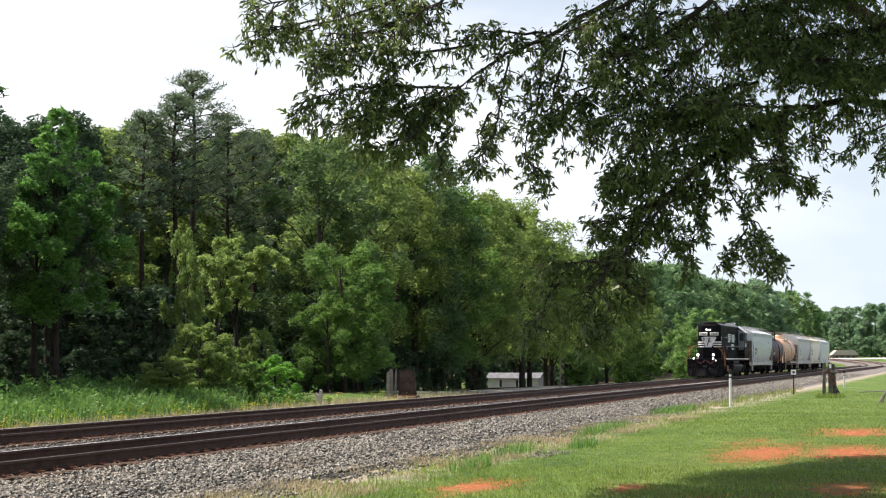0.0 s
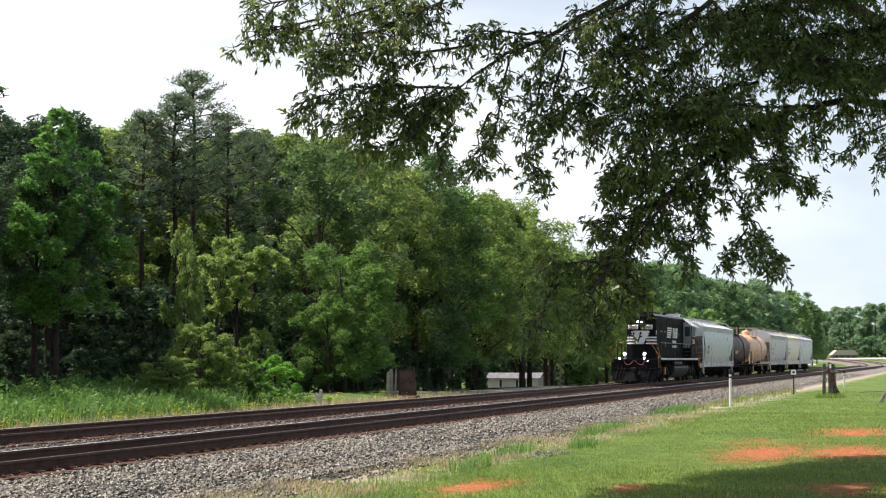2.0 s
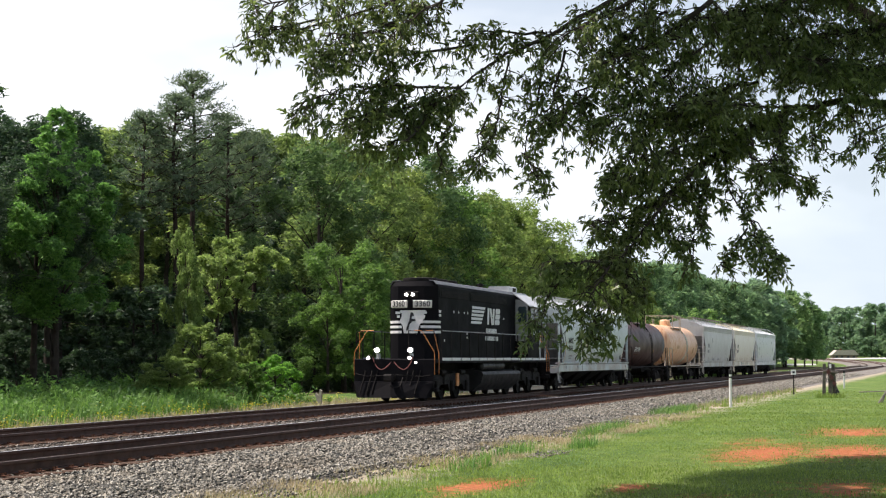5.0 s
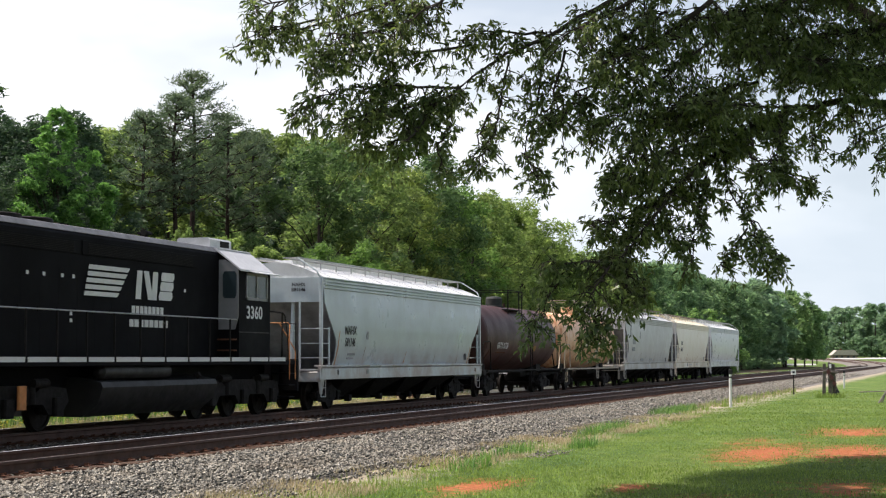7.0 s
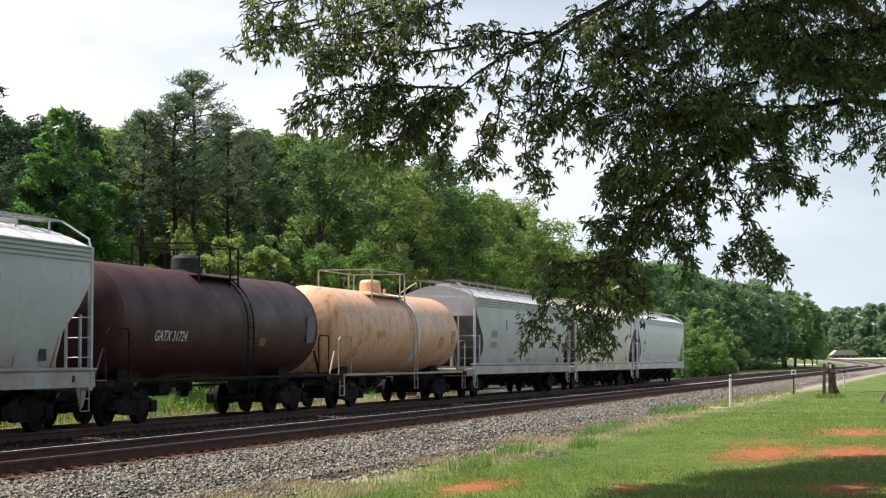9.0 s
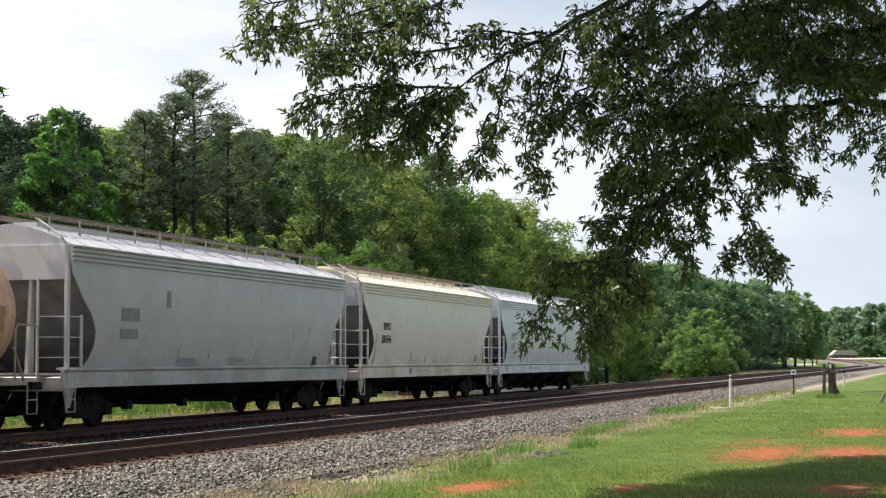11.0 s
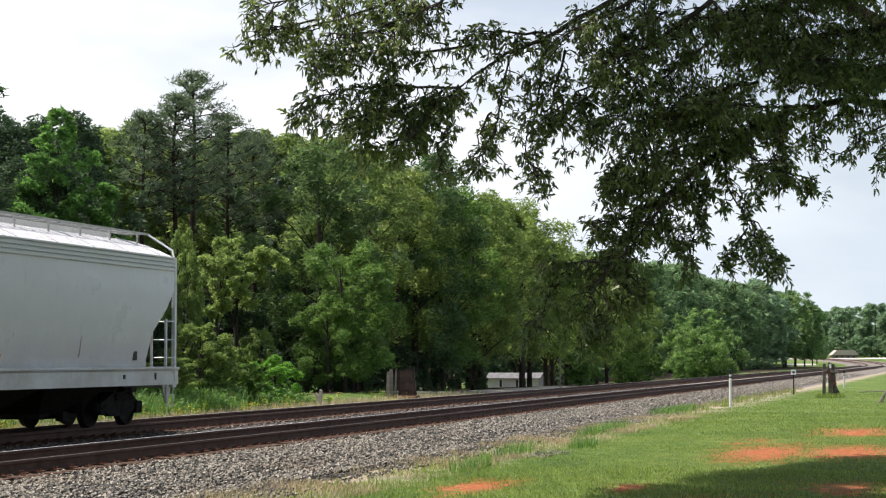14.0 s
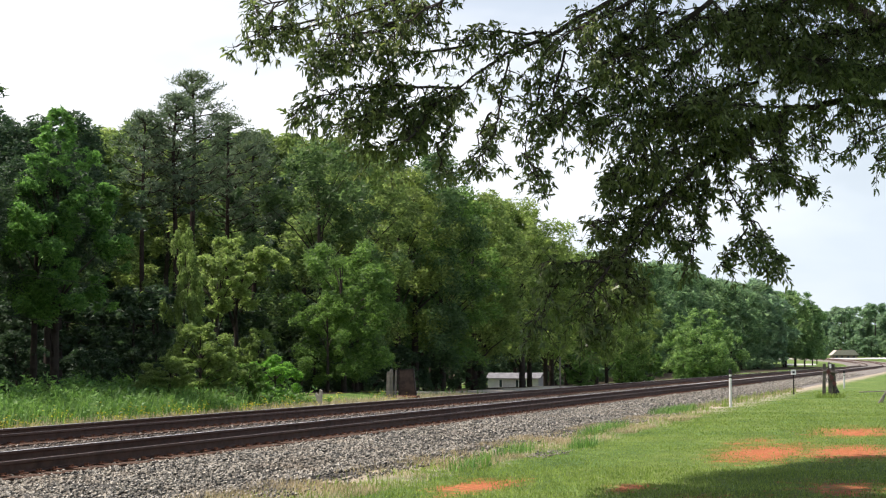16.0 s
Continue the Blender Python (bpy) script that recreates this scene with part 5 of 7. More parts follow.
    for s in (-1, 1):
        fr = part("number_board", Geo().box(-0.06, 0.03, -0.35, 0.35, -0.14, 0.14, 0.05), M_BOARD, car, "lit cream number board", at=Matrix.Translation((-7.37, s * 0.44, 3.535)) @ pose(0, 0, 0, 0, 0, -s * 20))
        lettering("3360", 0.3, M_INK, fr, pose(-0.066, 0, 0, 90, 0, -90), squeeze=0.95)
    def front(y0, y1, z0, z1, xx=-7.352):
        return Geo().box(xx - 0.006, xx, y0, y1, z0, z1)
    part("emblem", Geo().prism([(-0.55, 3.31), (0.43, 3.31), (0.43, 3.2), (0.35, 3.2), (0.38, 3.02), (0.44, 2.93), (0.32, 2.72), (0.28, 2.46), (-0.24, 2.46), (-0.3, 2.72), (-0.44, 2.93), (-0.52, 3.02), (-0.48, 3.2), (-0.55, 3.2)], "x", -7.362, -7.348), M_WHITE, car, "white painted front panel")
    part("emblem_mark", Geo().prism([(0.0, 3.24), (-0.08, 3.22), (-0.12, 3.1), (-0.04, 3.08), (-0.02, 3.0), (-0.16, 2.98), (-0.18, 2.92), (-0.06, 2.9), (0.05, 2.8), (0.1, 2.58), (0.2, 2.56), (0.16, 2.72), (0.06, 2.95), (0.04, 3.12)], "x", -7.37, -7.36), M_INK, car)
    for z in (2.46, 2.65, 2.83):
        for s in (-1, 1):
            part("front_stripe", Geo()._put([(-7.356, s * 0.36, z), (-7.356, s * 0.5, z), (-7.206, s * 0.758, z), (-6.94, s * 0.94, z), (-6.7, s * 0.945, z),
                                            (-7.356, s * 0.36, z + 0.095), (-7.356, s * 0.5, z + 0.095), (-7.206, s * 0.758, z + 0.095), (-6.94, s * 0.94, z + 0.095), (-6.7, s * 0.945, z + 0.095)],
                                           [(0, 1, 6, 5), (1, 2, 7, 6), (2, 3, 8, 7), (3, 4, 9, 8)]), M_WHITE, car, smooth=0)
    for z in (3.08, 3.22):
        for s in (-1, 1):
            part("front_nub", Geo().box(-7.357, -7.35, s * 0.44, s * (0.54 if z < 3.1 else 0.6), z - 0.045, z + 0.045), M_WHITE, car)
    for z in (3.13, 3.27):
        part("stripe_end", Geo().box(-6.93, -6.65, -0.95, -0.944, z - 0.05, z + 0.05), M_WHITE, car)
    # side emblem: five raked bars, plain blocks and rows of bars
    y = -0.947
    for k in range(5):
        z = 3.60 - k * 0.147
        part("logo_bar", Geo().prism([(-2.18 - k * 0.05, z), (-0.16 - k * 0.137, z), (-0.27 - k * 0.137, z - 0.10), (-2.21 - k * 0.05, z - 0.10)], "y", y - 0.008, y), M_WHITE, car)
    for x0, lean in ((0.22, 0.16), (0.56, -0.5), (1.08, 0.16)):
        part("logo_block", Geo().prism([(x0, 3.58), (x0 + 0.27, 3.58), (x0 + 0.27 - lean * 0.5, 2.91), (x0 - lean * 0.5, 2.91)], "y", y - 0.008, y), M_WHITE, car)
    for z, x0, x1 in ((3.48, 1.55, 2.24), (3.25, 1.5, 2.2), (3.02, 1.42, 2.14)):
        part("logo_block", Geo().prism([(x0 + 0.05, z + 0.11), (x1, z + 0.11), (x1 + 0.03, z), (x1 - 0.06, z - 0.1), (x0, z - 0.1), (x0 - 0.03, z)], "y", y - 0.008, y), M_WHITE, car)
    for z, x0, x1 in ((2.665, -0.08, 1.68), (2.35, -0.2, 1.93)):
        k = 8
        for i in range(k):
            a = x0 + (x1 - x0) * i / k
            part("name_bar", Geo().box(a + 0.03, a + (x1 - x0) / k - 0.03, y - 0.008, y, z - 0.085, z + 0.085), M_WHITE, car)
    for xx, z in ((-4.2, 3.3), (-4.9, 3.3), (-3.4, 3.3), (-2.9, 3.3), (2.9, 3.2), (-6.2, 2.2), (-3.0, 2.5), (-3.0, 2.35)):
        part("builder_plate", Geo().box(xx - 0.05, xx + 0.05, -0.955, -0.944, z - 0.04, z + 0.04), M_WHITE, car)
    return car


# pale grey that stands in for light reflected off the roof chamfer
M_EDGE_GLINT = plain("roof_edge_glint", (0.21, 0.21, 0.22), 0.6, 0.0, 3.0, 0.25)
M_CABPANE = plain("cab_pane_glass", (0.05, 0.065, 0.065), 0.12, 0.0, 2.0, 0.1)
M_HOSE = plain("faded_red_cable", (0.28, 0.1, 0.09), 0.7)
M_TANKGREY = plain("dusty_dark_tank", (0.02, 0.019, 0.018), 0.6, 0.0, 2.0, 0.35)
M_LAMP_SOFT = glow("lit_marker_lens", (1.0, 0.98, 0.94), 3.0)


M_TANRAIL = plain("pale_tan_rail_paint", (0.46, 0.4, 0.31), 0.6, 0.0, 5.0, 0.25)
M_STAIN = plain("worn_brown_stencil", (0.56, 0.33, 0.18), 0.7, 0.0, 9.0, 0.35)

TRAIN = [
    (build_locomotive(45.7), 45.7),
    (build_hopper(65.89, 18.35, M_HOPPER, M_ROOFWHITE, "pale blue-grey covered hopper car with rounded sides", [("NAHX", -6.5, 2.37, 0.36, 1.05), ("581146", -6.47, 2.01, 0.36, 0.9)],
                  [(-4.85, 2.28, 0.2, 0.3, M_FADED), (-6.2, 1.66, 0.7, 0.07, M_FADED), (-6.25, 1.54, 0.6, 0.06, M_FADED), (7.0, 1.68, 0.3, 0.4, M_INK), (-7.6, 1.12, 0.08, 0.16, M_INK),
                   (-4.8, 1.12, 0.2, 0.14, M_FADED), (8.2, 1.1, 0.1, 0.14, M_RUST)], 4, 5), 65.89),
    (build_tank(83.1, M_MAROON, "dark maroon tank car with sooty rusty shell", (-1.2, 1.35), False, [("GATX 31724", -3.7, 2.05, 0.36, 0.92, M_WHITE)],
                [(2.15, 1.97, 0.46, 0.24, M_YELLOW, 0), (5.72, 2.36, 0.62, 0.75, M_PLACARD, 0), (-3.7, 1.78, 1.5, 0.05, M_RUST, 0), (-5.7, 1.75, 0.06, 0.6, M_RUST, -18),
                 (-3.6, 1.5, 0.04, 0.3, M_RUST, -20), (-1.0, 1.5, 0.04, 0.35, M_RUST, -20)], M_FRAME, 7), 83.1),
    (build_tank(98.4, M_TAN, "tan tank car stained with orange rust", (-2.6, 1.0), True, [],
                [(-2.9, 2.3, 0.8, 0.22, M_STAIN, 0), (4.2, 2.1, 0.45, 0.4, M_STAIN, 0), (5.7, 2.3, 0.45, 0.5, M_STAIN, 0)], M_TANRAIL, 8), 98.4),
    (build_hopper(115.33, 17.86, M_HOPPER_B, M_ROOFGREY, "dusty grey covered hopper car with dirt streaks", [],
                  [(-5.9, 2.5, 0.9, 0.3, M_FADED), (-5.9, 2.1, 0.9, 0.28, M_FADED), (-3.9, 2.9, 0.22, 0.4, M_FADED), (-2.6, 1.5, 1.0, 0.2, M_FADED), (0.5, 1.5, 1.1, 0.12, M_FADED), (6.3, 1.55, 0.3, 0.4, M_INK), (-1.0, 1.12, 1.2, 0.06, M_FAINT), (-0.8, 1.03, 0.8, 0.04, M_FAINT), (5.5, 1.12, 0.4, 0.08, M_FAINT)], 6, 6), 115.33),
    (build_hopper(133.72, 16.54, M_CREAM, M_ROOFCREAM, "stained cream covered hopper car with rust runs", [("BPRX", -5.6, 2.55, 0.35, 0.95), ("206546", -5.6, 2.14, 0.38, 0.9)],
                  [(5.9, 1.62, 0.3, 0.42, M_FADED), (-3.0, 1.12, 0.09, 0.2, M_FADED), (-2.85, 1.12, 0.07, 0.2, M_FADED), (-1.6, 1.12, 1.4, 0.05, M_FAINT), (1.5, 1.12, 0.5, 0.08, M_FAINT), (7.5, 1.12, 0.1, 0.2, M_INK)], 8, 9), 133.72),
    (build_hopper(152.25, 18.5, M_HOPPER_D, M_ROOFWHITE, "clean pale grey covered hopper car", [("~UTCX", -6.75, 2.45, 0.4, 0.8), ("~1592", -6.85, 2.03, 0.38, 0.72)],
                  [(7.1, 1.65, 0.16, 0.32, M_INK), (-6.7, 1.6, 0.7, 0.05, M_FAINT), (-3.0, 1.12, 1.8, 0.06, M_FAINT), (6.4, 1.12, 0.1, 0.1, M_INK), (8.0, 1.12, 0.08, 0.16, M_INK), (-8.0, 1.12, 0.08, 0.16, M_INK)], 3, 10), 152.25),
]


# ---------------------------------------------------------------- more of the wood and the far distance
SCRUB = broadleaf(15, 6.0, 2.5, 0.1, 60, 60, 0.38, L_FRESH, limbs=6)


def shrub(x, y, scale, tall=1.0, kind=None, label="bright green leafy shrub", name="shrub"):
    return plant(kind or (SCRUB if x > 100 else BUSH), name, label, "shrub", x, y, scale, tall, rnd.uniform(0, 6.28), "shrubs")


plant(VINE, "vine_covered_tree", "narrow snag smothered in yellow-green vines", "tree", 59.0, 26.6, 0.36, 2.6, 0.4)
plant(VINE_TOP, "vine_covered_tree", "small tree with a crown of yellow-green vines", "tree", 67.4, 28.0, 1.0, 1.0, 2.4)
plant(VINE_TOP, "vine_covered_tree", "small tree with a crown of yellow-green vines", "tree", 64.6, 27.8, 0.86, 1.0, 4.4)
plant(VINE, "vine_covered_tree", "heap of yellow-green vines over a stump", "shrub", 67.2, 27.0, 0.42, 1.0, 4.0)
plant(VINE, "vine_covered_tree", "heap of yellow-green vines over a stump", "shrub", 55.4, 25.5, 0.5, 0.52, 5.0)
plant(VINE, "vine_covered_tree", "heap of yellow-green vines over a stump", "shrub", 57.8, 25.4, 0.58, 0.75, 1.0)
plant(VINE, "vine_covered_tree", "heap of yellow-green vines over a stump", "shrub", 60.6, 25.8, 0.45, 0.7, 3.0)
plant(YOUNG, "broadleaf_tree", "bright green bushy young tree", "tree", 80.6, 28.0, 1.0, 1.0, 1.2)
plant(YOUNG, "broadleaf_tree", "bright green bushy young tree", "tree", 78.9, 28.2, 0.62, 1.0, 3.0)
plant(YOUNG, "broadleaf_tree", "bright green bushy young tree", "tree", 84.9, 28.8, 0.86, 1.1, 3.9)
plant(SHOOT, "shrub", "vivid light green shrub of upright shoots", "shrub", 63.2, 24.7, 0.7, 0.95, 0.7, "shrubs")
shrub(61.8, 25.2, 0.28, 0.9)
shrub(59.6, 25.8, 0.24, 0.9)
shrub(133.0, 27.2, 0.5, 0.9)
shrub(137.0, 27.5, 0.46, 0.9)
shrub(150.5, 27.2, 0.45, 0.9)
shrub(155.5, 27.0, 0.42, 0.9)
shrub(163.0, 28.5, 0.6, 0.8)
shrub(172.0, 29.0, 0.7, 0.8)
plant(ROUND, "broadleaf_tree", "round bright green young tree standing alone", "tree", 199.0, 27.0, 1.0, 1.0, 0.5)
shrub(188.0, 27.5, 0.5, 0.8)
# undergrowth added to fill the wood's inside, its shade put into the leaves
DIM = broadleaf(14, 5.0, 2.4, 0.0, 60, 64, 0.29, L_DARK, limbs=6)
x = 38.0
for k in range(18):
    plant(DIM, "undergrowth", "leafy undergrowth added and darkened for the wood's shade", "shrub", 70 + 4 * k, 44 + (k % 3) * 4, rnd.uniform(1.0, 1.5), 1.1, rnd.uniform(0, 6.28), "undergrowth")
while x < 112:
    plant(DIM, "undergrowth", "leafy undergrowth added and darkened for the wood's shade", "shrub", x, 30.2 + rnd.uniform(-0.8, 1.2), rnd.uniform(0.4, 0.62), 0.9, rnd.uniform(0, 6.28), "undergrowth")
    plant(DIM, "undergrowth", "leafy undergrowth added and darkened for the wood's shade", "shrub", x + 1.5, 36 + rnd.uniform(-1, 1), rnd.uniform(0.8, 1.2), 0.9, rnd.uniform(0, 6.28), "undergrowth")
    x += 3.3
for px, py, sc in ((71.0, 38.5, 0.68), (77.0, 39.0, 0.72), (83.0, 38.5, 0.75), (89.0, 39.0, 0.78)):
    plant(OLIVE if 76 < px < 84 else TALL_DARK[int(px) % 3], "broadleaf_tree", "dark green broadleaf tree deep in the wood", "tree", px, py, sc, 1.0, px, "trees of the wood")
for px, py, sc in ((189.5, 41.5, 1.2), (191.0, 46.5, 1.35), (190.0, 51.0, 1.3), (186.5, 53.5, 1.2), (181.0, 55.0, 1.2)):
    plant(DIM, "undergrowth", "leafy undergrowth added and darkened for the wood's shade", "shrub", px, py, sc, 1.1, px, "undergrowth")
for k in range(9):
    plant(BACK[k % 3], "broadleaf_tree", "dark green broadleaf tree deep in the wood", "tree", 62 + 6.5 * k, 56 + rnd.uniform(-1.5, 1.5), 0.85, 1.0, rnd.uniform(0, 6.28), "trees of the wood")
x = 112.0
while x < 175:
    plant(DIM, "undergrowth", "leafy undergrowth added and darkened for the wood's shade", "shrub", x, 58 + rnd.uniform(-1, 1), rnd.uniform(1.0, 1.4), 1.0, rnd.uniform(0, 6.28), "undergrowth")
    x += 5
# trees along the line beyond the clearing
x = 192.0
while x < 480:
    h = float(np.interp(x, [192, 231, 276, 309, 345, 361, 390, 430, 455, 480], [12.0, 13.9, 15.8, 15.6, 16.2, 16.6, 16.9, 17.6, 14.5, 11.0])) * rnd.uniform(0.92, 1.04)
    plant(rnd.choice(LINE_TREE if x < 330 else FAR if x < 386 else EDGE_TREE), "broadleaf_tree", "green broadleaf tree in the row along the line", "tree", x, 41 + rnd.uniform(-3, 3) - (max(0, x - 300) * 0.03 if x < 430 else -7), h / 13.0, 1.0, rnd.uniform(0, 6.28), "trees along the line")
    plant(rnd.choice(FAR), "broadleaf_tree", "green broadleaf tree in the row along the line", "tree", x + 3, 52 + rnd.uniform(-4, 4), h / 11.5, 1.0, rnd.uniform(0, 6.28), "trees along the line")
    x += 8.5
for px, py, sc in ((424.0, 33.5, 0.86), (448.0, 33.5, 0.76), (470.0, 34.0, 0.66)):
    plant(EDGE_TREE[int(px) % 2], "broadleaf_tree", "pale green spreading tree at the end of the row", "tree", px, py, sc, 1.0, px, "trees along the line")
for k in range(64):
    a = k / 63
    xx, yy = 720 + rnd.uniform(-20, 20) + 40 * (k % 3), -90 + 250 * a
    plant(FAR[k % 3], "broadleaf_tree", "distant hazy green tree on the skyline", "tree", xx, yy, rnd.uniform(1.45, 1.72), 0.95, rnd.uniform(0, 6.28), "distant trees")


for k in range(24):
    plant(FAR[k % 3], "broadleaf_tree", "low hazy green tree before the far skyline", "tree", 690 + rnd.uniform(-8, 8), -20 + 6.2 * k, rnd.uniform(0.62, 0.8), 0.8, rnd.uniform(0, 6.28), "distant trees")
# unseen trees added behind the camera to darken reflections and block low sky
for k in range(12):
    plant(FAR[k % 3], "broadleaf_tree", "unseen broadleaf tree added behind the camera", "tree", -45 + 20 * k + rnd.uniform(-3, 3), -36 + rnd.uniform(-6, 4), rnd.uniform(0.85, 1.1), 1.0, rnd.uniform(0, 6.28), "trees across the lawn")


def forest_floor():
    xs, ys = axis_steps([(20, 190, 60), (190, 420, 20)]), axis_steps([(27.2, 75, 18)])
    v = [(x, y + 0.6 * noise.noise(Vector((x * 0.3, y, 1))), land(x, y) + 0.015) for x in xs for y in ys]
    m = len(ys)
    f = [(i * m + j, (i + 1) * m + j, (i + 1) * m + j + 1, i * m + j + 1) for i in range(len(xs) - 1) for j in range(m - 1)]
    tagged(new("forest_floor", raw_mesh("forest_floor", v, f, plain("leaf_litter", (0.06, 0.048, 0.03), 0.95, 0.0, 1.2, 0.4, 18.0, 0.8, 0.1), True)), "brown leaf litter under the trees", "ground", kind="structure")


forest_floor()


def sandy_path():
    """Pale worn ground at the edge of the wood."""
    xs, ys = axis_steps([(84, 132, 40)]), axis_steps([(25.6, 29.6, 10)])
    v = [(x, y + 0.7 * noise.noise(Vector((x * 0.25, y * 0.4, 4))), land(x, y) + 0.05) for x in xs for y in ys]
    m = len(ys)
    f = [(i * m + j, (i + 1) * m + j, (i + 1) * m + j + 1, i * m + j + 1) for i in range(len(xs) - 1) for j in range(m - 1)]
    tagged(new("dirt_path", raw_mesh("dirt_path", v, f, plain("pale_sandy_soil", (0.52, 0.47, 0.39), 0.95, 0.0, 1.0, 0.3, 12.0, 0.5, 0.1), True)), "pale sandy path along the edge of the wood", "path", kind="structure")


sandy_path()


# ---------------------------------------------------------------- weeds and grass
def blades(name, label, spans, mat, seed, keep=None):
    """Upright bent blades, two triangles each."""
    rs = np.random.RandomState(seed)
    vs, o = [], 0
    for x0, x1, y0, y1, n, h0, h1, w in spans:
        px, py = rs.uniform(x0, x1, n), rs.uniform(y0, y1, n)
        if keep is not None:
            k = keep(px, py, rs)
            px, py = px[k], py[k]
            n = len(px)
        pz = np.array([land(a, b) for a, b in zip(px, py)])
        hh = rs.uniform(h0, h1, n)
        a = rs.uniform(0, 2 * PI, n)
        d = np.stack([np.cos(a), np.sin(a), 0 * a], -1)
        s = np.stack([-np.sin(a), np.cos(a), 0 * a], -1) * (w * rs.uniform(0.6, 1.2, n))[:, None]
        base = np.stack([px, py, pz - 0.01], -1)
        mid = base + d * (hh * 0.15)[:, None] + np.array([0, 0, 1]) * (hh * 0.6)[:, None]
        tip = base + d * (hh * rs.uniform(0.25, 0.8, n))[:, None] + np.array([0, 0, 1]) * hh[:, None]
        vs.append(np.stack([base - s, base + s, mid + s * 0.6, tip, mid - s * 0.6], 1).reshape(-1, 3))
    v = np.concatenate(vs)
    n = len(v) // 5
    i = np.arange(n)[:, None] * 5
    f = np.concatenate([i + np.array([[0, 1, 2]]), i + np.array([[0, 2, 4]]), i + np.array([[4, 2, 3]])])
    tagged(new(name, raw_mesh(name, v, f, mat)), label, "grass", kind="stuff")


CLAY = ((35.6, 3.6, 2.9, 0.75), (35.8, 2.0, 2.3, 0.9), (45.6, 2.4, 2.6, 0.75), (24.8, 6.7, 1.2, 0.45), (26.0, 1.6, 2.0, 0.7), (25.2, 4.5, 0.9, 0.3))


def off_clay(px, py, rs):
    k = np.ones(len(px), bool)
    for x, y, rx, ry in CLAY:
        k &= ((px - x) / rx) ** 2 + ((py - y) / ry) ** 2 > rs.uniform(0.05, 1.3, len(px))
    edge = 8.7 + 0.45 * np.sin(px * 0.9) + 0.35 * np.sin(px * 2.3 + 1)
    k &= py < edge + rs.normal(size=len(px)) * 0.25
    return k


def tufts(px, py, rs):
    return (np.sin(px * 1.1) + np.sin(px * 2.7 + py * 2) + rs.normal(size=len(px)) * 0.6) > 1.0


def dry_patches(px, py, rs):
    return (np.sin(px * 0.8 + 2) + np.sin(px * 2.1 - py * 1.3) + rs.normal(size=len(px)) * 0.8) > 0.55


blades("lawn_grass", "short mown green grass", [(18, 30, -1, 9.8, 52000, 0.02, 0.075, 0.008), (30, 44, -1, 9.8, 40000, 0.015, 0.05, 0.01), (44, 62, 1, 9.6, 18000, 0.02, 0.07, 0.014), (62, 78, 2, 9.4, 8000, 0.02, 0.06, 0.016), (78, 105, 2.5, 9.2, 6000, 0.02, 0.06, 0.018)], L_GRASS, 4, off_clay)
blades("verge_grass", "dry yellow grass fringe beside the ballast", [(19, 60, 7.7, 9.7, 42000, 0.03, 0.15, 0.007), (60, 110, 8.6, 9.6, 3000, 0.06, 0.18, 0.014)], L_DRY, 5, dry_patches)


blades("tall_grass", "tall green grass tufts beside the ballast", [(19, 60, 7.7, 8.9, 3600, 0.08, 0.24, 0.008), (60, 100, 8.3, 9.4, 3000, 0.12, 0.35, 0.014)], L_GRASS, 6, tufts)


def clumps_by_the_stones(px, py, rs):
    k = np.zeros(len(px), bool)
    for x, y, rx, ry in ((61.5, 9.3, 4.5, 0.55), (45.5, 8.6, 2.6, 0.3), (42.3, 8.5, 1.2, 0.22), (36.8, 7.45, 1.3, 0.3), (33.5, 8.25, 2.4, 0.22), (29.5, 7.9, 1.4, 0.3)):
        k |= ((px - x) / rx) ** 2 + ((py - y) / ry) ** 2 < rs.uniform(0.2, 1.2, len(px))
    return k


blades("weed_clumps", "lush tall grass clumps at the foot of the ballast", [(26, 67, 7.2, 10.0, 34000, 0.1, 0.3, 0.009)], L_WEED, 26, clumps_by_the_stones)
blades("block_weeds", "rough green weeds round the wayside block", [(72, 92, 23.0, 25.0, 1500, 0.12, 0.5, 0.022)], L_WEED, 28, tufts)
blades("post_grass", "rough green grass round the old timber posts", [(85.6, 88, 5.0, 6.3, 700, 0.1, 0.3, 0.016)], L_GRASS, 27)
blades("far_verge_grass", "dry pale grass strip beyond the tracks", [(26, 90, 22.1, 23.9, 14000, 0.1, 0.38, 0.014), (90, 210, 21.8, 25.4, 9000, 0.04, 0.2, 0.03)], L_DRY, 7)
blades("weed_stems", "tall green weeds beyond the tracks", [(26, 57, 22.9, 26.8, 8500, 0.25, 0.95, 0.016), (57, 66, 23.6, 26.5, 1000, 0.15, 0.45, 0.02)], L_WEED, 8)


def weed_bed(name, label, mat, n, spans, size, seed, lift):
    rs = np.random.RandomState(seed)
    c, r = [], []
    for x0, x1, y0, y1, k in spans:
        for _ in range(k):
            x, y = rs.uniform(x0, x1), rs.uniform(y0, y1)
            t = (y - y0) / (y1 - y0)
            h = lift * (0.35 + 0.65 * t) * rs.uniform(0.5, 1.1)
            c.append((x, y, land(x, y) + h))
            r.append(rs.uniform(0.1, 0.26))
    c, r = np.array(c), np.array(r)
    v, f = leaf_cloud(rs, c, r, np.full(len(c), n), size, 1.5, -0.2, narrow=0.5)
    v[:, 2] = np.maximum(v[:, 2], 0.0)
    tagged(new(name, raw_mesh(name, v, f, mat)), label, "weeds", kind="stuff")


weed_bed("weeds", "lush green weeds along the edge of the wood", L_WEED, 22, [(26, 57, 23.2, 27.6, 1500), (57, 66, 23.2, 25.5, 70)], 0.15, 15, 0.85)
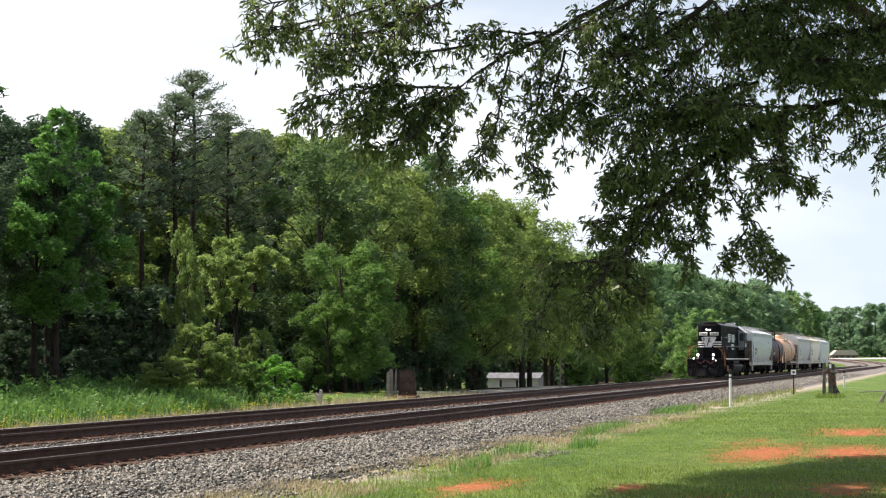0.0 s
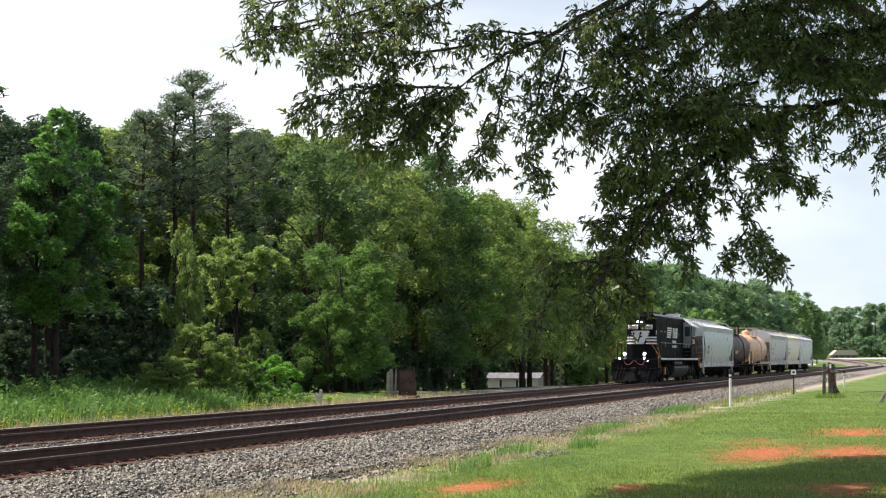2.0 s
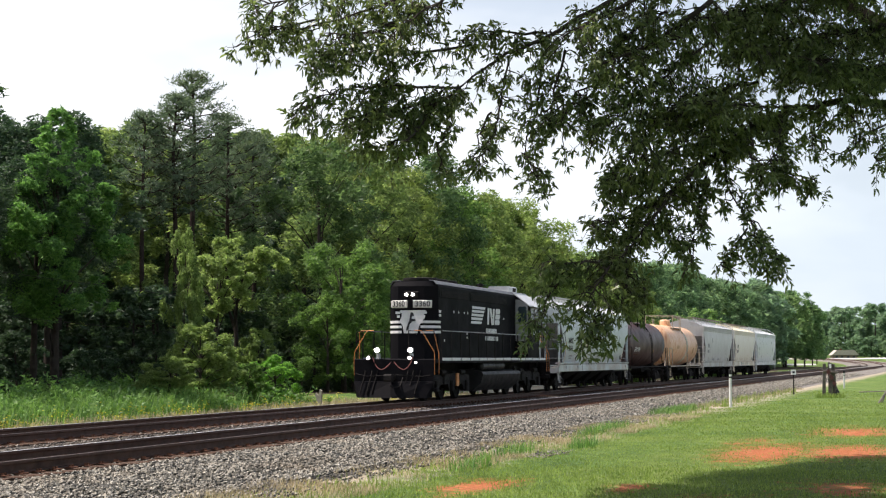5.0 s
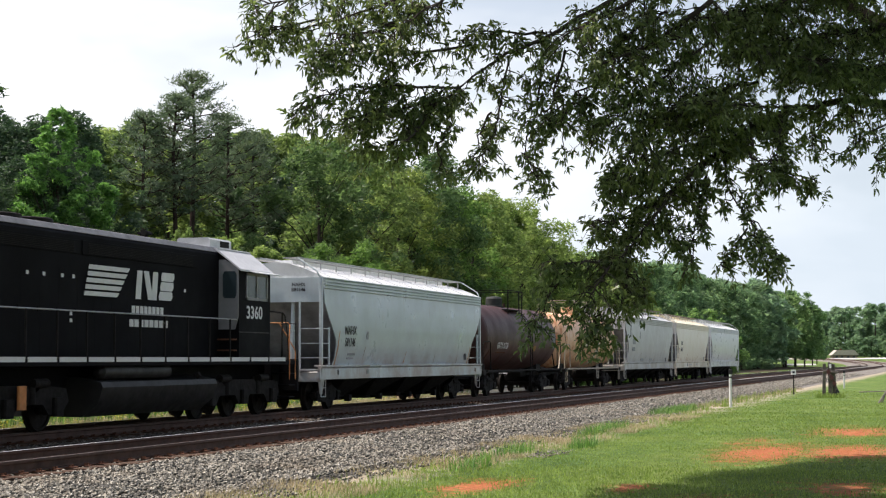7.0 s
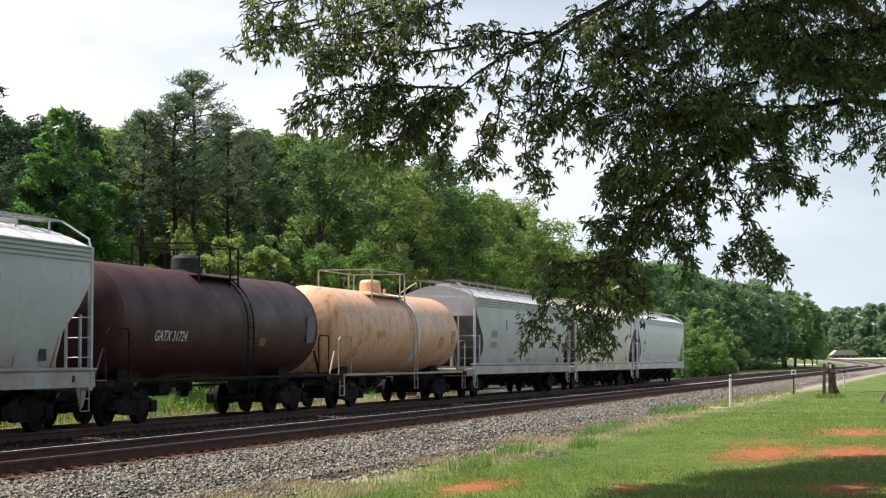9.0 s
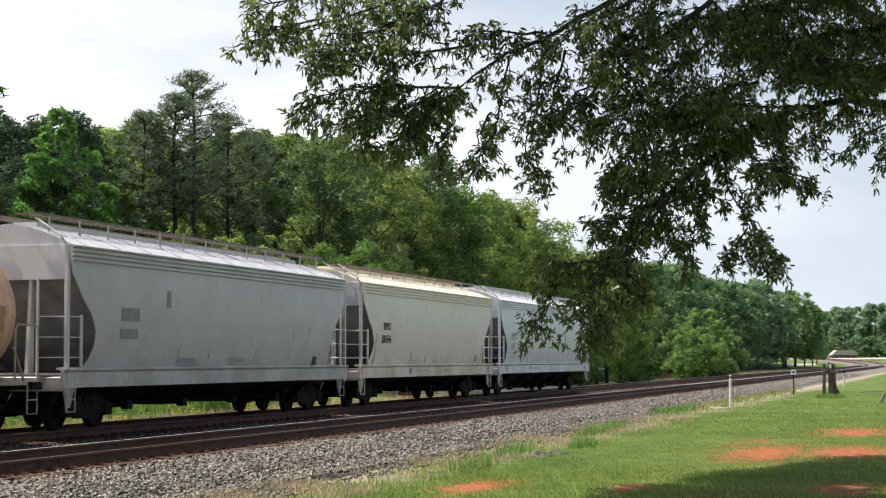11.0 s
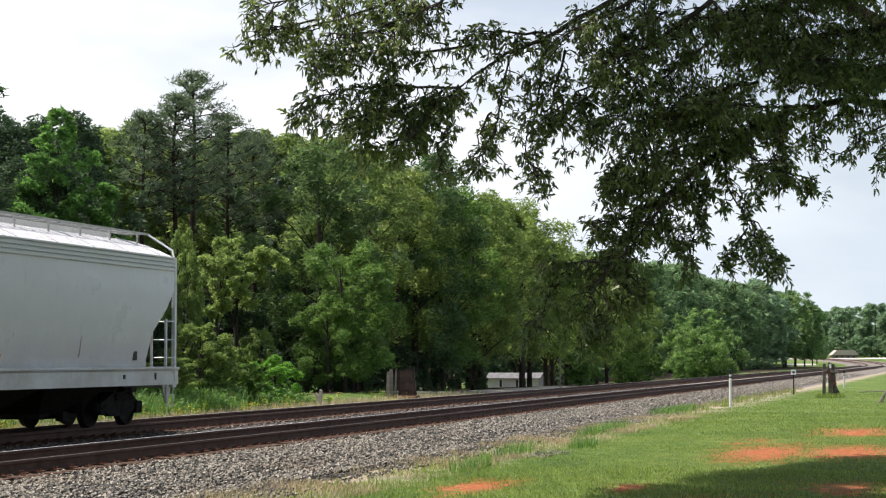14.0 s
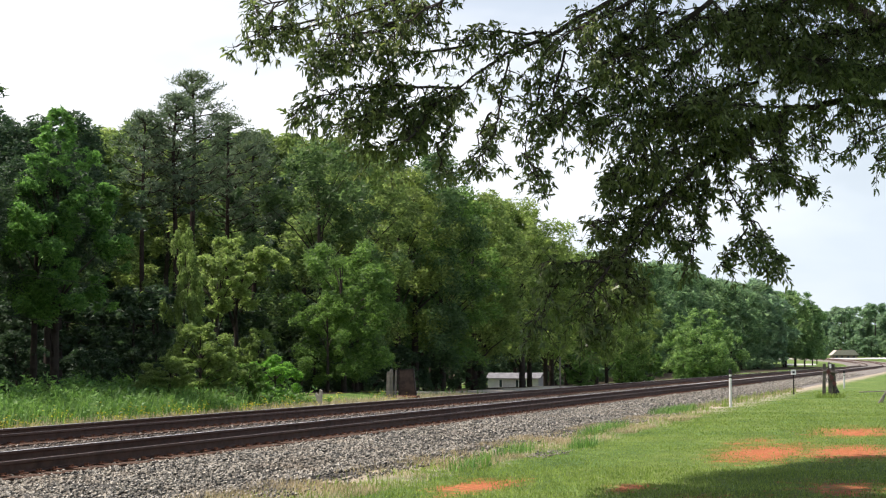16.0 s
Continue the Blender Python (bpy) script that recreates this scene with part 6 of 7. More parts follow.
weed_bed("yellow_wildflowers", "scattered yellow wildflowers in the weeds", L_FLOWER, 16, [(28, 46, 22.3, 23.2, 60), (46, 60, 22.5, 23.4, 70), (60, 74, 22.6, 23.6, 40), (28, 58, 23.2, 25.2, 25)], 0.055, 16, 0.42)


# ---------------------------------------------------------------- the old oak over the lawn
OAK = thing("oak_tree", "large oak with drooping dark green leafy boughs", "tree", pose(25.0, -1.0, 0))


def build_oak():
    rs = np.random.RandomState(77)
    root = Vector((25.0, -1.0, 0))

    def loc(p):
        return Vector(p) - root

    g = Geo().tube([(0, 0, -0.3), (0, 0, 0.3), (0.05, 0, 1.2), (0.1, 0.05, 2.6), (0.0, 0.2, 4.2), (-0.2, 0.5, 6.5), (-0.3, 1.0, 9.0), (0.0, 1.5, 12.5)], 0.55, 14, 0.15)
    part("trunk", g, M_BARK, OAK)
    # the wide crown overhead, kept unseen above the view to shade lawn and boughs
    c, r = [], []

    def in_view_or_overshading(p, rad):
        """In the camera's view, or shading the lawn past the wanted shadow edge."""
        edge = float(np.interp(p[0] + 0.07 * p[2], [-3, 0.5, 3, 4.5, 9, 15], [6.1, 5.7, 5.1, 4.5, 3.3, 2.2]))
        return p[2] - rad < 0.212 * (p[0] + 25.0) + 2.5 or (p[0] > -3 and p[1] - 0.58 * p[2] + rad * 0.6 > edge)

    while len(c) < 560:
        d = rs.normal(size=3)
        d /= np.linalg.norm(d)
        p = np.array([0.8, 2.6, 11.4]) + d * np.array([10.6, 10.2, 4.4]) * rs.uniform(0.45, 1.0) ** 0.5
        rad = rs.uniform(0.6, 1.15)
        if in_view_or_overshading(p, rad):
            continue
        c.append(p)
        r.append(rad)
    # second unseen cluster, added only to darken the boughs below it
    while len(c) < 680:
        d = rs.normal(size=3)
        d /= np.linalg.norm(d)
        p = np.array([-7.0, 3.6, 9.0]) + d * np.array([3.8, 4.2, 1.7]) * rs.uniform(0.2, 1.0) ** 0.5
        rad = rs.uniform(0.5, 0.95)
        if in_view_or_overshading(p, rad):
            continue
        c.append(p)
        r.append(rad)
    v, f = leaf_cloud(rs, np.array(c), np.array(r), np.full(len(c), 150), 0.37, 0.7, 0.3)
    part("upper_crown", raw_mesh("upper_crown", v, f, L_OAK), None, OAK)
    for k in range(0, len(c), 20):
        s = Vector((-0.2, 0.5, 5.5 + 0.12 * (k % 30)))
        e = Vector(c[k])
        part("limb", Geo().tube([s, s.lerp(e, 0.5) + Vector((0, 0, 0.6)), e], 0.13, 6, 0.25), M_BARK, OAK)

    def bough(points, spread, leaves, width=0.015, feed=None):
        """A limb along points with side twigs, each ending in a spray of narrow hanging leaves."""
        pts = [loc(p) for p in points]
        limb = Geo()
        if feed is not None:
            s = loc(feed)
            limb.tube([s, s.lerp(pts[0], 0.5) + Vector((0, 0, 0.25)), pts[0]], width * 2.2, 8, 0.55)
        fine = [pts[0]]
        for a, b in zip(pts, pts[1:]):
            n = 5
            for i in range(1, n + 1):
                fine.append(a.lerp(b, i / n) + Vector(rs.normal(size=3) * 0.012))
        limb.tube(fine, width, 7, 0.22)
        # side branches arch out and droop; short twigs on them end in rosettes of narrow hanging leaves
        per = 36
        subs = max(3, int(leaves * 1.22) // per)
        P, D = [], []
        for k in range(subs):
            t = (k + rs.uniform(0.1, 1.0)) / subs
            q = t * (len(fine) - 1.001)
            i = int(q)
            p = fine[i].lerp(fine[i + 1], q - i)
            d = Vector(rs.normal(size=3))
            d.z = d.z * 0.6 + 0.1
            d = (d.normalized() + (fine[i + 1] - fine[i]).normalized() * 0.45).normalized()
            ln = spread * rs.uniform(0.4, 1.15)
            path = [p]
            for m in range(1, 5):
                w = m / 4
                path.append(p + d * ln * w + Vector((0, 0, -0.6 * ln * w * w)) + Vector(rs.normal(size=3) * 0.015))
            limb.tube(path, 0.008, 4, 0.35)
            for tip in range(6):
                w = (4.0 if tip == 0 else rs.uniform(0.3, 1.0) * 4) * 0.9999
                m = min(3, int(w))
                c0 = path[m].lerp(path[m + 1], w - m)
                out = Vector(rs.normal(size=3)).normalized() * 0.7 + (path[m + 1] - path[m]).normalized() * 0.6
                end = c0 + out * (0.06 + 0.16 * spread) * rs.uniform(0.4, 1.2) + Vector((0, 0, -0.02))
                if tip % 2 == 0:
                    limb.tube([c0, end], 0.0035, 3, 0.6)
                for _ in range(per // 6):
                    P.append(end)
                    D.append(out)
        P, D = np.array(P), np.array(D)
        n = len(P)
        D /= np.linalg.norm(D, axis=1)[:, None] + 1e-9
        p = P + rs.normal(size=(n, 3)) * 0.014
        a = D * 0.4 + rs.normal(size=(n, 3)) * 0.55 + np.array([0, 0, -0.36])
        a /= np.linalg.norm(a, axis=1)[:, None]
        b = np.cross(a, rs.normal(size=(n, 3)))
        b /= np.linalg.norm(b, axis=1)[:, None] + 1e-9
        s = rs.uniform(0.042, 0.092, n)[:, None]
        bow = np.cross(a, b) * s * 0.1
        w = 0.15
        droop = np.array([0, 0, -0.12]) * s
        v = np.stack([p, p + a * s * 0.35 + b * s * w + bow, p + a * s * 0.7 + b * s * w * 0.75 + bow, p + a * s + droop, p + a * s * 0.66 - b * s * w + bow, p + a * s * 0.3 - b * s * w * 0.8 + bow], 1).reshape(-1, 3)
        k = np.arange(n)[:, None] * 6
        f = np.concatenate([k + np.array([[0, 1, 2, 5]]), k + np.array([[5, 2, 3, 4]])])
        lb = part("limb", limb, M_BARK, OAK)
        part("leaves", raw_mesh("leaves", v, f, L_OAK), None, lb)

    T1, T2 = (24.9, -0.8, 4.2), (24.85, -0.6, 5.4)
    bough([(18.66, 3.04, 5.99), (17.32, 4.86, 5.81), (16.33, 5.50, 5.42), (15.31, 6.21, 5.09)], 0.34, 2300, 0.028)
    bough([(16.32, 4.80, 5.38), (15.82, 5.55, 5.02), (15.30, 6.32, 4.84)], 0.22, 1000)
    bough([(16.04, 5.86, 5.08), (15.64, 6.17, 4.93), (15.29, 6.37, 4.77)], 0.11, 260, 0.012)
    bough([(16.33, 4.81, 5.21), (15.91, 5.24, 4.91), (15.51, 5.58, 4.80)], 0.26, 950)
    bough([(16.38, 4.59, 5.32), (16.02, 4.83, 5.07), (15.68, 5.00, 4.81)], 0.2, 480)
    bough([(16.46, 4.42, 4.83), (16.08, 5.07, 4.69), (15.74, 5.52, 4.68), (15.50, 5.64, 4.65)], 0.24, 900)
    bough([(16.46, 4.53, 4.42), (16.09, 5.08, 4.42), (15.76, 5.53, 4.34), (15.48, 5.83, 4.19)], 0.26, 1250)
    bough([(16.44, 4.61, 4.34), (16.02, 5.05, 4.15), (15.60, 5.42, 4.03)], 0.26, 950)
    bough([(16.28, 5.13, 4.56), (15.95, 5.25, 4.30), (15.65, 5.27, 3.96)], 0.22, 650)
    bough([(16.41, 4.72, 4.29), (16.08, 4.85, 4.02), (15.78, 4.84, 3.83)], 0.18, 380)
    bough([(16.39, 4.83, 4.18), (16.03, 5.06, 3.84), (15.67, 5.25, 3.77)], 0.24, 520)
    bough([(16.46, 4.62, 4.07), (16.14, 4.69, 3.79), (15.89, 4.52, 3.54)], 0.13, 260, 0.012)
    bough([(17.45, 3.02, 5.50), (16.97, 3.84, 4.94), (16.60, 4.20, 4.71), (16.26, 4.51, 4.37)], 0.2, 650, 0.03)
    bough([(17.23, 3.87, 5.05), (16.70, 4.28, 5.00), (16.25, 4.42, 4.89)], 0.18, 560)
    bough([(17.15, 4.22, 4.82), (16.90, 4.23, 4.33), (16.64, 4.26, 3.91), (16.36, 4.34, 3.64)], 0.16, 480, 0.014)
    bough([(17.24, 3.90, 4.77), (17.00, 3.91, 4.22), (16.73, 3.98, 3.78), (16.52, 3.80, 3.53)], 0.17, 560, 0.014)
    bough([(17.03, 4.72, 4.49), (16.59, 4.83, 4.26), (16.18, 4.88, 3.96)], 0.17, 330, 0.014)
    bough([(17.30, 3.68, 4.88), (16.90, 3.71, 4.40), (16.50, 3.76, 4.01)], 0.19, 560)
    bough([(17.13, 4.40, 4.26), (16.73, 4.41, 3.96), (16.34, 4.37, 3.69)], 0.12, 220, 0.012)
    bough([(17.28, 4.00, 3.70), (16.92, 3.84, 3.50), (16.55, 3.74, 3.38)], 0.08, 110, 0.01)
    bough([(17.58, 2.52, 5.61), (17.01, 3.16, 5.20), (16.51, 3.51, 4.90)], 0.32, 1500, 0.03)
    bough([(17.67, 2.26, 5.38), (17.13, 2.80, 4.86), (16.63, 3.18, 4.61)], 0.33, 1700, 0.03)
    bough([(17.70, 2.26, 4.99), (17.17, 2.75, 4.48), (16.69, 3.06, 4.12)], 0.32, 1600)
    bough([(17.47, 3.14, 4.65), (16.96, 3.50, 4.40), (16.55, 3.58, 4.04)], 0.24, 850)
    bough([(17.69, 2.38, 4.54), (17.20, 2.73, 4.12), (16.76, 2.88, 3.80)], 0.31, 1600)
    bough([(17.38, 3.53, 4.34), (17.02, 3.37, 4.07), (16.64, 3.28, 3.88)], 0.16, 300, 0.012)
    bough([(17.55, 2.99, 3.98), (17.12, 3.13, 3.65), (16.72, 3.12, 3.45)], 0.18, 520)
    bough([(19.61, 0.43, 6.09), (18.69, 1.56, 5.54), (17.87, 2.34, 5.23)], 0.42, 5600, 0.05, T2)
    bough([(19.68, 0.33, 5.42), (18.80, 1.29, 5.16), (17.98, 2.02, 5.00)], 0.38, 5200, 0.04, T2)
    bough([(19.70, 0.34, 5.02), (18.92, 0.95, 4.81), (18.16, 1.39, 4.85)], 0.34, 4000, 0.03, T1)
    bough([(19.98, 0.23, 4.51), (19.19, 1.03, 4.53), (18.49, 1.56, 4.36), (17.84, 1.96, 4.09)], 0.2, 1600, 0.055, T1)
    bough([(17.95, 1.52, 4.31), (17.38, 2.07, 4.28), (16.89, 2.33, 4.25)], 0.24, 900)
    bough([(19.47, 1.27, 4.45), (18.85, 1.35, 4.16), (18.23, 1.37, 3.93)], 0.15, 300, 0.012)
    bough([(19.69, 0.52, 4.42), (18.99, 0.85, 4.13), (18.33, 1.04, 3.85)], 0.16, 300, 0.013)
    bough([(19.71, 0.47, 4.30), (19.05, 0.67, 4.04), (18.43, 0.71, 3.80)], 0.16, 240, 0.013)
    bough([(19.56, 0.96, 4.50), (18.94, 0.97, 4.31), (18.36, 0.88, 4.16)], 0.1, 130, 0.01)
    bough([(18.56, 1.57, 4.37), (17.92, 2.19, 3.92), (17.37, 2.51, 3.55), (16.80, 2.98, 2.85)], 0.26, 1700, 0.04)
    bough([(17.85, 1.90, 4.17), (17.60, 1.90, 3.78), (17.43, 1.56, 3.60), (17.25, 1.23, 3.51)], 0.17, 760, 0.016)
    bough([(17.79, 2.18, 3.91), (17.56, 2.10, 3.47), (17.38, 1.86, 3.12), (17.14, 1.77, 2.85)], 0.17, 600, 0.014)
    bough([(17.69, 2.59, 3.69), (17.18, 2.93, 3.51), (16.74, 3.04, 3.51)], 0.23, 850)
    bough([(17.69, 2.62, 3.52), (17.20, 2.94, 3.18), (16.69, 3.31, 3.10)], 0.22, 1200, 0.018)
    bough([(17.76, 2.34, 3.64), (17.36, 2.39, 3.18), (16.96, 2.40, 2.85)], 0.17, 520, 0.014)
    bough([(17.60, 3.01, 3.13), (17.16, 3.18, 2.85), (16.73, 3.23, 2.72)], 0.2, 750, 0.016)
    bough([(17.91, 1.92, 3.16), (17.59, 1.68, 2.85), (17.21, 1.57, 2.68)], 0.13, 280, 0.011)
    bough([(17.90, 1.96, 3.10), (17.47, 2.08, 2.82), (17.05, 2.12, 2.69)], 0.13, 300, 0.011)
    bough([(17.94, 1.87, 2.93), (17.57, 1.78, 2.71), (17.18, 1.69, 2.62)], 0.1, 170, 0.01)
    bough([(17.66, 2.79, 3.27), (17.31, 2.61, 2.96), (16.98, 2.37, 2.77)], 0.15, 400, 0.012)
    bough([(17.78, 2.20, 3.97), (17.28, 2.52, 3.88), (16.81, 2.73, 3.69)], 0.22, 700)
    bough([(17.94, 1.60, 4.11), (17.54, 1.64, 3.79), (17.11, 1.75, 3.53)], 0.21, 720)
    bough([(16.80, 2.98, 2.85), (16.55, 3.19, 2.55), (16.33, 3.30, 2.25)], 0.26, 750, 0.016)
    bough([(16.80, 2.98, 2.85), (16.62, 2.95, 2.55), (16.41, 3.01, 2.25)], 0.22, 520, 0.014)
    bough([(16.73, 3.23, 2.72), (16.34, 3.51, 2.70), (15.99, 3.65, 2.67)], 0.19, 430, 0.013)
    bough([(16.45, 3.51, 2.66), (16.22, 3.65, 2.33), (16.01, 3.71, 2.09)], 0.21, 430, 0.013)
    bough([(16.46, 3.19, 2.31), (16.36, 3.23, 2.09), (16.25, 3.26, 1.99)], 0.17, 360, 0.012)
    bough([(16.72, 2.91, 2.63), (16.66, 2.81, 2.46), (16.57, 2.78, 2.36)], 0.13, 220, 0.011)
    bough([(18.25, 1.88, 4.63), (17.73, 2.25, 4.48), (17.25, 2.54, 4.26)], 0.26, 1300)
    bough([(18.02, 2.03, 4.31), (17.62, 2.18, 4.10), (17.20, 2.40, 3.98)], 0.22, 900)
    bough([(17.65, 2.71, 5.29), (17.23, 2.98, 5.03), (16.84, 3.14, 4.72)], 0.24, 900)


build_oak()


# ---------------------------------------------------------------- small things beside the line
def white_post(x, y, h, lean, label):
    ob = thing("marker_post", label, "post", pose(x, y, land(x, y), 0, lean, 0), "white marker posts")
    part("post", Geo().lathe([(-0.2, 0.05), (h - 0.16, 0.05)], "z", n=12), M_WHITE, ob)
    part("cap", Geo().lathe([(h - 0.16, 0.056), (h, 0.056), (h + 0.02, 0.03)], "z", n=12), M_INK, ob, "black cap")
    part("band", Geo().lathe([(h - 0.3, 0.053), (h - 0.24, 0.053)], "z", n=12), M_INK, ob)


white_post(67.96, 8.14, 1.42, -2.5, "slim white marker post with a black cap")
white_post(112.9, 6.54, 1.1, -4.0, "short leaning white marker post")


def small_sign():
    ob = thing("line_sign", "small square white sign on a dark steel stake", "sign", pose(94.06, 8.0, 0))
    part("stake", Geo().box(-0.03, 0.03, -0.03, 0.03, -0.2, 1.05), M_FRAME, ob)
    pl = part("plate", Geo().box(-0.045, -0.03, -0.13, 0.13, 0.98, 1.24), M_WHITE, ob)
    part("mark", Geo().box(-0.05, -0.045, -0.06, 0.06, 1.05, 1.16), M_INK, pl)


small_sign()


M_GREYPOST = plain("dark_weathered_post", (0.15, 0.13, 0.115), 0.95, 0.0, 6.0, 0.4, 40.0, 0.7, 0.1)


def old_posts():
    ob = thing("old_timber_stand", "weathered grey timber posts with dark red diamond plates", "timber posts", pose(86.7, 5.65, 0))
    for x, y, w, h, lean, turn in ((-0.1, 0.31, 0.16, 1.6, 1.5, 8), (0.0, 0.0, 0.2, 1.66, -1.0, 4), (0.12, -0.2, 0.17, 1.58, -3.0, -6)):
        g = Geo().prism([(-w / 2, -0.2), (w / 2, -0.2), (w / 2 - 0.01, h - 0.05), (w * 0.1, h), (-w * 0.2, h - 0.07), (-w / 2 + 0.015, h - 0.02)], "x", -w / 2, w / 2)
        part("post", g, M_GREYPOST, ob, at=pose(x, y, 0, lean, 0, turn))
    part("crosspiece", Geo().box(-0.2, -0.1, -0.3, 0.4, 1.12, 1.24, 0.02), M_GREYPOST, ob, at=pose(0, 0, 0, 3, 0, 0))
    chain = part("hanging_strap", Geo().tube([(-0.2, 0.12, 1.32), (-0.22, -0.1, 0.9), (-0.24, -0.3, 0.45), (-0.24, -0.4, 0.1)], 0.03, 6), M_GREYPOST, ob)
    for y, z, m in ((0.07, 1.18, M_DARKRED), (-0.06, 0.92, M_DARKRED), (-0.19, 0.64, M_DARKRED), (-0.33, 0.22, M_INK)):
        part("diamond_plate", Geo().prism([(y - 0.12, z), (y - 0.02, z - 0.17), (y + 0.1, z), (y + 0.02, z + 0.17)], "x", -0.29, -0.265), m, chain, "dark red diamond plate" if m is M_DARKRED else "black diamond plate")
    part("white_tag", Geo().box(-0.2, -0.185, -0.06, 0.05, 1.36, 1.56), M_WHITE, ob)


M_DARKRED = plain("dark_red_plate", (0.09, 0.03, 0.028), 0.7, 0.0, 6.0, 0.3)
old_posts()


def broken_fence():
    ob = thing("broken_fence", "leaning grey stick and fallen pale rail", "fence", pose(76.0, 2.9, 0))
    part("stick", Geo().tube([(-0.1, 0.12, -0.05), (0.05, -0.2, 0.45), (0.15, -0.55, 0.98)], 0.045, 7, 0.7), M_OLDWOOD, ob)
    part("stick", Geo().tube([(0.0, 0.0, -0.05), (0.1, -0.2, 0.42)], 0.03, 7, 0.7), M_OLDWOOD, ob)
    part("fallen_rail", Geo().tube([(0.0, 0.9, 0.42), (0.2, -0.1, 0.46), (0.4, -1.6, 0.42)], 0.022, 7), M_OLDWOOD, ob)


broken_fence()


def old_marker():
    ob = thing("old_wayside_block", "weathered wooden slab beside a rusty brown panel", "wayside marker", pose(74.25, 23.2, land(74.25, 23.2)))
    for dx, dy, w, h, lean in ((-0.42, 0.42, 0.16, 1.36, 1.5), (-0.4, 0.25, 0.14, 1.46, -1.0), (-0.36, 0.12, 0.07, 1.4, 2.0)):
        g = Geo().prism([(-w / 2, -0.3), (w / 2, -0.3), (w / 2, h - 0.14), (w * 0.28, h - 0.02), (w * 0.1, h - 0.1), (-w * 0.18, h), (-w / 2, h - 0.2)], "x", -0.05, 0.05)
        part("board", g, M_OLDWOOD, ob, "split grey board with a ragged top", at=pose(dx, dy, 0, lean, 0, 0))
    part("panel", Geo().prism([(-0.44, 0.2), (0.3, 0.2), (0.26, 1.36), (-0.3, 1.4)], "x", -0.06, 0.06), M_RUSTPANEL, ob, "rusty brown panel", at=pose(0.2, -0.2, 0, 0, 0, 6))
    part("frame", Geo().prism([(-0.5, 0.1), (-0.43, 0.1), (-0.29, 1.43), (-0.35, 1.43)], "x", -0.08, 0.08).box(-0.08, 0.08, 0.27, 0.32, 0.1, 1.4).prism([(-0.35, 1.4), (0.32, 1.36), (0.32, 1.4), (-0.35, 1.45)], "x", -0.08, 0.08), M_DARKFRAME, ob, "dark rusty frame", at=pose(0.2, -0.2, 0, 0, 0, 6))
    part("footing", Geo().box(-0.3, 0.3, -0.5, 0.5, -0.2, 0.28, 0.06), M_RUST, ob, "crumbling reddish footing", at=pose(0.2, -0.25, 0))


M_RUSTPANEL = plain("rusty_brown_sheet", (0.085, 0.055, 0.045), 0.85, 0.0, 3.0, 0.55)
M_DARKFRAME = plain("dark_rusty_iron", (0.05, 0.035, 0.03), 0.8, 0.0, 6.0, 0.4)
old_marker()
M_PALEWOOD = plain("pale_split_wood", (0.42, 0.38, 0.33), 0.9, 0.0, 6.0, 0.3)
st = thing("broken_stake", "short broken pale wooden stake in the weeds", "stake", pose(63.4, 23.0, land(63.4, 23)))
part("stake", Geo().prism([(-0.09, -0.2), (0.07, -0.2), (0.1, 0.45), (0.17, 0.5), (0.12, 0.62), (0.02, 0.5), (-0.03, 0.74), (-0.11, 0.7)], "x", -0.06, 0.06), M_PALEWOOD, st)
st = thing("utility_stake", "thin pale upright pole at the edge of the bushes", "pole", pose(120.0, 26.0, -0.1))
part("pole", Geo().cyl((0, 0, -0.3), (0, 0, 2.05), 0.05, n=8), M_OLDWOOD, st)


def shed():
    """A low pale house in the dip beyond the trees."""
    ob = thing("small_house", "low pale house with a whitish metal roof", "house", pose(184.0, 44.6, -1.6, 0, 0, -88))
    part("wall", Geo().box(-2.7, 2.7, -1.8, 1.8, -0.5, 1.45), M_SHEDWALL, ob)
    part("gable", Geo().prism([(-1.8, 1.45), (1.8, 1.45), (0, 1.92)], "x", -2.68, 2.68), M_SHEDWALL, ob)
    for s in (-1, 1):
        part("roof", Geo().prism([(0, 1.99), (s * 2.05, 1.42), (s * 2.05, 1.35), (0, 1.92)], "x", -2.95, 2.95), M_SHEDROOF, ob, "whitish metal roof sheet")
    for xx in (-1.3, 0.45, 1.25):
        w = part("window", Geo().box(xx - 0.15, xx + 0.15, -1.83, -1.79, 0.5, 1.22), M_GLASS, ob, "dark window")
        part("frame", Geo().box(xx - 0.2, xx - 0.15, -1.84, -1.79, 0.46, 1.26).box(xx + 0.15, xx + 0.2, -1.84, -1.79, 0.46, 1.26), M_WHITE, w)


M_SHEDWALL = plain("pale_siding", (0.5, 0.49, 0.47), 0.7, 0.0, 2.0, 0.12)
M_SHEDROOF = plain("whitish_metal_sheet", (0.17, 0.17, 0.175), 0.9, 0.0, 2.0, 0.3, 60.0, 0.15, 0.1)
shed()


M_BROWNWALL = plain("brown_brick_wall", (0.2, 0.15, 0.12), 0.9, 0.0, 2.0, 0.25)


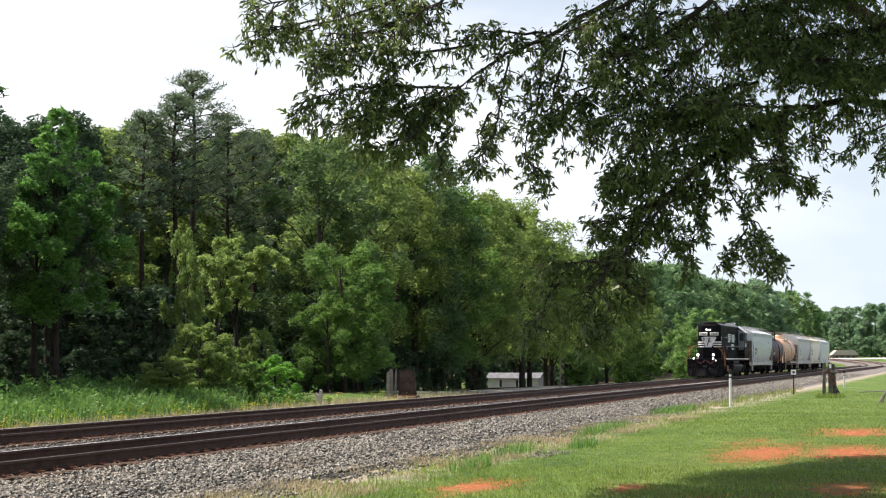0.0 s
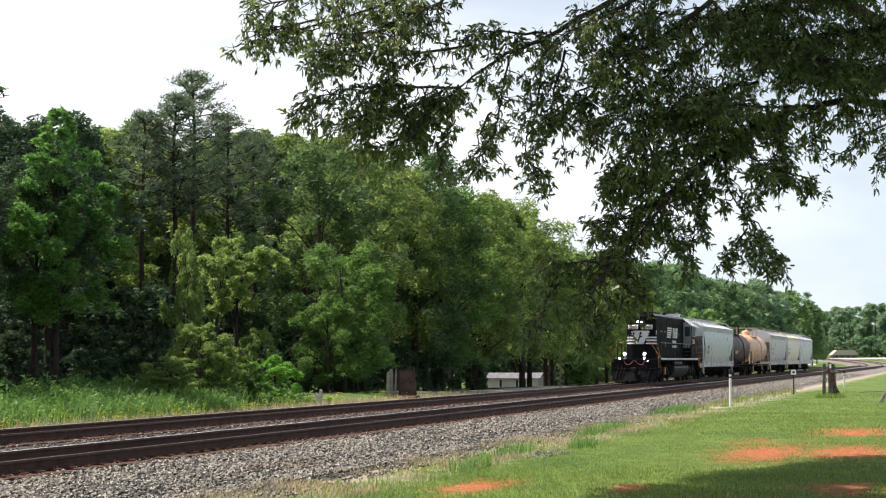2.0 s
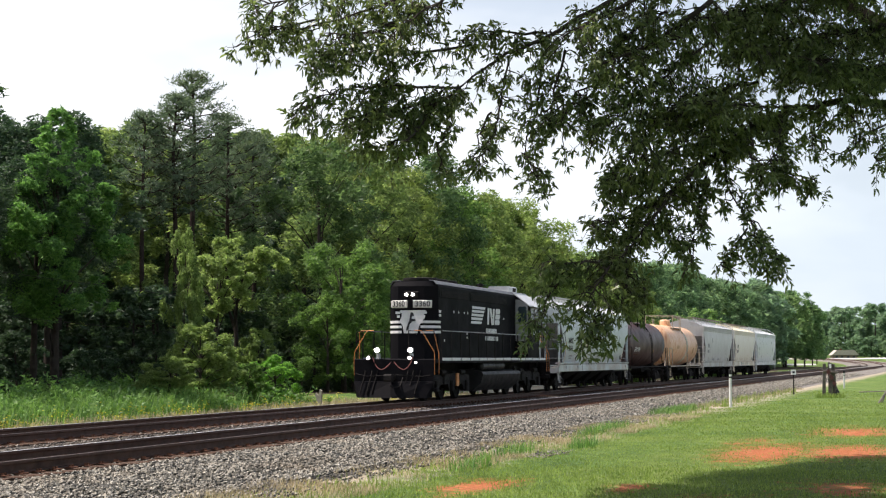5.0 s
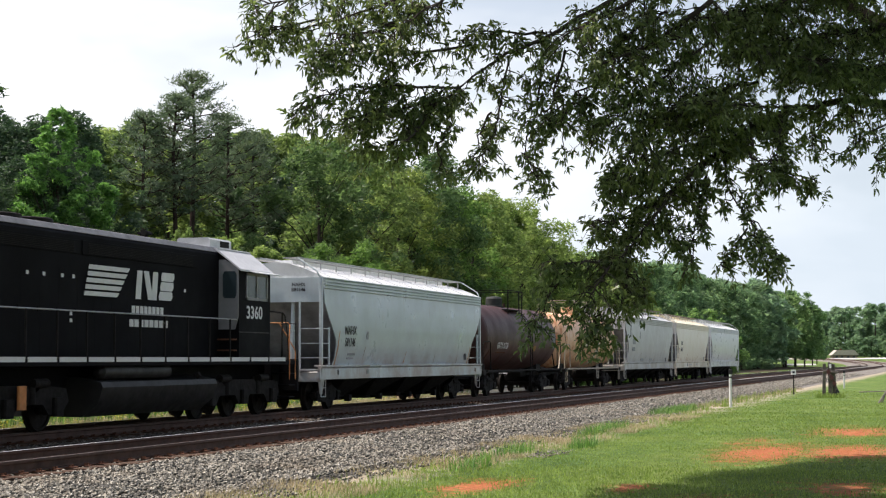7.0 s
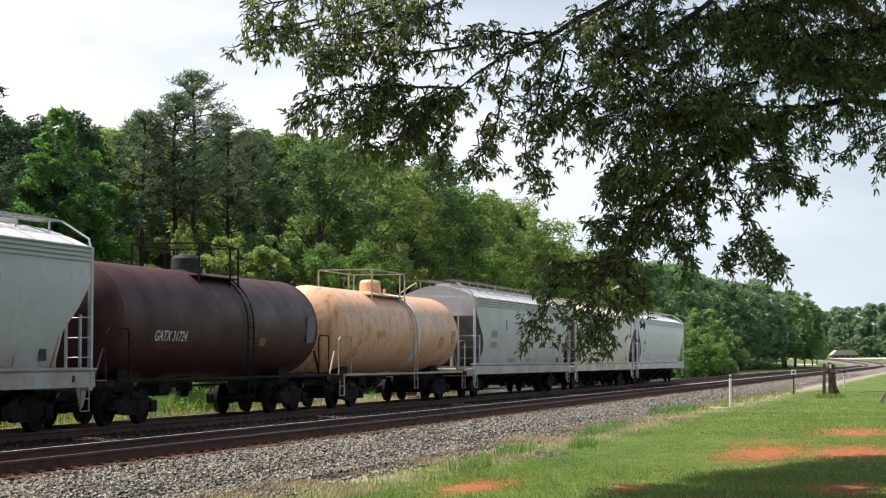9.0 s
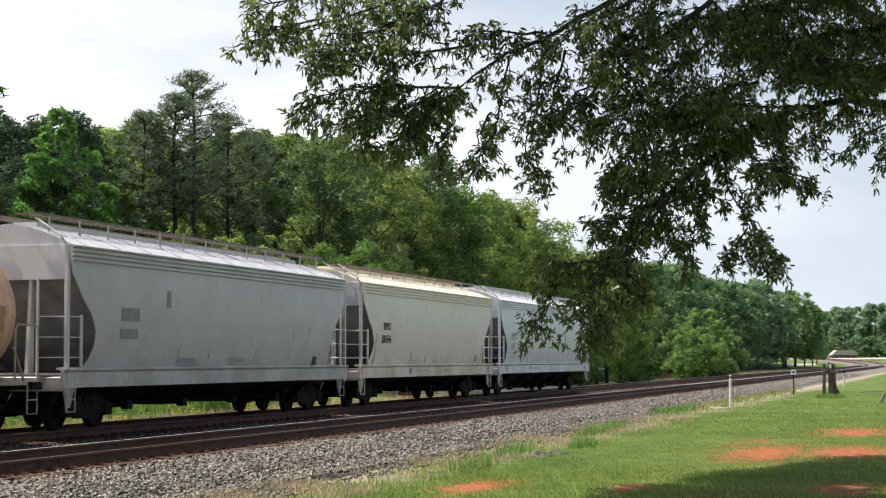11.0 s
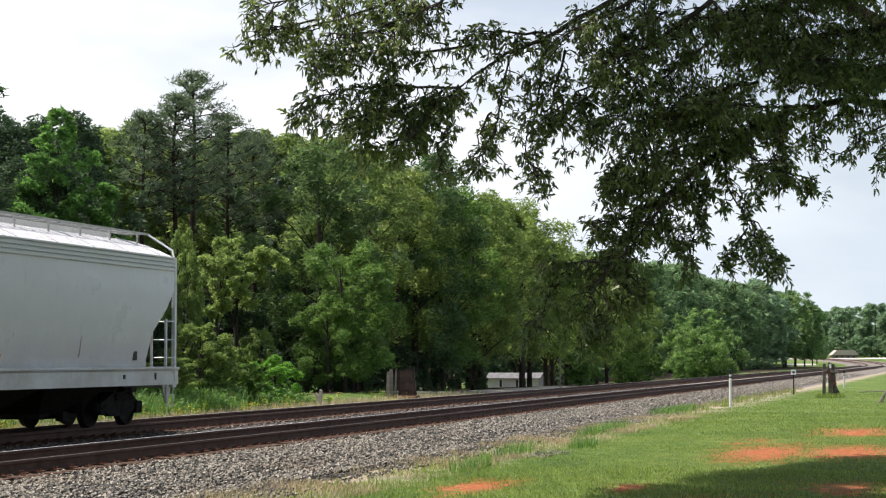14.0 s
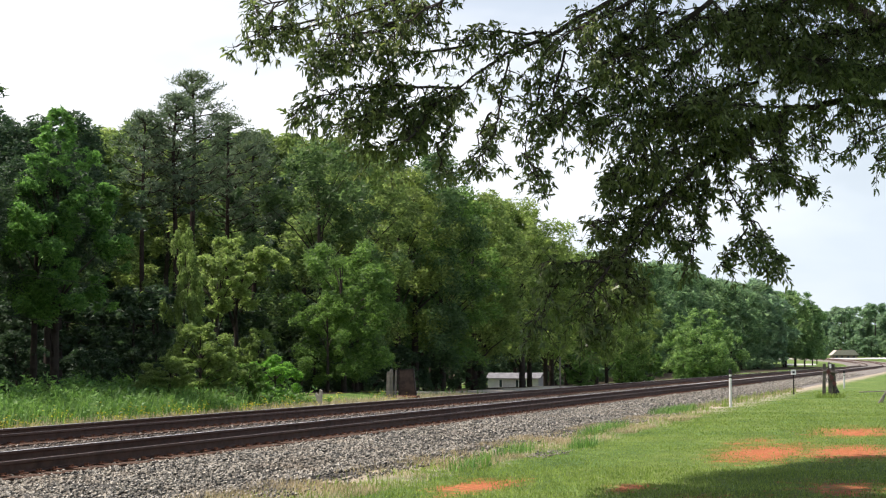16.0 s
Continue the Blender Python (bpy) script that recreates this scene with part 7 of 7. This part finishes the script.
def far_house():
    ob = thing("distant_house", "distant house with a pale tan shingle roof", "house", pose(640, 37, land(640, 37) - 0.3, 0, 0, 15))
    part("wall", Geo().box(-2.5, 2.5, -4.2, 4.2, -0.5, 1.7), M_BROWNWALL, ob)
    part("roof", Geo().prism([(-4.8, 1.6), (4.8, 1.6), (3, 3.3), (-3, 3.3)], "x", -3.0, 3.0), plain("tan_shingles", (0.46, 0.4, 0.35), 0.85, 0.0, 2.0, 0.2), ob, "pale tan shingle roof")
    part("chimney", Geo().box(-0.4, 0.4, 0.8, 1.4, 2.6, 3.9), M_RUST, ob)
    for y in (-3.0, -1.0, 1.2, 3.0):
        part("window", Geo().box(-2.56, -2.49, y - 0.4, y + 0.4, 0.6, 1.4), M_GLASS, ob)


far_house()


def far_road():
    """A pale gravel road that crosses the line far off."""
    v, f = [], []
    ys = axis_steps([(-160, 170, 40)])
    for y in ys:
        xx = 585 + 0.0006 * (y - 40) ** 2
        v += [(xx - 5, y, land(xx - 5, y) + 0.08), (xx + 7, y, land(xx + 7, y) + 0.4)]
    f = [(2 * i, 2 * i + 2, 2 * i + 3, 2 * i + 1) for i in range(len(ys) - 1)]
    tagged(new("road", raw_mesh("road", v, f, plain("pale_concrete", (0.55, 0.54, 0.51), 0.9, 0.0, 0.5, 0.1, 8.0))), "pale concrete road crossing far off", "road", kind="structure")
    v = [(x, y, land(x, y) + 0.06) for x, y in ((448, 32.5), (448, 39.5), (478, 42.5), (478, 35))]
    tagged(new("driveway", raw_mesh("driveway", v, [(0, 1, 2, 3)], M_SHEDWALL)), "pale driveway beyond the trees", "driveway", kind="structure")


far_road()


def wires():
    ob = thing("power_line", "two thin dark wires hanging before the trees", "power line", pose(0, 0, 0))
    for z0, z1 in ((4.42, 4.08), (3.22, 2.72)):
        pts = []
        for k in range(25):
            t = k / 24
            pts.append((38 + 24 * t, 25.8 + 1.4 * t * t, z0 + (z1 - z0) * t - 0.15 * t * (1 - t)))
        part("wire", Geo().tube(pts, 0.007, 4), M_FRAME, ob)


wires()


# ---------------------------------------------------------------- what moves
RUN = [(0, -107.5), (1, -90.9), (2, -74.3), (3, -57.7), (4.2, -37.6), (6.5, 0.0), (9.0, 40.49), (11.3, 78.2), (12.5, 98.16), (14.4, 129.2), (16, 155.4)]


def motions():
    """The whole train runs to the left along the far track."""
    for ob, x0 in TRAIN:
        walk(ob, [(t, pose(x0 - s, Y_FAR, RAIL_Z)) for t, s in RUN])
    # the wheels roll: one row each thirtieth of a second or so, about sixty degrees apart
    ts = [k / FPS for k in range(16 * FPS + 1)]
    way = np.interp(ts, [t for t, s in RUN], [s for t, s in RUN])
    for ob, x, r in WHEELS:
        walk(ob, [(t, pose(x, 0, r, 0, -math.degrees(s / r) % 360, 0)) for t, s in zip(ts, way)])


motions()
